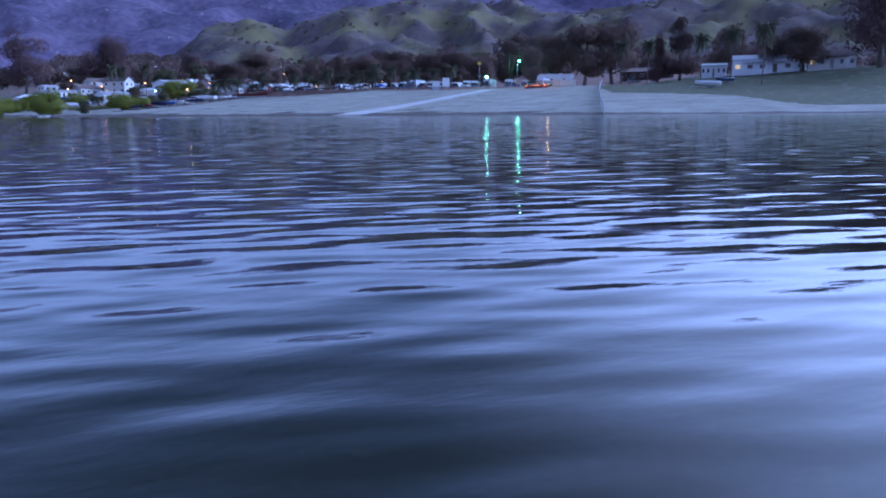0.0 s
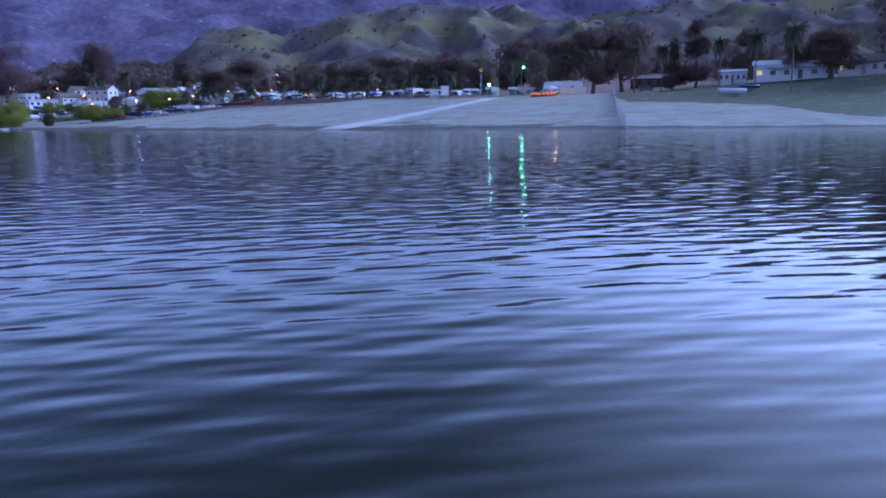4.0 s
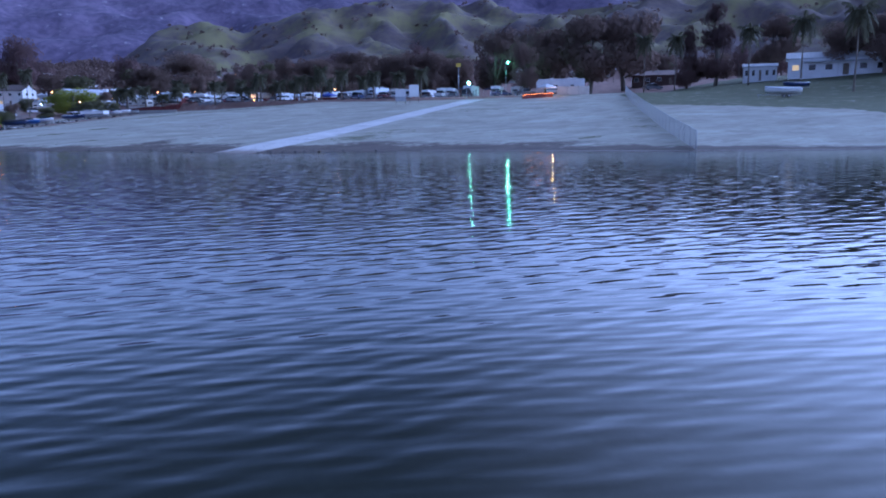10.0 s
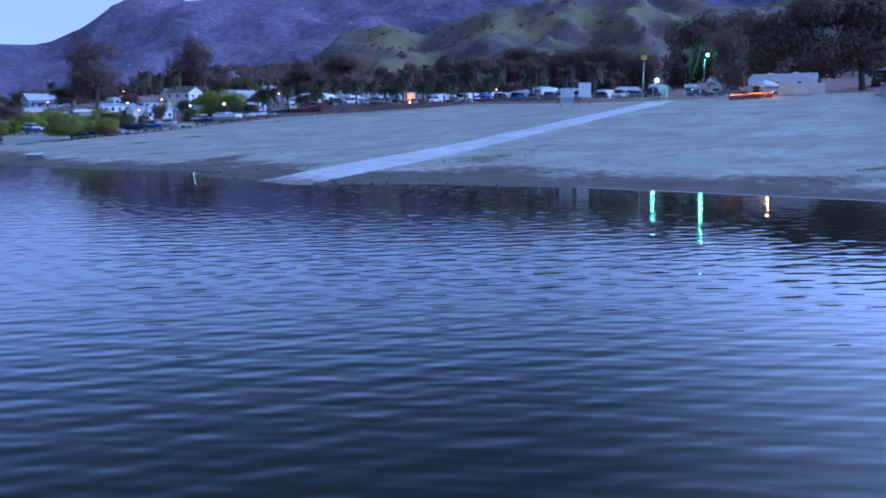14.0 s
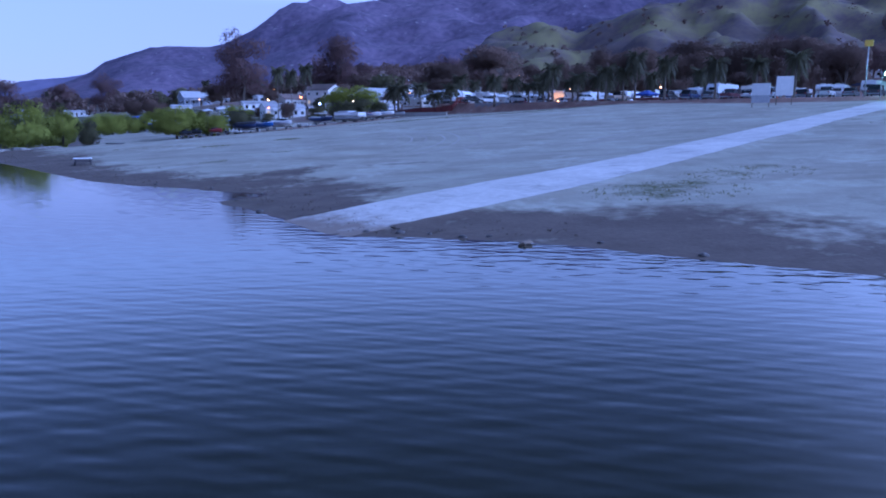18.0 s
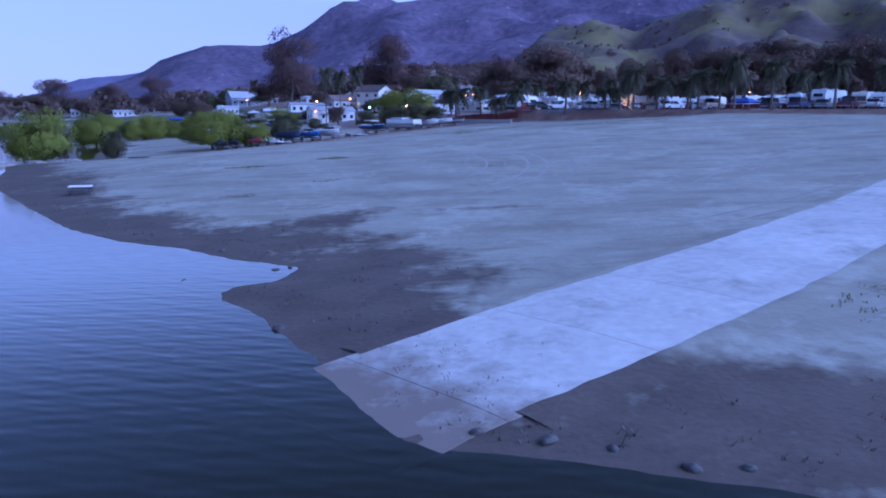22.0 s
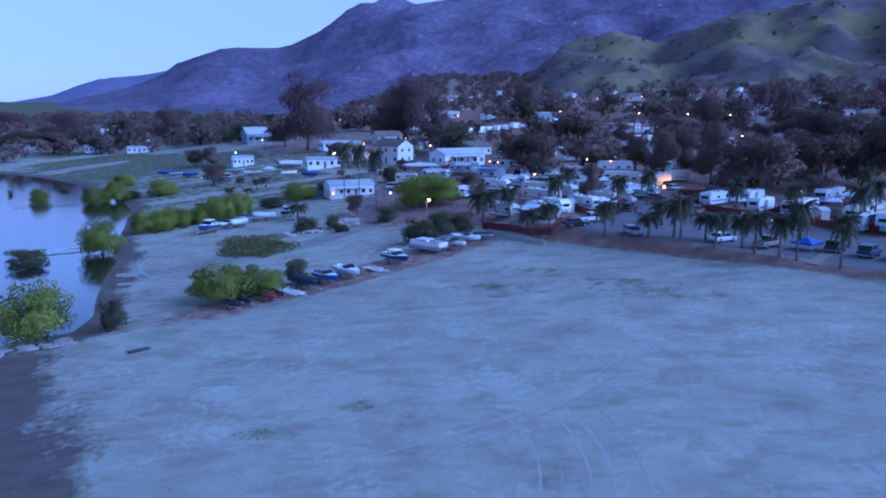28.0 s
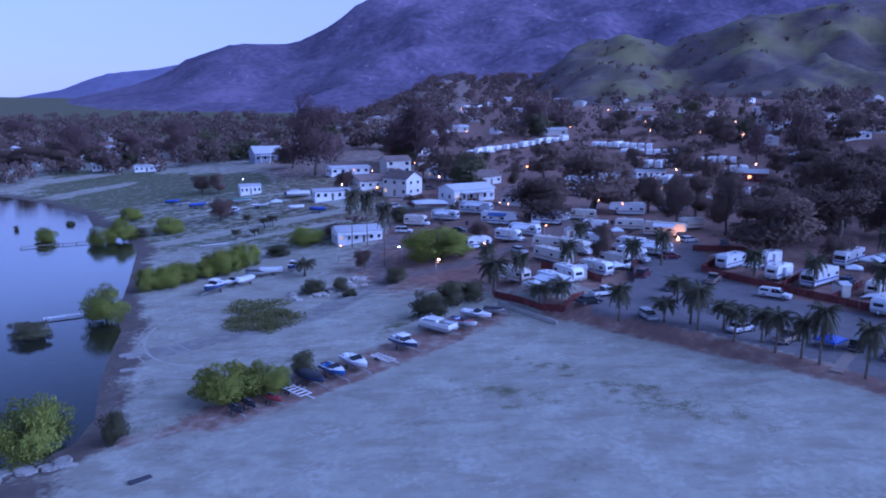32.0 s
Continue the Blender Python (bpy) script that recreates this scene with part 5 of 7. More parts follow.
def make_empty_trailer():
    t = thing("boat_trailer", "empty white boat trailer with upright guides", "trailer", "boats on the sand")
    for y in (-0.85, 0.85):
        box("side_rail", (0, y, 0.5), (5.2, 0.1, 0.12), M_WHITE, t)
        wheel(t, -0.9, y * 1.2, 0.3, 0.2)
        wheel(t, -0.2, y * 1.2, 0.3, 0.2)
    for k in range(6):
        box("cross_member", (-2.4 + k * 0.95, 0, 0.5), (0.1, 1.7, 0.1), M_WHITE, t)
    for k in range(4):
        for y in (-0.6, 0.6):
            tube("guide", [(-2.2 + k * 1.1, y, 0.5), (-2.2 + k * 1.1, y * 1.3, 1.0)], [0.04, 0.04], M_WHITE, t, n=5)
    box("tongue", (3.4, 0, 0.5), (1.8, 0.12, 0.12), M_WHITE, t)
    return t


# ---- buildings ----
def make_house(W, D, H, roof, pitch, storeys, wall_mat, roof_mat, lit=0, porch=False):
    """Gable house, ridge along x, front towards -y."""
    t = thing("house", {"flat": "low flat-roofed building with pale walls", "gable": "house with a shingled gable roof and pale walls"}[roof] if storeys == 1 else "two-storey white house with a gable roof", "house")
    T = 0.2
    rise = pitch * D / 2 if roof == "gable" else 0.25
    prism("wall", [(-W / 2, -0.6), (W / 2, -0.6), (W / 2, H), (-W / 2, H)], -D / 2, -D / 2 + T, wall_mat, t)
    prism("wall", [(-W / 2, -0.6), (W / 2, -0.6), (W / 2, H), (-W / 2, H)], D / 2 - T, D / 2, wall_mat, t)
    for x in (-W / 2 + 0.003, W / 2 - T - 0.003):
        pr = [(-D / 2 + T, -0.6), (D / 2 - T, -0.6), (D / 2 - T, H), (0, H + rise * 0.94), (-D / 2 + T, H)]
        bm = bmesh.new()
        a = [bm.verts.new((x, y, z)) for y, z in pr]
        b = [bm.verts.new((x + T, y, z)) for y, z in pr]
        bm.faces.new(a)
        bm.faces.new(b[::-1])
        for k in range(5):
            bm.faces.new((a[k], b[k], b[(k + 1) % 5], a[(k + 1) % 5]))
        finish(bm, "wall", wall_mat, t)
    o = 0.45
    e = o * rise / (D / 2)
    for s_ in (-1, 1):
        bm = bmesh.new()
        pts = [(-W / 2 - o, s_ * (D / 2 + o), H - e), (W / 2 + o, s_ * (D / 2 + o), H - e), (W / 2 + o, 0, H + rise), (-W / 2 - o, 0, H + rise)]
        a = [bm.verts.new(p) for p in pts]
        b = [bm.verts.new((p[0], p[1], p[2] + 0.16)) for p in pts]
        bm.faces.new(a)
        bm.faces.new(b[::-1])
        for k in range(4):
            bm.faces.new((a[k], b[k], b[(k + 1) % 4], a[(k + 1) % 4]))
        finish(bm, "roof", roof_mat, t)
    n = max(2, int(W / 2.6))
    c = 0
    for st in range(storeys):
        zc = 1.5 + st * 2.7
        for k in range(n):
            x = -W / 2 + 1.2 + k * (W - 2.4) / (n - 1)
            if st == 0 and k == n // 2:
                d = box("door", (x, -D / 2 - 0.01, 1.0), (0.95, 0.06, 2.0), M_WOOD, t, bevel=0.01)
                box("handle", (x + 0.35, -D / 2 - 0.06, 1.0), (0.06, 0.05, 0.12), M_CHROME, d)
                continue
            w = box("window", (x, -D / 2 - 0.01, zc), (1.25, 0.08, 1.15), M_WHITE, t)
            c += 1
            box("pane", (x, -D / 2 - 0.03, zc), (1.08, 0.08, 0.98), M_LIT if c <= lit else M_GLASS, w)
        for x in (-W / 2, W / 2):
            for y in (-D * 0.22, D * 0.22):
                w = box("window", (x, y, zc), (0.08, 1.1, 1.1), M_WHITE, t)
                box("pane", (x * 1.003, y, zc), (0.09, 0.93, 0.93), M_GLASS, w)
    if porch:
        box("porch_roof", (0, -D / 2 - 1.2, 2.5), (W * 0.7, 2.4, 0.14), roof_mat, t)
        for k in (-1, 0, 1):
            box("porch_post", (k * W * 0.32, -D / 2 - 2.25, 1.1), (0.14, 0.14, 2.7), M_WHITE, t)
    return t


HOUSES = [(12, 9, 3.0, "gable", 0.45, 1, M_STUCCO, M_ROOF, 0, False), (14, 8, 2.8, "gable", 0.35, 1, M_CREAM, M_ROOF, 1, True), (10, 8, 5.6, "gable", 0.5, 2, M_STUCCO, M_ROOF, 1, False),
          (13, 4.6, 2.7, "gable", 0.22, 1, M_WHITE, M_METALROOF, 0, False), (16, 9, 3.2, "gable", 0.25, 1, M_WHITE, M_METALROOF, 1, True),
          (18, 8, 2.9, "gable", 0.35, 1, M_BROWNWOOD, M_ROOF, 0, False), (12, 9, 3.4, "gable", 0.5, 1, M_BLUEGREY, M_METALROOF, 0, True), (16, 8, 3.0, "gable", 0.3, 1, M_REDWOOD, M_METALROOF, 0, False)]


def house(k, x, y, yaw, s=(1, 1, 1), label="", dz=0.0):
    return place(("house", k), lambda: make_house(*HOUSES[k]), x, y, yaw, s, label, dz)


def make_far_house(W, D, H, pitch, wall_mat, roof_mat, storeys=1):
    t = thing("house", "small pale house on the slope under the hills" if storeys == 1 else "two-storey house on the slope under the hills", "house", "houses of the town")
    r = pitch * D / 2
    bm = bmesh.new()
    a = [bm.verts.new((-W / 2, y, z)) for y, z in ((-D / 2, -1.5), (D / 2, -1.5), (D / 2, H), (0, H + r * 0.95), (-D / 2, H))]
    b = [bm.verts.new((W / 2, v.co.y, v.co.z)) for v in a]
    bm.faces.new(a)
    bm.faces.new(b[::-1])
    for k in range(5):
        bm.faces.new((a[k], b[k], b[(k + 1) % 5], a[(k + 1) % 5]))
    finish(bm, "wall", wall_mat, t)
    for s_ in (-1, 1):
        bm = bmesh.new()
        e = 0.4 * r / (D / 2)
        pts = [(-W / 2 - 0.4, s_ * (D / 2 + 0.4), H - e + 0.03), (W / 2 + 0.4, s_ * (D / 2 + 0.4), H - e + 0.03), (W / 2 + 0.4, 0, H + r + 0.03), (-W / 2 - 0.4, 0, H + r + 0.03)]
        p = [bm.verts.new(q) for q in pts]
        u = [bm.verts.new((q[0], q[1], q[2] + 0.15)) for q in pts]
        bm.faces.new(p)
        bm.faces.new(u[::-1])
        for k in range(4):
            bm.faces.new((p[k], u[k], u[(k + 1) % 4], p[(k + 1) % 4]))
        finish(bm, "roof", roof_mat, t)
    for st in range(storeys):
        for x in (-W * 0.33, W * 0.33):
            box("window", (x, -D / 2, 1.5 + 2.7 * st), (1.4, 0.12, 1.2), M_GLASS, t)
        box("window", (W / 2, 0, 1.5 + 2.7 * st), (0.12, 1.4, 1.2), M_GLASS, t)
    return t


FAR_HOUSES = [(13, 9, 3.0, 0.45, M_STUCCO, M_ROOF, 1), (11, 8, 5.4, 0.45, M_CREAM, M_ROOF, 2), (15, 8, 3.0, 0.3, M_STUCCO, M_METALROOF, 1), (12, 5, 2.8, 0.25, M_WHITE, M_METALROOF, 1)]


def make_canopy(w, d, h, m):
    t = thing("canopy", "open-sided canopy with a cloth top on four poles", "canopy")
    bm = bmesh.new()
    a = [bm.verts.new((i * w / 2, j * d / 2, h)) for i, j in ((-1, -1), (1, -1), (1, 1), (-1, 1))]
    b = [bm.verts.new((i * w / 2, j * d / 2, h - 0.25)) for i, j in ((-1, -1), (1, -1), (1, 1), (-1, 1))]
    top = bm.verts.new((0, 0, h + 0.7))
    for k in range(4):
        bm.faces.new((a[k], a[(k + 1) % 4], top))
        bm.faces.new((b[k], b[(k + 1) % 4], a[(k + 1) % 4], a[k]))
    finish(bm, "top", m, t)
    for i, j in ((-1, -1), (1, -1), (1, 1), (-1, 1)):
        tube("pole", [(i * (w / 2 - 0.05), j * (d / 2 - 0.05), 0), (i * (w / 2 - 0.05), j * (d / 2 - 0.05), h)], [0.03, 0.03], M_PIPE, t, n=6)
    return t


def make_lamp(h, colour, power, r=0.16):
    t = thing("street_lamp", "lit %s lamp on a slim metal pole" % colour, "lamp", "lamps of the campground")
    c = {"orange": (1.0, 0.24, 0.03), "warm": (1.0, 0.36, 0.08), "white": (0.9, 0.95, 1.0), "green": (0.42, 1.0, 0.4)}[colour]
    tube("pole", [(0, 0, -0.3), (0, 0, h)], [0.07, 0.05], M_PIPE, t, n=6)
    tube("arm", [(0, 0, h - 0.1), (0.3, 0, h + 0.1), (0.6, 0, h + 0.1)], [0.04, 0.04, 0.04], M_PIPE, t, n=5)
    box("head", (0.7, 0, h + 0.17), (0.5, 0.3, 0.12), M_CHROME, t, bevel=0.03)
    bm = bmesh.new()
    bmesh.ops.create_icosphere(bm, subdivisions=2, radius=r, matrix=pose(0.7, 0, h))
    finish(bm, "bulb", glow(colour + str(power), c, power), t, soft=True)
    return t


def lamp(x, y, h=4.0, colour="orange", power=40, r=0.16):
    return place(("lamp", h, colour, power, r), lambda: make_lamp(h, colour, power, r), x, y, (x * 37 + y * 11) % 360)


def fence_run(name, pts, h, m, label, gap=0.02, board=0.45):
    """A board fence along a line of points: posts, rails and boards."""
    t = thing(name, label, "fence")
    for (ax, ay), (bx, by) in zip(pts[:-1], pts[1:]):
        L = math.hypot(bx - ax, by - ay)
        a = math.degrees(math.atan2(by - ay, bx - ax))
        n = max(1, int(L / 2.4))
        for k in range(n + 1):
            x, y = ax + (bx - ax) * k / n, ay + (by - ay) * k / n
            box("post", (x, y, hz(x, y) + h / 2 - 0.05), (0.1, 0.1, h + 0.25), m, t, rz=a)
        nb = int(L / board)
        for k in range(nb):
            q = (k + 0.5) / nb
            x, y = ax + (bx - ax) * q, ay + (by - ay) * q
            key = ("board", name, m.name)
            if key not in PROTO:
                PROTO[key] = box("board", (0, 0, 0), (board - gap, 0.03, h), m, t)
                o = PROTO[key]
            else:
                o = new("board", PROTO[key].data)
                o.parent = t
            o.matrix_basis = pose(x, y, hz(x, y) + h / 2 + 0.03, 0, 0, a) @ pose(0, 0.06, 0)
    return t


# ---- boat ramp of concrete slabs ----
def make_ramp():
    t = tagged(new("boat_ramp"), "pale concrete boat ramp of cast slabs running into the lake", "ramp", kind="structure")
    o, d = Vector((-5.4, 30.2)), Vector((0.712, 0.702))
    side = Vector((d.y, -d.x))
    cuts = [-10.8 + 5.4 * k for k in range(20)]

    def edge(u):
        return (float(np.interp(u, [-9, 0, 7, 15, 30, 45, 100], [0, 0, 0.2, 0.6, 0.7, 0.3, 0.5])), float(np.interp(u, [-9, 0, 8, 14, 24, 36, 46, 60, 100], [5.6, 5.8, 6.2, 6.4, 6.3, 6.1, 5.8, 5.3, 5.1])))

    for u0, u1 in zip(cuts[:-1], cuts[1:]):
        bm = bmesh.new()
        rows_ = []
        for u in np.linspace(u0 + 0.012, u1 - 0.012, 6):
            e0, e1 = edge(u)
            e0 += 0.16 * noise.noise((u * 0.9, 3.0, 0)) + 0.06 * noise.noise((u * 4.1, 8.0, 0))
            e1 += 0.22 * noise.noise((u * 0.7, 5.0, 0)) + 0.08 * noise.noise((u * 3.7, 9.0, 0))
            row = []
            for q in (0, 0.2, 0.4, 0.6, 0.8, 1):
                p = o + d * u + side * (e0 + (e1 - e0) * q)
                z = max(hz(p.x, p.y), -0.9) + float(np.interp(u, [-4, 2], [-0.01, 0.045]))
                row.append(bm.verts.new((p.x, p.y, z)))
            rows_.append(row)
        for ra, rb in zip(rows_[:-1], rows_[1:]):
            for k in range(5):
                bm.faces.new((ra[k], ra[k + 1], rb[k + 1], rb[k]))
        rim = rows_[0] + [r[-1] for r in rows_[1:]] + rows_[-1][-2::-1] + [r[0] for r in rows_[-2:0:-1]]
        low = [bm.verts.new(Vector(v.co) - Vector((0, 0, 0.35))) for v in rim]
        for k in range(len(rim)):
            bm.faces.new((rim[k - 1], low[k - 1], low[k], rim[k]))
        finish(bm, "slab", M_CONC, t)

    # sand washed up against both long edges
    for k, out in ((0, -1), (1, 1)):
        v, f = [], []
        for i, u in enumerate(np.arange(0.4, 86.0, 0.7)):
            e = edge(u)[k]
            over = 0.16 + 0.22 * noise.noise((u * 0.6, 20.0 + k, 0)) + 0.1 * noise.noise((u * 2.3, 30.0 + k, 0))
            for w, up in ((-over, 0.038), (0.02, 0.062), (0.3, 0.05), (0.75, 0.015), (1.3, -0.04)):
                p = o + d * u + side * (e + out * w)
                v.append((p.x, p.y, hz(p.x, p.y) + up))
            if i:
                f += [(5 * i - 5 + j, 5 * i - 4 + j, 5 * i + 1 + j, 5 * i + j)[::out] for j in range(4)]
        ob = tagged(obj("sand_drift", v, f, ground.data.materials[0], smooth=True), "low drift of sand along the edge of the ramp", "sand", kind="structure")
        xy = np.array(v)
        ob.data.attributes.new("zone", 'FLOAT_COLOR', 'POINT').data.foreach_set("color", zones(xy[:, 0], xy[:, 1]).astype(np.float32).ravel())


make_ramp()


# ---- chain-link fence down to the water ----
def make_chain_fence():
    t = thing("chain_link_fence", "galvanised chain-link fence running down the beach into the lake", "fence")
    pts = [(89.5, 74), (74, 53.5), (57.5, 30.8), (43, 10.3), (34.2, -2.9)]
    posts, v, f = [], [], []
    for (ax, ay), (bx, by) in zip(pts[:-1], pts[1:]):
        L = math.hypot(bx - ax, by - ay)
        n = round(L / 3.0)
        for k in range(n):
            posts.append((ax + (bx - ax) * k / n, ay + (by - ay) * k / n))
    posts.append(pts[-1])
    H = 1.9
    zs = [max(hz(x, y), -1.0) for x, y in posts]
    for (x, y), z in zip(posts, zs):
        tube("post", [(x, y, z - 0.3), (x, y, z + H + 0.05)], [0.04, 0.04], M_PIPE, t, n=6)
    for (a, za), (b, zb) in zip(zip(posts[:-1], zs[:-1]), zip(posts[1:], zs[1:])):
        tube("rail", [(*a, za + H), (*b, zb + H)], [0.028, 0.028], M_PIPE, t, n=5)
        A, B = Vector((*a, za + 0.05)), Vector((*b, zb + 0.05))
        for k in range(22):
            for up in (0, 1):
                q0, q1 = k / 22, k / 22 + 0.62
                z0, z1 = 0.0, H - 0.05
                if q1 > 1:
                    z1 = z1 * (1 - q0) / 0.62
                    q1 = 1
                if up:
                    q0, q1 = 1 - q0, 1 - q1
                p, r = A.lerp(B, q0) + Vector((0, 0, z0)), A.lerp(B, q1) + Vector((0, 0, z1))
                w = Vector((0, 0, 0.022))
                i = len(v)
                v += [p - w, p + w, r + w, r - w]
                f += [(i, i + 1, i + 2, i + 3)]
        for k in range(8):
            q0 = k / 22 * 0.0
            z = H * (k + 1) / 9
            for up in (0, 1):
                pa, pb = (A, B) if up else (B, A)
                p, r = pa + Vector((0, 0, z)), pa.lerp(pb, 0.62 * (1 - (k + 1) / 9)) + Vector((0, 0, H - 0.05))
                w = Vector((0, 0, 0.022))
                i = len(v)
                v += [p - w, p + w, r + w, r - w]
                f += [(i, i + 1, i + 2, i + 3)]
    o = obj("wire_mesh", v, f, M_PIPE, t)
    o["kind"] = "stuff"


make_chain_fence()

# ---- notice boards beside the ramp ----
def make_board(w, h, z0, grey):
    t = thing("notice_board", "blank white notice board on two posts in the sand", "sign", "notice boards")
    box("panel", (0, 0, z0 + h / 2), (w, 0.08, h), M_WHITE, t, bevel=0.01)
    if grey:
        box("lower_panel", (0, 0.01, z0 - 0.5), (w, 0.06, 0.98), M_CHROME, t)
    for x in (-w / 2 + 0.12, w / 2 - 0.12):
        box("post", (x, 0.09, (z0 + h) / 2 - 0.2), (0.1, 0.1, z0 + h + 0.3), M_WOOD, t)
    return t


# ---- beach things ----
place("board_a", lambda: make_board(2.4, 1.6, 1.6, True), 46.6, 98.2, -38)
place("board_b", lambda: make_board(2.2, 2.6, 1.3, False), 50.6, 99.8, -20)

car("hatch", "silver", 19.4, 146.6, -75)
car("pickup", "white", 14.6, 160.2, 25)
car("sedan", "black", 11.2, 154.6, 25)
car("sedan", "white", 31.8, 140.6, 32)
car("pickup", "tan", 37.0, 136.2, 40)
car("shell", "white", 44.0, 161.0, -35)
car("suv", "black", 45.4, 133.2, 50)
car("hatch", "white", 41.5, 209.5, 30)
car("sedan", "maroon", 33.2, 192.5, 20)
car("suv", "maroon", 24.5, 176.5, 60)
for k in range(9):
    car(("suv", "sedan", "pickup", "sedan", "suv", "hatch", "pickup", "sedan", "suv")[k], ("navy", "grey", "maroon", "white", "silver", "black", "white", "grey", "black")[k],
        48.2 + k * 2.45 + (k > 4) * 1.0, 129.5 - k * 2.5 - (k > 4) * 1.0, 46 + (k * 7) % 9)
car("sedan", "navy", 74.6, 101.5, -10)
car("pickup", "grey", 79.0, 98.0, -25)
car("pickup", "white", -36.6, 268, 10)
car("sedan", "navy", -40.5, 271, 10)
car("suv", "white", -29, 231.5, 0)
car("hatch", "grey", -27.5, 300, 10)
car("sedan", "maroon", -17.5, 338, 0)
car("suv", "grey", 128.4, 108.5, -30)
car("pickup", "black", 132.8, 115.0, 15)
car("sedan", "white", 160, 73, 60)

rv("trailer", "grey", 8.0, 6.2, 164.0, -58)
rv("trailer", "blue", 6.6, 9.4, 171.6, -58)
rv("trailer", "tan", 7.2, -0.6, 176.5, -50)
rv("coach", "tan", 10.0, 7.8, 188.0, -52 + 180)
rv("cab", "tan", 7.0, 14.2, 197.0, -50)
rv("trailer", "blue", 6.6, 15.4, 176.8, -45)
rv("cab", "tan", 7.0, 20.4, 184.2, -45)
rv("cab", "blue", 7.0, 24.8, 189.6, -40)
rv("trailer", "grey", 8.0, 30.5, 196.0, -25)
rv("fifth", "tan", 10.0, 37.2, 215.5, -20)
rv("trailer", "grey", 8.0, 43.5, 184.5, 225)
rv("trailer", "blue", 6.6, 49.8, 175.5, 225)
rv("coach", "blue", 10.0, 55.8, 171.5, 222)
rv("coach", "blue", 10.0, 68.5, 188.0, 225)
rv("coach", "grey", 10.0, 75.5, 184.0, 222)
rv("trailer", "grey", 8.0, 58.5, 152.5, 225)
rv("cab", "tan", 7.0, -26.2, 239.5, -15)
rv("trailer", "grey", 8.0, -18.5, 244.5, -20)
rv("fifth", "grey", 10.0, -9.8, 250.5, -25)
rv("trailer", "grey", 8.0, 3.0, 217.5, -28)
rv("cab", "blue", 7.0, -0.8, 213.0, -28)
rv("fifth", "blue", 10.0, 10.5, 231.5, -15)
rv("trailer", "tan", 7.2, 20.0, 238.5, -10)
rv("trailer", "blue", 6.6, -8.5, 208.5, 30)
for k in range(9):
    rv(("fifth", "coach", "trailer", "cab", "trailer", "fifth", "coach", "trailer", "cab")[k], ("grey", "tan", "grey", "blue", "blue", "blue", "blue", "tan", "tan")[k],
       (10.0, 10.0, 8.0, 7.0, 6.6, 10.0, 10.0, 7.2, 7.0)[k], 62 + k * 4.3 + (k % 2) * 2, 150 - k * 4.0 + (k % 3) * 3.5, 225 + (k * 5) % 11)
rv("fifth", "grey", 11.0, 82.6, 88.6, 143)
# the stored caravans up the slope
rng = np.random.default_rng(5)
for (ax, ay, bx, by, n) in ((-18, 398, 36, 452, 12), (46, 424, 74, 410, 8), (56, 396, 84, 384, 8), (58, 352, 100, 362, 9), (30, 330, 44, 322, 4), (48, 306, 70, 316, 5), (22, 284, 40, 278, 4), (66, 276, 84, 282, 4), (78, 330, 96, 336, 4)):
    for k in range(n):
        q = (k + 0.5) / n
        j = int(rng.integers(3))
        place(("stored", j), lambda: make_far_rv(*((8.0, 2.9), (10.0, 3.4), (6.6, 2.8))[j]), ax + (bx - ax) * q, ay + (by - ay) * q + rng.uniform(-1, 1), 70 + rng.uniform(-8, 8) + 180 * rng.integers(2))

# boats drawn up along the edge of the sand
place("runabout", lambda: make_boat("runabout", M_WHITE, M_WHITE), -24.8, 134.4, -48)
place("ski", lambda: make_boat("ski", PAINT["blue"], M_WHITE), -27.4, 131.4, -43, label="blue and white ski boat on a trailer")
place("cover", lambda: make_boat("covered", PAINT["navy"], M_DARK), -30.0, 129.0, -40)
place("cuddy", lambda: make_boat("cuddy", PAINT["navy"], M_WHITE), -18.4, 141.6, -44, label="blue-hulled cabin boat with a white top on a trailer")
place("pontoon", make_pontoon, -13.8, 149.2, -35)
place("ski2", lambda: make_boat("ski", M_WHITE, PAINT["red"]), -9.6, 150.4, -38, label="white ski boat with red trim on a trailer")
place("runabout", None, -7.6, 154.6, -30, (0.95, 0.95, 0.95))
place("skiff", lambda: make_boat("covered", PAINT["silver"], M_GREENTARP), -4.6, 157.4, -20, (0.7, 0.8, 0.7), label="small covered skiff on a trailer")
place("trailer_w", make_empty_trailer, -31.6, 126.0, -40)
place("trailer_w", None, -21.2, 137.4, -40, (0.8, 0.9, 0.8))
place("js_red", lambda: make_jetski("red"), -33.6, 122.6, -35)
place("js_blk", lambda: make_jetski("black"), -36.4, 121.2, -42)
place("js_blk", None, -37.6, 119.6, -42)
place("cuddy", None, 115.4, 51.6, 140, (0.85, 0.9, 1))
place("cuddy", None, -63.4, 181.0, 255, (1.05, 1.1, 1.25))
place("cover_w", lambda: make_boat("covered", M_WHITE, M_WHITE, M_AWNING), -58.6, 186.6, 255, label="boat under a pale fitted cover on a trailer")
place("cover_w", None, -55.0, 194.0, 205)
place("skiff", None, -57.8, 193.2, 200, (1, 1, 0.9), label="small covered skiff on a trailer")
place("runabout", None, -61.2, 186.4, 250, (0.85, 0.9, 0.9))
place("cuddy", None, -50.4, 196.2, 250, (0.7, 0.85, 1.15))
place("cover_b", lambda: make_boat("covered", PAINT["navy"], M_WHITE, M_BLUETARP), -110.0, 291.0, 35, (1.1, 1.1, 1), label="boat under a blue tarpaulin on a trailer")
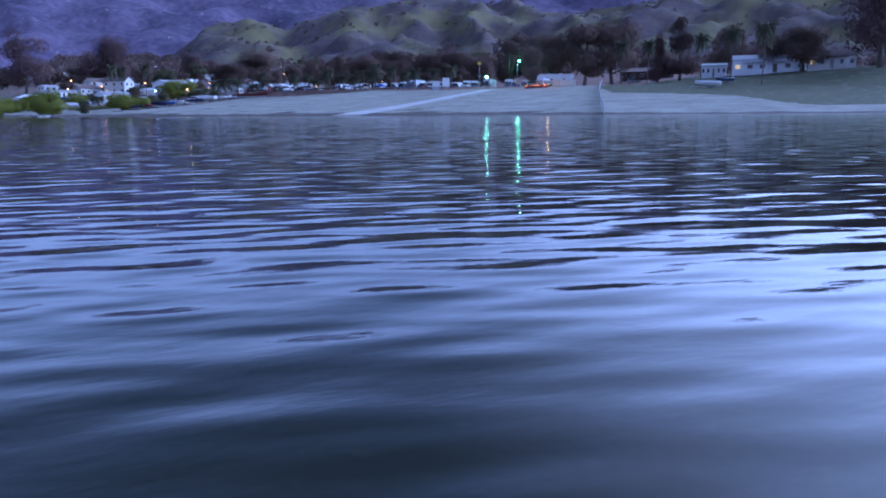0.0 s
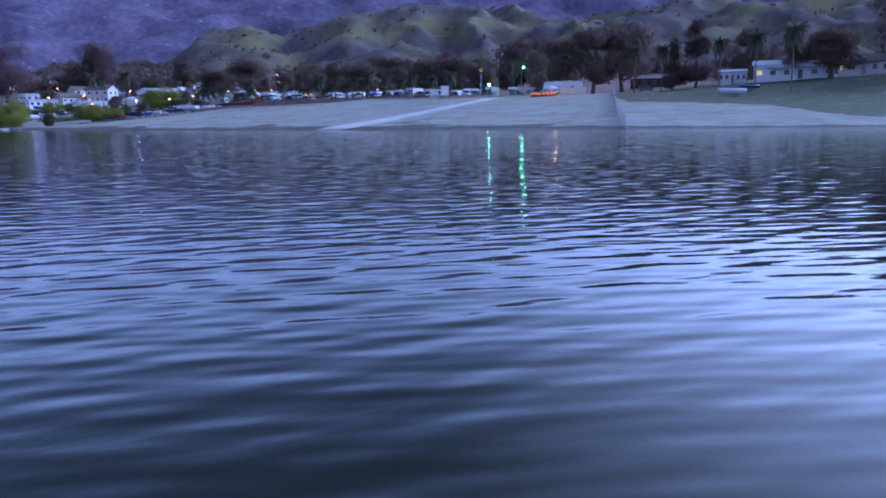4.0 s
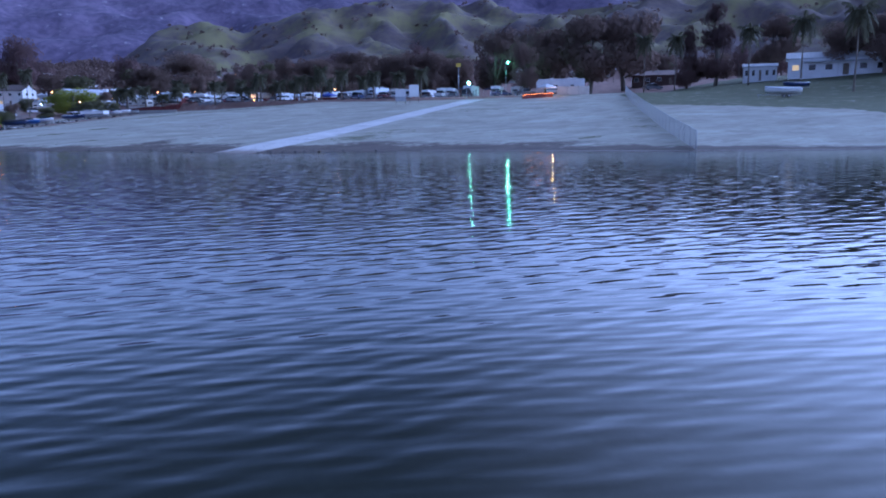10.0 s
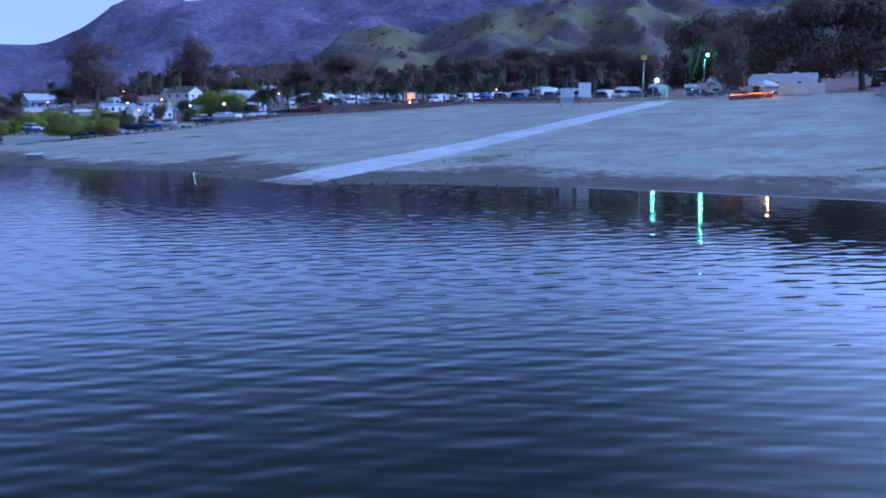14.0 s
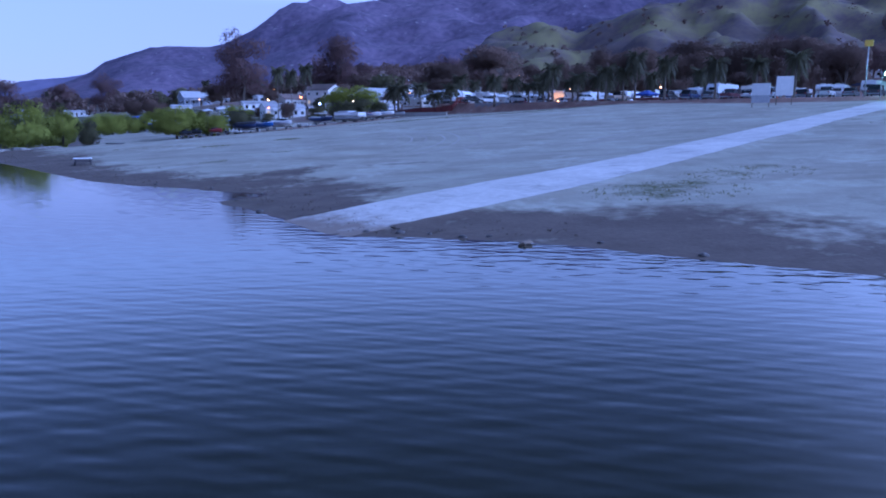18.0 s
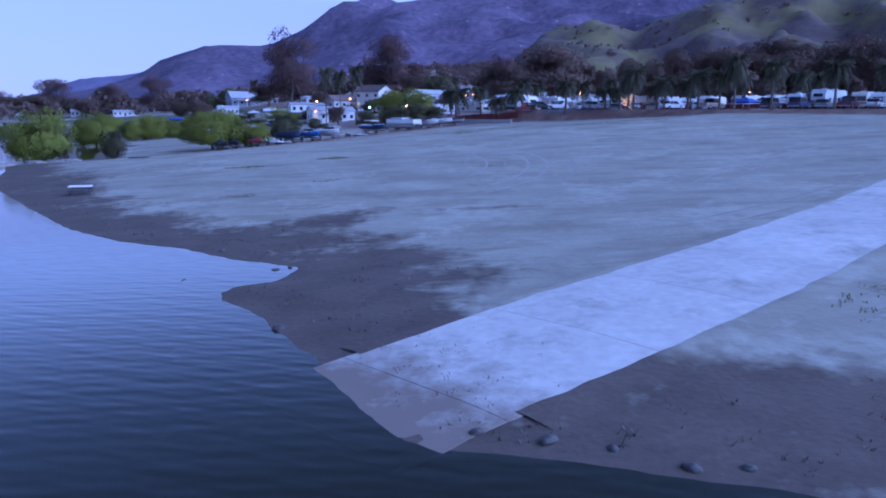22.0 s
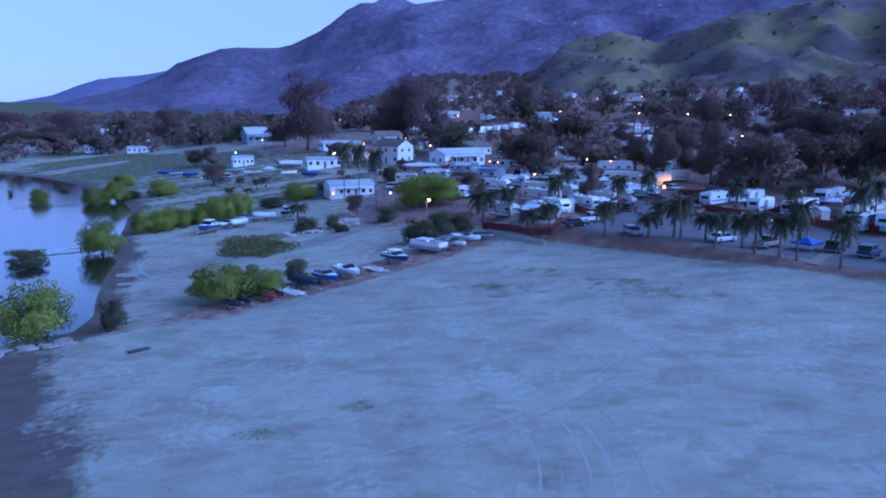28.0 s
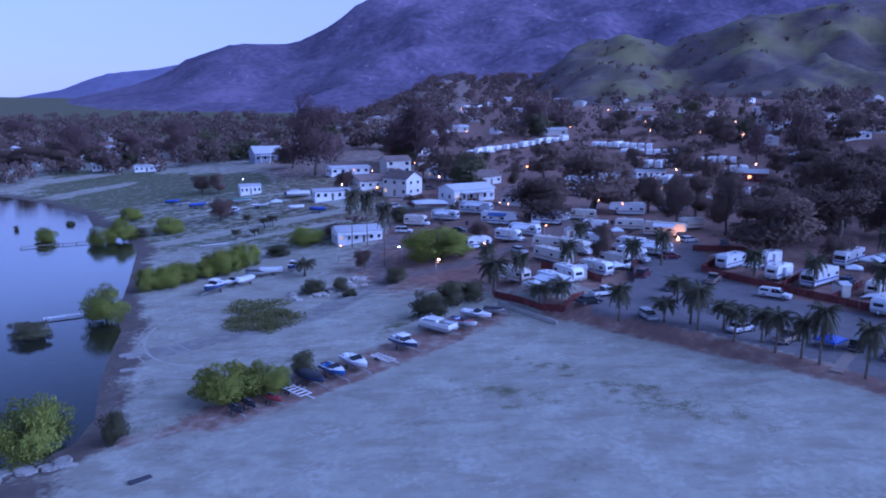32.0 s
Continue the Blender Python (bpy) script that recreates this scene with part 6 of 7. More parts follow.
place("cover_b", None, -124.0, 302.0, 25)
place("skiff", None, -118.0, 297.0, 30)
place("cover_g", lambda: make_boat("covered", PAINT["silver"], M_WHITE, M_GREENTARP), -95.5, 295.0, 30, (1.5, 1.2, 1), label="long boat under a green cover on a trailer")
place("cuddy", None, -90.7, 274.6, 80, (1, 1, 1.2))
place("pontoon", None, -76.0, 300.8, 25, (1.35, 1.2, 1.2))
place("cover_b", None, -61.5, 268.8, 200)
place("cover_w", None, -70.0, 275.0, 20)
place("runabout", None, -85.0, 284.0, 30)
place("trailer_w", None, -101.0, 284.0, 30)
place("cover_w", None, 100.2, 42.2, 150, (1.25, 1.1, 1), label="large covered boat on a trailer on the grass")

# houses that are told apart
house(2, -36.5, 292, -32, (1.05, 1.1, 1.1), "two-storey white house with a gable roof and a lit window")
house(4, -41.0, 226.0, 26, (0.75, 0.75, 0.95), "white bungalow with a metal roof beside the campground road")
house(3, -62.0, 292.5, 24, (0.95, 1.2, 1.2), "low pale-blue shed with a metal roof")
house(0, -52, 312, 40)
house(3, -66, 345, 32, (1.3, 1.5, 1.1))
house(4, -22, 330, -38)
house(0, -10, 314, 48, (1.2, 1, 1))
house(4, -13.5, 274, 38, (1, 1, 1.25), "long cream shed with an open front and metal roof")
house(0, 4, 265, -20, (0.9, 0.9, 1), "small brown house with two lit porch lamps")
house(6, -121, 411, 35, (1.2, 1.1, 1.35), "blue-grey gabled house with a porch beyond the lawn")
house(2, -163, 440, 40, (0.7, 0.7, 0.8))
house(3, -209, 414, 25, (0.8, 0.9, 1.2), "white flat-sided shed by the far shore")
house(3, -183, 409, 20, (0.9, 0.9, 1.0))
house(1, -250, 455, 0)
house(3, 144, 86, -46, (0.62, 1.2, 1.35), "pale blue shed beside the lawn")
house(4, 151, 69, -50, (1.35, 1, 1.3), "long white bungalow with a metal roof beside the lawn")
house(1, 156, 50, -52, (0.9, 0.9, 1.35), "cream house with lit windows beside the lawn")
house(0, 172, 24, -40, (1.1, 1, 1.3))
house(5, 150, 128, -40, (1.1, 1, 1.0), "long dark-brown building under the trees")

house(7, 91, 320, -15, (0.8, 0.8, 1.0), "dark-red building with a pale metal roof and a lamp")
house(3, 56, 330, 10, (0.9, 1.2, 1.0))
house(4, 28, 300, -20, (0.8, 0.9, 1.0))

# the town climbing to the hills
rng = np.random.default_rng(11)
taken = []
for k in range(170):
    a, r = radians(rng.uniform(-33, 42)), rng.uniform(345, 760)
    x, y = r * math.sin(a), r * math.cos(a)
    if any((x - p) ** 2 + (y - q) ** 2 < 380 for p, q in taken) or shore_dist(np.array([x]), np.array([y]))[0] < 30 or (-25 < x < 105 and 340 < y < 462) or (x < -60 and y < 425):
        continue
    taken.append((x, y))
    j = int(rng.integers(4))
    place(("far house", j), lambda: make_far_house(*FAR_HOUSES[j]), x, y, rng.uniform(-30, 30) + 90 * rng.integers(2))
for k in range(330):
    a, r = radians(rng.uniform(-42, 58)), 300 + 240 * rng.random()
    x, y = r * math.sin(a), r * math.cos(a)
    if any((x - p) ** 2 + (y - q) ** 2 < 90 for p, q in taken) or shore_dist(np.array([x]), np.array([y]))[0] < 12 or (-25 < x < 105 and 340 < y < 462) or (x < -60 and y < 425):
        continue
    kind = ("oak", "oak", "oak", "eucalyptus", "shrub", "palm", "cypress")[rng.integers(7)]
    h = rng.uniform(6, 15) if kind != "eucalyptus" else rng.uniform(14, 24)
    put(kind, x, y, far=True, h=h, w=h * {"oak": 1.1, "eucalyptus": 0.75, "shrub": 1.2, "palm": 0.35, "cypress": 0.3}[kind])

# awnings, tents and canopies
place("canopy_w", lambda: make_canopy(3.2, 3.2, 2.3, M_AWNING), 2.6, 161.6, -58)
place("canopy_w", None, 70.0, 181.5, 45, (1.3, 1.2, 1.1))
place("canopy_w", None, 75.0, 83.0, 10)
place("canopy_w", None, 46.0, 178.5, 45, (1, 1, 0.9))
place("canopy_w", None, -79.0, 283.0, 20, (1.2, 1, 1))
house(3, -98.0, 313.0, 30, (0.6, 0.9, 1.2))
place("canopy_w", None, -24.5, 262, 15, (3.2, 2.2, 1.1), label="wide white metal carport roof on posts")
place("tent", lambda: make_canopy(3.6, 3.2, 1.2, M_BLUETARP), 41.8, 134.2, 40, label="blue tarpaulin tent pitched beside the parked cars")

# red board fences of the campground pitches
fence_run("wooden_fence", [(-4.6, 167.5), (3.2, 157.4), (7.0, 154.4), (10.6, 157.6)], 1.3, M_REDWOOD, "dark-red board fence round a caravan pitch")
fence_run("wooden_fence", [(21.7, 171.0), (24.0, 184.0), (31.0, 200.0)], 1.3, M_REDWOOD, "dark-red board fence along the lane")
fence_run("wooden_fence", [(37.0, 181.0), (40, 175.5), (48.5, 163.5), (56, 154.0), (64, 143.0)], 1.2, M_REDWOOD, "dark-red board fence behind the parking lot")
fence_run("wooden_fence", [(69.0, 83.4), (77.0, 83.6)], 0.7, M_REDWOOD, "low red fence with a string of lights")

# low wall in front of the pitch
wall_low = tagged(box("retaining_wall", (0, 0, 0), (15.4, 0.3, 1.1), M_WALL, None, bevel=0.02), "low grey block wall at the edge of the sand", "wall", kind="structure")
wall_low.matrix_basis = pose(0.9, 156.2, hz(0.9, 156.2) + 0.2, 0, 0, -52)

# beige screen beside the large trailer
scr = thing("patio_screen", "beige canvas screen standing beside the trailer", "screen")
for k in range(3):
    box("screen_panel", (-2.4 + k * 2.4, 0, 0.95), (2.36, 0.06, 1.9), M_CREAM, scr, bevel=0.01)
    box("post", (-3.6 + k * 2.4, 0.08, 1.0), (0.08, 0.08, 2.0), M_WOOD, scr)
scr.matrix_basis = spot(82.6, 83.6, -37)

# lamps
lampA = place("lampA", lambda: make_lamp(3.6, "green", 25, 0.36), 63.0, 97.9, 0, label="bright green lamp on a pole at the head of the ramp")
lampB = place("lampB", lambda: make_lamp(10.0, "green", 8, 0.34), 93.6, 131.0, 0, label="bright green lamp on a tall pole among the trees")
for (x, y, z, e) in ((63.7, 97.9, 10.9, 1300), (94.3, 131.0, 17.6, 900)):
    L = new("green_lamp_light", bpy.data.lights.new("green_lamp_light", 'POINT'))
    L.data.energy, L.data.color, L.data.shadow_soft_size = e, (0.34, 1.0, 0.36), 0.3
    L.location = (x, y, z)
fire = new("campfire_light", bpy.data.lights.new("campfire_light", 'POINT'))
fire.data.energy, fire.data.color, fire.data.shadow_soft_size = 260, (1.0, 0.4, 0.08), 0.3
fire.location = (39.6, 211.6, hz(39.6, 211.6) + 1.4)

for x, y, c in ((-61, 331, "orange"), (-52, 326, "warm"), (-41.5, 204, "orange"), (-25.7, 198.4, "white"), (-16.8, 184.6, "warm"), (-60, 299, "warm"), (-6.4, 196.7, "warm"), (7.4, 209.3, "orange"),
                (-3.4, 245.3, "warm"), (-0.3, 241.2, "warm"), (51.7, 295, "orange"), (48.3, 271, "warm"), (24.9, 247.5, "warm"), (31.6, 241.8, "orange"), (57.6, 175.4, "warm"),
                (-52, 371.6, "orange"), (-38.6, 352, "orange"), (-106, 327.4, "white"), (-107, 372, "warm")):
    lamp(x, y, 4.0, c, 45.0 if (x, y) in ((-16.8, 184.6), (-60, 299)) else 9.0, 0.22)
lamp(84.1, 299.9, 4.0, "orange", 4, 0.6)
for x, y in ((77, 586), (80, 452), (24.6, 528), (20, 544), (103, 438), (-7, 790), (-287, 845), (-284, 880), (-354, 658), (-77, 592), (131, 470), (60, 500), (-120, 560), (-180, 620), (-30, 620), (150, 520), (35, 262), (70, 244), (92, 262), (-45, 284), (-24, 300), (8, 330), (36, 318), (64, 318), (96, 330), (-60, 420), (-20, 470), (40, 480), (88, 500), (120, 420), (-90, 470), (-140, 500), (-200, 520), (10, 600), (50, 640), (110, 590), (-60, 700), (20, 720)):
    lamp(x, y, 4.5, "warm" if (x + y) % 3 < 2 else "orange", 10, 0.3)

# tall pole with a yellow lamp box by the ramp
yp = thing("sign_pole", "yellow sign box on a tall thin metal pole", "sign")
tube("pole", [(0, 0, -0.3), (0, 0, 7.0)], [0.09, 0.07], M_PIPE, yp)
box("sign_box", (0, 0, 7.3), (1.05, 0.3, 0.85), mat("yellow_sign", (0.65, 0.42, 0.05), (0.5, 0.32, 0.04), rough=0.5, fine=10, bump=0.05), yp, bevel=0.04)
yp.matrix_basis = spot(62.6, 101.0, -35)

# reflector disc and gate posts at the head of the ramp
for k, (x, y) in enumerate(((66.2, 100.2), (69.6, 98.4), (70.8, 95.2))):
    g_ = place("gate_post", lambda: thing("bollard", "grey metal post at the head of the ramp", "post", "gate posts"), x, y)
    if k == 0:
        tube("post", [(0, 0, -0.3), (0, 0, 1.2)], [0.09, 0.09], M_PIPE, g_)
        box("cap", (0, 0, 1.22), (0.22, 0.22, 0.06), M_CHROME, g_)

# campfire
cf = thing("campfire", "burning campfire in a ring of stones", "fire")
for k in range(9):
    a = k * 0.698
    box("stone", (0.5 * math.cos(a), 0.5 * math.sin(a), 0.1), (0.26, 0.2, 0.2), M_WALL, cf, bevel=0.05, rz=k * 40)
obj("flame", [(-0.3, -0.2, 0.05), (0.3, -0.25, 0.05), (0.25, 0.3, 0.05), (-0.25, 0.25, 0.05), (0.05, 0, 1.0), (-0.15, 0.1, 0.7)], [(0, 1, 4), (1, 2, 4), (2, 3, 5), (3, 0, 5), (0, 4, 5), (2, 5, 4)], glow("fire", (1.0, 0.38, 0.06), 9), cf)
cf.matrix_basis = spot(39.4, 211.2)
# string of lights on the low fence and an added light by the big trailer
sl = thing("string_lights", "string of glowing orange lights along a low fence", "lights")
for k in range(15):
    q = k / 14
    x, y = 69.0 + 8.0 * q, 83.2 + 0.2 * q
    bm = bmesh.new()
    bmesh.ops.create_icosphere(bm, subdivisions=1, radius=0.08, matrix=pose(x, y, hz(x, y) + 0.85 + 0.05 * math.sin(k)))
    finish(bm, "bulb", glow("string", (1.0, 0.25, 0.03), 6), sl)
tube("cable", [(69.0, 83.2, hz(69.0, 83.2) + 0.95), (77, 83.4, hz(77, 83.4) + 0.95)], [0.015, 0.015], M_DARK, sl, n=4)
# orange point light added here, with no lamp body of its own
fl = new("added_orange_light", bpy.data.lights.new("added_orange_light", 'POINT'))
fl.data.energy, fl.data.color, fl.data.shadow_soft_size = 120, (1.0, 0.4, 0.08), 0.2
fl.location = (76.5, 82.4, hz(76.5, 82.4) + 1.8)

# white folding table left on the wet sand
ft = thing("folding_table", "white folding table standing on the wet sand", "table")
box("tabletop", (0, 0, 0.62), (1.6, 1.3, 0.06), M_WHITE, ft, bevel=0.02)
for i in (-1, 1):
    for j in (-1, 1):
        tube("leg", [(i * 0.6, j * 0.5, 0.6), (i * 0.72, j * 0.6, -0.05)], [0.03, 0.03], M_DARK, ft, n=5)
for j in (-1, 1):
    box("bench_board", (0, j * 1.0, 0.35), (1.5, 0.28, 0.05), M_DARK, ft, bevel=0.01)
ft.matrix_basis = spot(-31.6, 67.6, 20)
# dark plank
pk = thing("plank", "dark weathered board lying on the sand", "board")
box("board", (0, 0, 0.08), (2.4, 0.9, 0.12), M_DARK, pk, bevel=0.03)
pk.matrix_basis = spot(-42.4, 102.8, 45)
# cones and a barrel
for k, (x, y) in enumerate(((57.5, 121.5), (59.0, 119.6), (58.6, 122.8))):
    c_ = place("cone", lambda: thing("traffic_cone", "orange traffic cone on the asphalt", "cone", "cones"), x, y)
    if k == 0:
        loft("cone_body", tube_rings([(0, 0, 0.05), (0, 0, 0.4), (0, 0, 0.75)], [0.2, 0.12, 0.04], 10), M_ORANGE, c_)
        box("foot", (0, 0, 0.03), (0.5, 0.5, 0.05), M_ORANGE, c_)
br = thing("barrel", "dented pale barrel behind the boats", "barrel")
tube("drum", [(0, 0, 0), (0, 0, 0.9)], [0.32, 0.32], M_CREAM, br, n=14)
tube("hoop", [(0, 0, 0.4), (0, 0, 0.5)], [0.34, 0.34], M_CHROME, br, n=14)
br.matrix_basis = spot(-19.6, 145.6)

# faint wheel tracks turning on the sand
M_TRACK = mat("packed_sand", (0.375, 0.355, 0.32), (0.315, 0.295, 0.262), rough=0.95, scale=0.5, fine=3, bump=0.3)
M_RUT = mat("loosened_sand", (0.265, 0.243, 0.21), (0.32, 0.298, 0.262), rough=0.95, scale=0.5, fine=3, bump=0.3)


def track(pts, w, m):
    v, f = [], []
    for k, (x, y) in enumerate(pts):
        a, b = pts[max(0, k - 1)], pts[min(len(pts) - 1, k + 1)]
        L = math.hypot(b[0] - a[0], b[1] - a[1]) + 1e-6
        ww = w * (0.75 + 0.4 * math.sin(k * 1.7) * math.sin(k * 0.37)) * min(1, (k + 0.2) / 4, (len(pts) - k) / 4)
        nx, ny = -(b[1] - a[1]) / L * ww / 2, (b[0] - a[0]) / L * ww / 2
        v += [(x - nx, y - ny, hz(x - nx, y - ny) + 0.012), (x + nx, y + ny, hz(x + nx, y + ny) + 0.012)]
        if k:
            f.append((2 * k - 2, 2 * k - 1, 2 * k + 1, 2 * k))
    return tagged(obj("wheel_track", v, f, m), "faint wheel track pressed into the dry sand", "track", kind="structure")


for off, a0, a1, m in ((0, -62, 62, M_TRACK), (1.5, -58, 50, M_TRACK), (3.4, -50, 55, M_RUT), (4.9, -45, 58, M_TRACK), (6.6, -50, 40, M_RUT), (-2.2, -40, 30, M_RUT)):
    track([(-7 + (11.3 - off) * math.cos(radians(a)), 74.5 + (17 - 1.2 * off) * math.sin(radians(a))) for a in np.linspace(a0, a1, 44)], 0.3, m)
for x0, y0, x1, y1, bow in ((7.5, 47, 30, 70, 2), (9, 46, 31.5, 69, 2), (12, 60, 40, 84, -3), (13.6, 59, 41.5, 83, -3), (-20, 74, 12, 100, 4), (-18.8, 72.8, 13, 98.6, 4), (20, 92, 44, 84, 3), (-30, 92, -8, 120, -4)):
    pts = [(x0 + (x1 - x0) * q + bow * math.sin(q * 3.14) * 0.7, y0 + (y1 - y0) * q - bow * math.sin(q * 3.14) * 0.7) for q in np.linspace(0, 1, 40)]
    track(pts, 0.3, M_RUT if x0 % 2 else M_TRACK)

for off, a0, a1, m in ((0, 150, 300, M_RUT), (1.6, 155, 310, M_RUT), (5, 140, 285, M_TRACK), (6.6, 145, 290, M_RUT), (9, 190, 270, M_TRACK)):
    track([(-47 + (14 + off) * math.cos(radians(a)), 160 + (17 + 1.1 * off) * math.sin(radians(a))) for a in np.linspace(a0, a1, 44) if hz(-47 + (14 + off) * math.cos(radians(a)), 160 + (17 + 1.1 * off) * math.sin(radians(a))) > 0.3], 0.55, m)

# footpath from the sand into the lot
fp = tagged(box("footpath", (0, 0, 0), (1.5, 14.5, 0.12), M_CONC, None, bevel=0.02), "narrow concrete footpath up the bank", "path", kind="structure")
fp.matrix_basis = Matrix.Translation((42.6, 130.2, hz(42.6, 130.2) + 0.03)) @ pose(0, 0, 0, 0, 0, -36) @ pose(0, 0, 0, 1.5, 0, 0)

# wooden docks and walkways in the west
def make_dock(L, w, m):
    t = thing("dock", "narrow wooden walkway standing in the shallow water", "dock", "docks")
    n = int(L / 0.5)
    for k in range(n):
        box("plank", (-L / 2 + (k + 0.5) * L / n, 0, 0.45), (L / n - 0.03, w, 0.06), m, t)
    for k in range(max(2, int(L / 3))):
        for j in (-1, 1):
            tube("pile", [(-L / 2 + 0.4 + k * (L - 0.8) / (max(2, int(L / 3)) - 1), j * w * 0.42, -1.5), (-L / 2 + 0.4 + k * (L - 0.8) / (max(2, int(L / 3)) - 1), j * w * 0.42, 0.6)], [0.09, 0.08], M_WOOD, t, n=6)
    return t


place("dock_a", lambda: make_dock(7.5, 1.1, M_WHITE), -86.7, 165.2, 38, z=0.0)
place("dock_b", lambda: make_dock(22, 0.9, M_WOOD), -129.0, 237.2, 34, z=0.0)
place("dock_b", None, -120, 264, 36, (0.5, 1, 1), z=0.0)
place("dock_a", None, -80.2, 232.3, 40, (1.6, 1.1, 1), dz=-0.3, label="long white gangway lying on the ground")

# the thicket on the mound and the rubble heap
rng = np.random.default_rng(21)
v, f = leafage(rng, [(-47.5 + 7.5 * r * math.cos(a) - 4 * r * math.sin(a), 163.5 + 10.5 * r * math.sin(a), hz(-47.5 + 7.5 * r * math.cos(a) - 4 * r * math.sin(a), 163.5 + 10.5 * r * math.sin(a)) + 0.3, 2.2, 2.0, rng.uniform(0.3, 0.8))
                     for a, r in [(rng.uniform(0, 6.28), math.sqrt(rng.random())) for _ in range(46)]], 9500, 0.14)
tagged(obj("thicket", v, f, M_WEED), "low mat of green weeds on a sandy mound", "weeds", kind="stuff")
for k in range(9):
    q = k / 8
    put("willow", -79.5 + 16 * q + rng.uniform(-1, 1), 186 + 17.5 * q, h=rng.uniform(4.8, 6.8), w=rng.uniform(5, 7.5))


def make_rock(seed):
    t = thing("rock", "pale broken concrete block lying in a heap", "rock", "rubble heap")
    r_ = np.random.default_rng(seed)
    bm = bmesh.new()
    bmesh.ops.create_icosphere(bm, subdivisions=1, radius=0.5)
    for v in bm.verts:
        v.co = Vector(v.co) * float(r_.uniform(0.75, 1.2))
    finish(bm, "block", M_WALL, t)
    return t


for k in range(46):
    q, w = rng.random(), rng.normal() * 2.2
    j = k % 3
    sc = rng.uniform(0.6, 1.9)
    place(("rock", j), lambda: make_rock(j), -45 + 13 * q - w * 0.4, 174 + 12 * q + w, rng.uniform(0, 360), (sc * 1.5, sc, sc * 0.6), dz=0.1)

# broken concrete laid along the bank under the willow, stones and driftwood at the waterline
rng = np.random.default_rng(53)


def make_slab(seed):
    t = thing("concrete_slab", "pale broken concrete slab lying on the bank by the water", "rubble", "broken slabs")
    r_ = np.random.default_rng(seed)
    n = 7
    top, low = [], []
    for k in range(n):
        a = 2 * math.pi * k / n + r_.uniform(-0.25, 0.25)
        r = r_.uniform(0.75, 1.15)
        top.append((r * math.cos(a), 0.7 * r * math.sin(a), 0.3 + r_.uniform(-0.04, 0.04)))
        low.append((1.03 * r * math.cos(a), 0.72 * r * math.sin(a), -0.15))
    loft("slab", [low, top], M_PALECONC, t, soft=False)
    return t


M_PALECONC = mat("broken_concrete", (0.34, 0.325, 0.30), (0.2, 0.187, 0.17), rough=0.9, scale=1.2, fine=7, bump=0.5, vary=0.15)
for k in range(26):
    q = k / 25
    j = k % 4
    sc = rng.uniform(0.5, 1.2)
    px, py = float(np.interp(q, [0, 0.45, 1], [-61.5, -58.6, -53.4])), float(np.interp(q, [0, 0.45, 1], [98.5, 104.6, 107.4]))
    place(("slab", j), lambda: make_slab(60 + j), px + rng.normal() * 0.8, py + rng.normal() * 0.8, rng.uniform(0, 360), (sc * 1.3, sc * 1.2, sc), dz=0.05)
for x, y, sc in ((-63.2, 144.5, 1.5), (-60.4, 137.5, 1.0), (-62.5, 143.2, 0.8)):
    place(("slab", 1), None, x, y, 20, (sc * 1.6, sc, 0.6), dz=-0.05)


def make_stone(seed):
    t = thing("stone", "dark wet stone at the edge of the water", "stone", "shore stones")
    r_ = np.random.default_rng(seed)
    bm = bmesh.new()
    bmesh.ops.create_icosphere(bm, subdivisions=2, radius=0.5)
    for v in bm.verts:
        v.co = Vector((v.co.x * 1.3, v.co.y, v.co.z * 0.7)) * (1 + 0.3 * noise.noise(v.co * 2.2 + Vector((seed, 0, 0))))
    finish(bm, "rock", M_WETSTONE, t, soft=True)
    return t


M_WETSTONE = mat("wet_stone", (0.10, 0.09, 0.085), (0.055, 0.05, 0.05), rough=0.5, scale=3, fine=14, bump=0.5)
for k, (x, y, sc) in enumerate(((-7.8, 33.0, 0.34), (-10.1, 41.7, 0.3), (-9.6, 42.2, 0.22), (1.9, 24.3, 0.3), (-2.0, 25.6, 0.25), (-0.6, 25.3, 0.35), (0.6, 25.0, 0.2), (2.9, 24.3, 0.22), (9.8, 20.0, 0.3), (-13.6, 45.6, 0.25), (-18.2, 48.3, 0.3), (6.9, 22.6, 0.2))):
    place(("stone", k % 2), lambda: make_stone(k), x, y, k * 47, (sc, sc, sc), dz=0.02)
dw = thing("driftwood", "pale stubby piece of driftwood lying in the shallows", "driftwood")
tube("log", [(-0.55, 0, 0.06), (-0.1, 0.05, 0.14), (0.35, -0.02, 0.18), (0.6, 0.05, 0.13)], [0.09, 0.14, 0.15, 0.07], M_WOOD, dw, n=8)
tube("branch", [(-0.1, 0.05, 0.14), (-0.3, -0.28, 0.2), (-0.42, -0.5, 0.12)], [0.08, 0.07, 0.09], M_WOOD, dw, n=7)
tube("stub", [(0.3, -0.02, 0.2), (0.42, 0.12, 0.34)], [0.06, 0.03], M_WOOD, dw, n=6)
dw.matrix_basis = spot(4.1, 22.6, 30, (0.55, 0.55, 0.55), z=0.0)

# woods beyond the town and scrub on the foothills
rng = np.random.default_rng(31)


def woods(name, label, spots, material, n_leaf, size):
    v, f = [], []
    for x, y, z, h, w in spots:
        blobs = [(x + rng.uniform(-0.25, 0.25) * w, y + rng.uniform(-0.25, 0.25) * w, z + h * rng.uniform(0.35, 0.7), w * 0.32, w * 0.32, h * 0.3) for _ in range(4)]
        a, b = leafage(rng, blobs, n_leaf, size * h)
        f += [tuple(i + len(v) for i in q) for q in b]
        v += a
    return tagged(obj(name, v, f, material), label, "trees", kind="stuff")


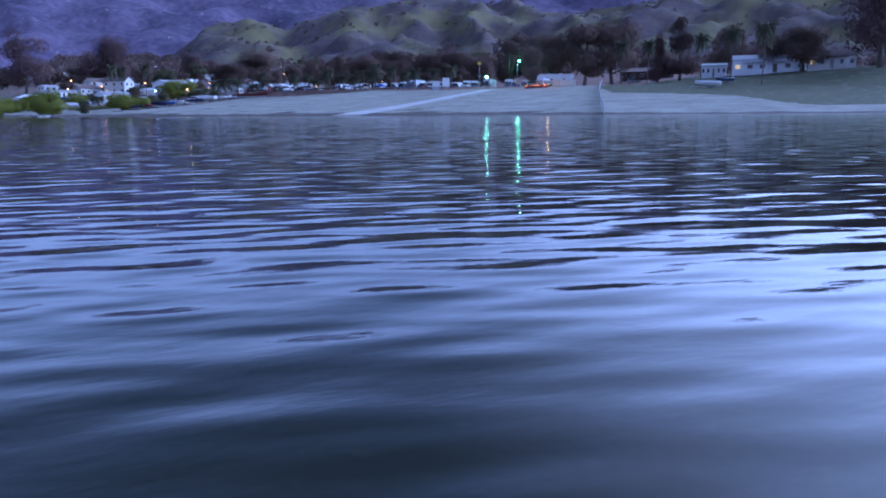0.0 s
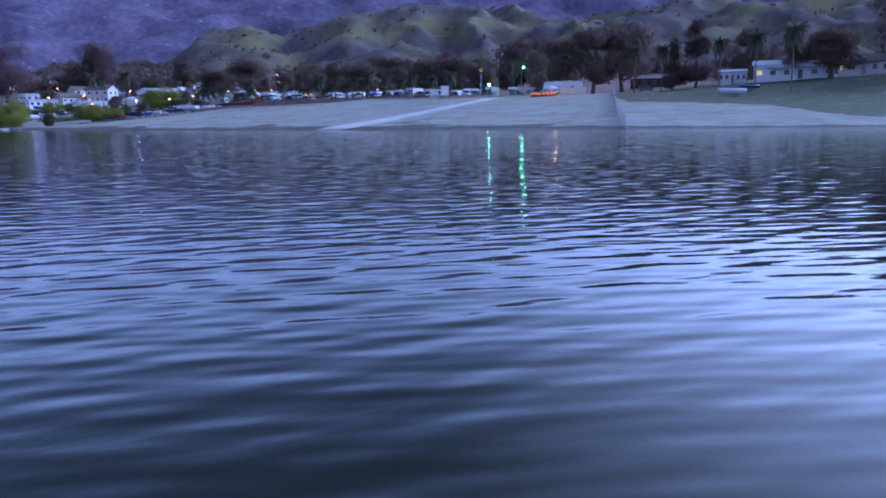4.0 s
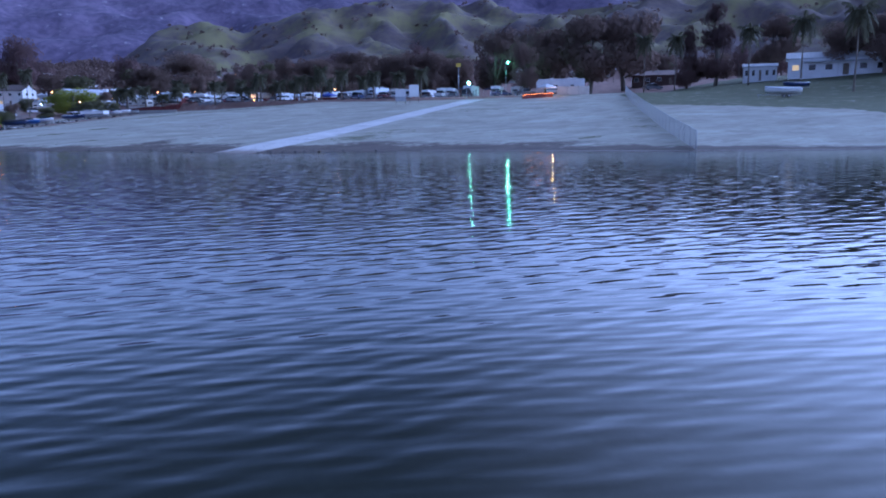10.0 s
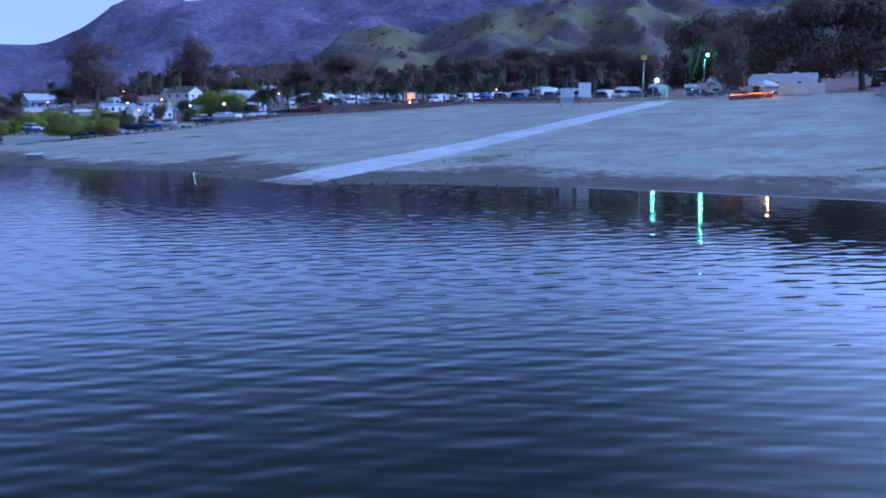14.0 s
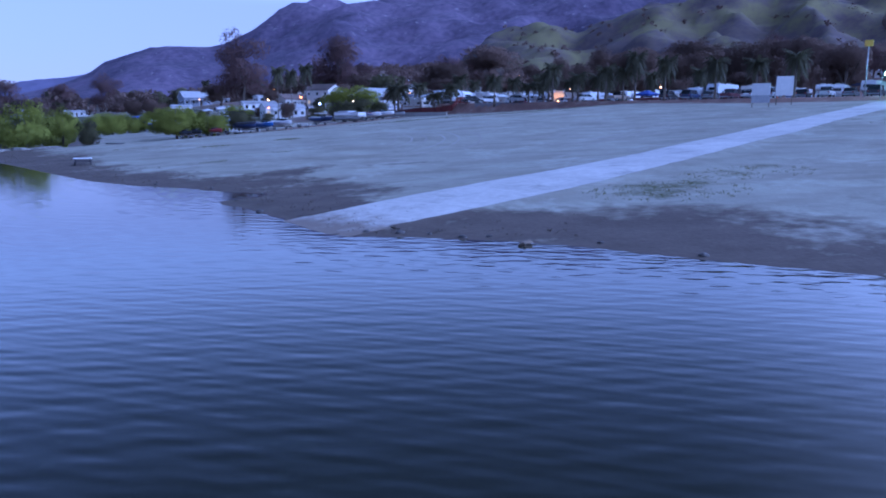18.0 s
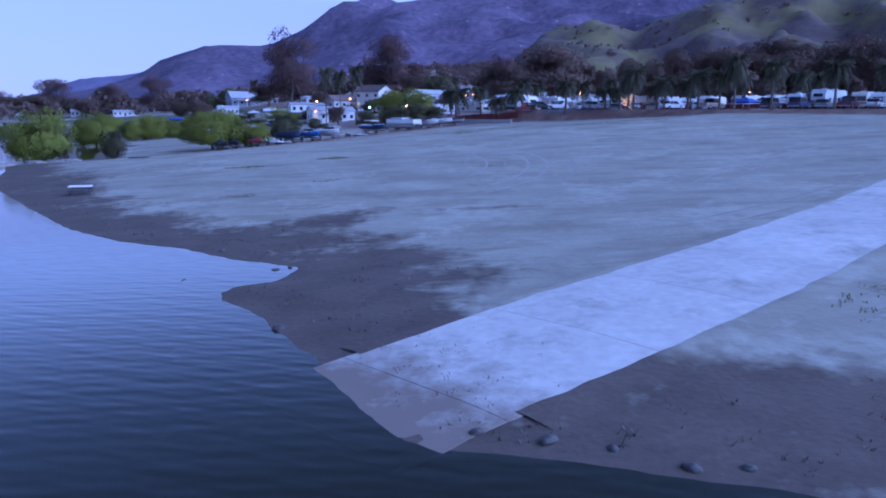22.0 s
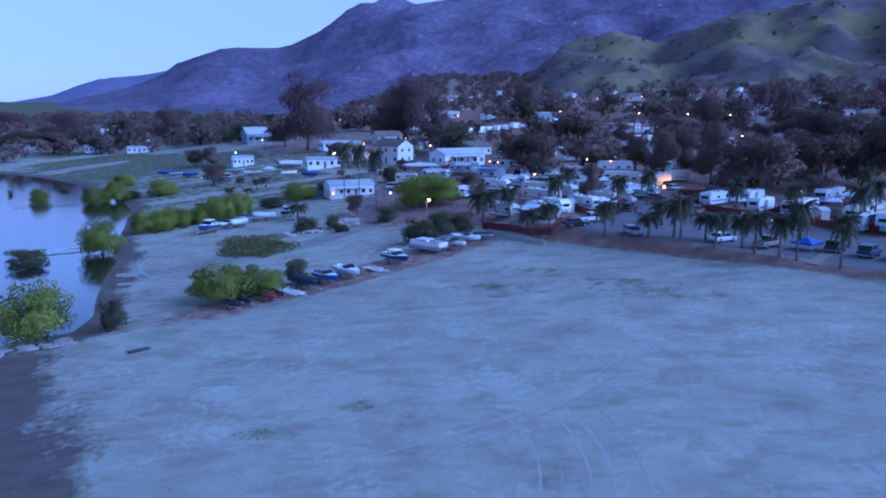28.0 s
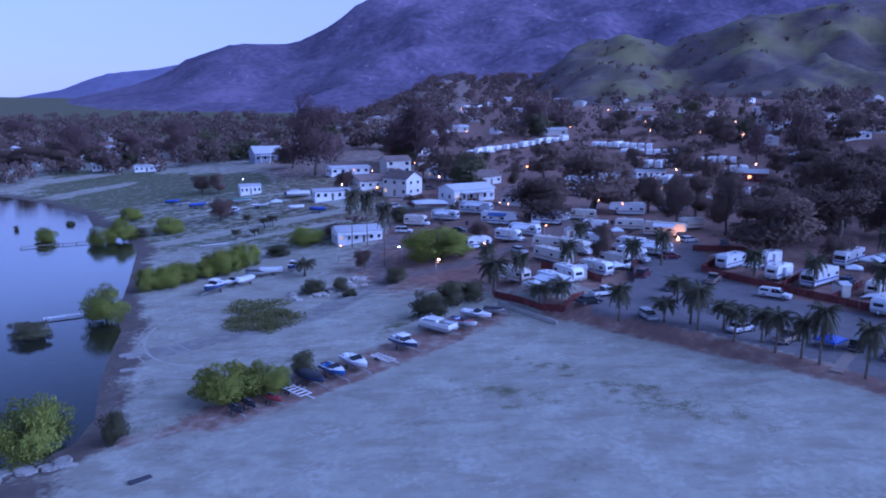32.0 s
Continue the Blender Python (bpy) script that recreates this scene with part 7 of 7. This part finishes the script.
spots = []
for k in range(1600):
    a, r = radians(rng.uniform(-45, 62)), 430 + 700 * rng.random() ** 1.3
    x, y = r * math.sin(a), r * math.cos(a)
    if shore_dist(np.array([x]), np.array([y]))[0] > 10 and not any((x - p) ** 2 + (y - q) ** 2 < 90 for p, q in taken) and not (-25 < x < 105 and 340 < y < 462):
        h = rng.uniform(5, 13)
        spots.append((x, y, hz(x, y), h, h * rng.uniform(0.9, 1.4)))
for k in range(700):
    a, r = radians(rng.uniform(-48, 4)), rng.uniform(560, 1330)
    x, y = r * math.sin(a), r * math.cos(a)
    if shore_dist(np.array([x]), np.array([y]))[0] > 10:
        h = rng.uniform(7, 14)
        spots.append((x, y, hz(x, y), h, h * rng.uniform(1.0, 1.5)))
woods("far_woods", "dark far trees between the houses of the town", spots, M_WOODS, 75, 0.1)
spots = []
done = np.array(PLACED)
for k in range(850):
    x, y = rng.uniform(-50, 150), rng.uniform(205, 470)
    if np.min(np.hypot(done[:, 0] - x, done[:, 1] - y)) < 7.5 or min(float(near_line(np.array([x]), np.array([y]), r)[0]) for r in ROADS) < 6 or inside(np.array([x]), np.array([y]), LOT)[0]:
        continue
    h = rng.uniform(1.6, 4.0)
    spots.append((x, y, hz(x, y), h, h * rng.uniform(0.9, 1.6)))
woods("garden_scrub", "dark garden shrubs and small trees between the buildings", spots, M_WOODS, 90, 0.11)
for name, ob, n, hh in (("hill_scrub", "foothill", 1500, 4.0),):
    vs = bpy.data.objects[ob].data.vertices
    pick = [vs[int(i)].co for i in rng.integers(0, len(vs), n)]
    woods(name, "dark scrub dotted over the foothills", [(p.x + rng.uniform(-6, 6), p.y + rng.uniform(-6, 6), p.z - 2.0, hh * rng.uniform(0.7, 1.6), hh * rng.uniform(1.2, 3)) for p in pick if p.z > 12], M_WOODS, 14, 0.24)

# wash line where the ripples meet the sand
v, f = [], []
line = [(14, 16.8), (19, 11.5), (25.8, 4), (32.8, -2.5), (40, -7.5), (49, -14), (60, -23), (75, -38), (90, -60)]
k = 0
for (ax, ay), (bx, by) in zip(line[:-1], line[1:]):
    n = int(math.hypot(bx - ax, by - ay) / 0.8)
    for i in range(n):
        q = i / n
        x, y = ax + (bx - ax) * q, ay + (by - ay) * q
        w = 0.07 * (1 + 0.7 * math.sin(k * 0.9) * math.sin(k * 0.23))
        v += [(x - 0.7 * w, y - 0.7 * w, 0.035), (x + 0.7 * w, y + 0.7 * w, 0.05)]
        if k:
            f.append((2 * k - 2, 2 * k - 1, 2 * k + 1, 2 * k))
        k += 1
tagged(obj("wash_line", v, f, M_WALL), "thin pale line of foam along the waterline", "foam", kind="structure")
place("dock_a", None, 80, -17, 25, (1.3, 1.2, 1), z=0.1)

# more caravans, fences and clutter between the pitches
rv("trailer", "tan", 7.2, 62.5, 163.5, 228)
rv("cab", "tan", 7.0, 69.0, 171.0, 222)
rv("trailer", "grey", 8.0, 82.0, 178.0, 226)
rv("coach", "blue", 10.0, 88.5, 171.0, 224)
rv("trailer", "blue", 6.6, 52.0, 187.0, 225)
rv("cab", "blue", 7.0, 26.0, 201.0, 150)
rv("trailer", "grey", 8.0, 18.0, 206.0, 160)
rv("coach", "tan", 10.0, 9.0, 200.0, 150)
rv("trailer", "tan", 7.2, 30.0, 224.0, 170)
rv("trailer", "blue", 6.6, 21.0, 222.0, 165)
rv("cab", "tan", 7.0, 45.5, 225.0, 200)
rv("fifth", "grey", 10.0, 33.0, 246.0, 175)
rv("trailer", "grey", 8.0, 47.0, 252.0, 10)
rv("fifth", "blue", 10.0, -3.0, 233.5, -20)
rv("trailer", "tan", 7.2, 58.0, 262.0, 20)
for pts in ([(46.4, 166.0), (54.5, 176.5)], [(52.6, 159.0), (62.5, 169.5)], [(59.5, 150.0), (70, 160.5)], [(36.8, 181.0), (45, 192.5)], [(15.4, 170.0), (12.6, 178.0), (5.0, 182.0)], [(24.0, 195.0), (17.0, 201.0)], [(40, 200), (52, 198)]):
    fence_run("wooden_fence", pts, 1.3, M_REDWOOD, "dark-red board fence between caravan pitches")


def make_picnic():
    t = thing("picnic_table", "weathered wooden picnic table on a caravan pitch", "table", "picnic tables")
    for k in range(4):
        box("board", (0, -0.33 + k * 0.22, 0.74), (1.8, 0.2, 0.04), M_WOOD, t)
    for y in (-0.75, 0.75):
        box("bench", (0, y, 0.44), (1.8, 0.26, 0.04), M_WOOD, t)
    for x in (-0.65, 0.65):
        box("leg_frame", (x, 0, 0.4), (0.06, 1.5, 0.08), M_WOOD, t)
        for y in (-0.45, 0.45):
            box("leg", (x, y, 0.36), (0.08, 0.08, 0.76), M_WOOD, t)
    return t


def make_bin():
    t = thing("waste_bin", "dark wheeled bin standing on a pitch", "bin", "bins")
    prism("body", [(-0.28, 0.05), (0.28, 0.05), (0.34, 1.0), (-0.34, 1.0)], -0.3, 0.3, M_DARK, t, bevel=0.02)
    box("lid", (0, 0, 1.03), (0.74, 0.66, 0.06), M_DARK, t, bevel=0.02)
    return t


def make_shed():
    t = thing("storage_shed", "small storage shed beside a caravan", "shed", "sheds")
    box("wall", (0, 0, 1.05), (2.4, 1.9, 2.1), M_CREAM, t, bevel=0.01)
    prism("roof", [(-1.35, 2.1), (0, 2.65), (1.35, 2.1), (1.35, 2.16), (0, 2.73), (-1.35, 2.16)], -1.1, 1.1, M_METALROOF, t)
    box("door", (0, -0.96, 0.95), (0.9, 0.05, 1.8), M_WOOD, t)
    return t


rng = np.random.default_rng(17)
spots_c = [(4, 168), (12, 174), (19, 177), (28, 191), (47, 181), (56, 163), (64, 176), (72, 178), (3, 210), (14, 214), (25, 213), (36, 222), (50, 216), (60, 154), (67, 149), (-12, 236), (-20, 250), (6, 223), (80, 168), (27, 232)]
for k, (x, y) in enumerate(spots_c):
    j = k % 4
    if j == 0:
        place("picnic", make_picnic, x, y, rng.uniform(0, 180))
        place("bin", make_bin, x + 2.2, y + 1.0, rng.uniform(0, 180))
    elif j == 1:
        place("shed", make_shed, x, y, rng.uniform(0, 180))
    elif j == 2:
        place("canopy_w", None, x, y, rng.uniform(0, 90), (0.95, 0.95, 0.95))
        place("picnic", make_picnic, x, y, rng.uniform(0, 180))
    else:
        place("bin", make_bin, x, y, 30)
for st, pn, x, y, w in (("sedan", "white", 12.5, 208.5, -30), ("suv", "black", 20.5, 214, -25), ("pickup", "grey", 48, 204, 70), ("sedan", "navy", 61, 172, 45), ("pickup", "tan", 36.5, 172, 60), ("hatch", "grey", 27.5, 166, 70),
                        ("suv", "silver", 76, 160, 45), ("sedan", "silver", 1.0, 200, -45), ("sedan", "black", -14, 228, -10), ("suv", "maroon", 6.2, 240, -20)):
    car(st, pn, x, y, w)

# weeds on the sand, weed and sticks along the waterline
rng = np.random.default_rng(41)


def tufts(name, label, spots, material, size):
    v, f = [], []
    for x, y in spots:
        z = hz(x, y)
        for _ in range(5):
            a, h = rng.uniform(0, 6.28), size * rng.uniform(0.5, 1.3)
            dx, dy = math.cos(a) * h * 0.5, math.sin(a) * h * 0.5
            px, py = x + rng.normal() * size * 0.7, y + rng.normal() * size * 0.7
            i = len(v)
            v += [(px - dy * 0.3, py + dx * 0.3, z - 0.02), (px + dy * 0.3, py - dx * 0.3, z - 0.02), (px + dx, py + dy, z + h * 0.55)]
            f.append((i, i + 1, i + 2))
    return tagged(obj(name, v, f, material), label, "weeds", kind="stuff")


sp = []
for cx, cy, rx, ry, n in ((13, 33, 4.5, 3, 110), (19, 38, 4, 2.5, 80), (15.9, 118.8, 13, 4, 260), (-4, 124, 10, 3, 160), (2, 132, 7, 3, 120), (-17.6, 62, 1.2, 0.9, 26), (-13, 68, 1.0, 0.8, 20), (-15.5, 85.8, 1.5, 1.1, 120), (-22.8, 81.2, 1.9, 1.2, 80), (-2.4, 118.6, 1.6, 1.4, 50), (-33, 85, 4, 1.0, 30),
                          (50, 63, 9, 3, 70), (46, 18, 2, 2, 60), (52, 26, 2, 3, 50), (-26, 128, 9, 9, 120), (-46, 116, 8, 2.5, 160), (-38, 112, 8, 3, 60), (30, 128, 8, 2, 120), (33.5, 13, 1.6, 0.7, 90)):
    for _ in range(n):
        a, r = rng.uniform(0, 6.28), math.sqrt(rng.random())
        sp.append((cx + rx * r * math.cos(a), cy + ry * r * math.sin(a)))
tufts("beach_weeds", "low green weeds scattered on the sand", sp, M_WEED, 0.15)
sp = []
for (ax, ay), (bx, by) in zip(SHORE[17:36], SHORE[18:37]):
    L = math.hypot(bx - ax, by - ay)
    for _ in range(int(L * 5)):
        q, o = rng.random(), abs(rng.normal()) * 2.6 + 0.3
        nx, ny = -(by - ay) / L, (bx - ax) / L
        sp.append((ax + (bx - ax) * q + nx * o, ay + (by - ay) * q + ny * o))
tufts("shore_litter", "dark sticks and dry weed along the waterline", sp, M_BARK, 0.16)
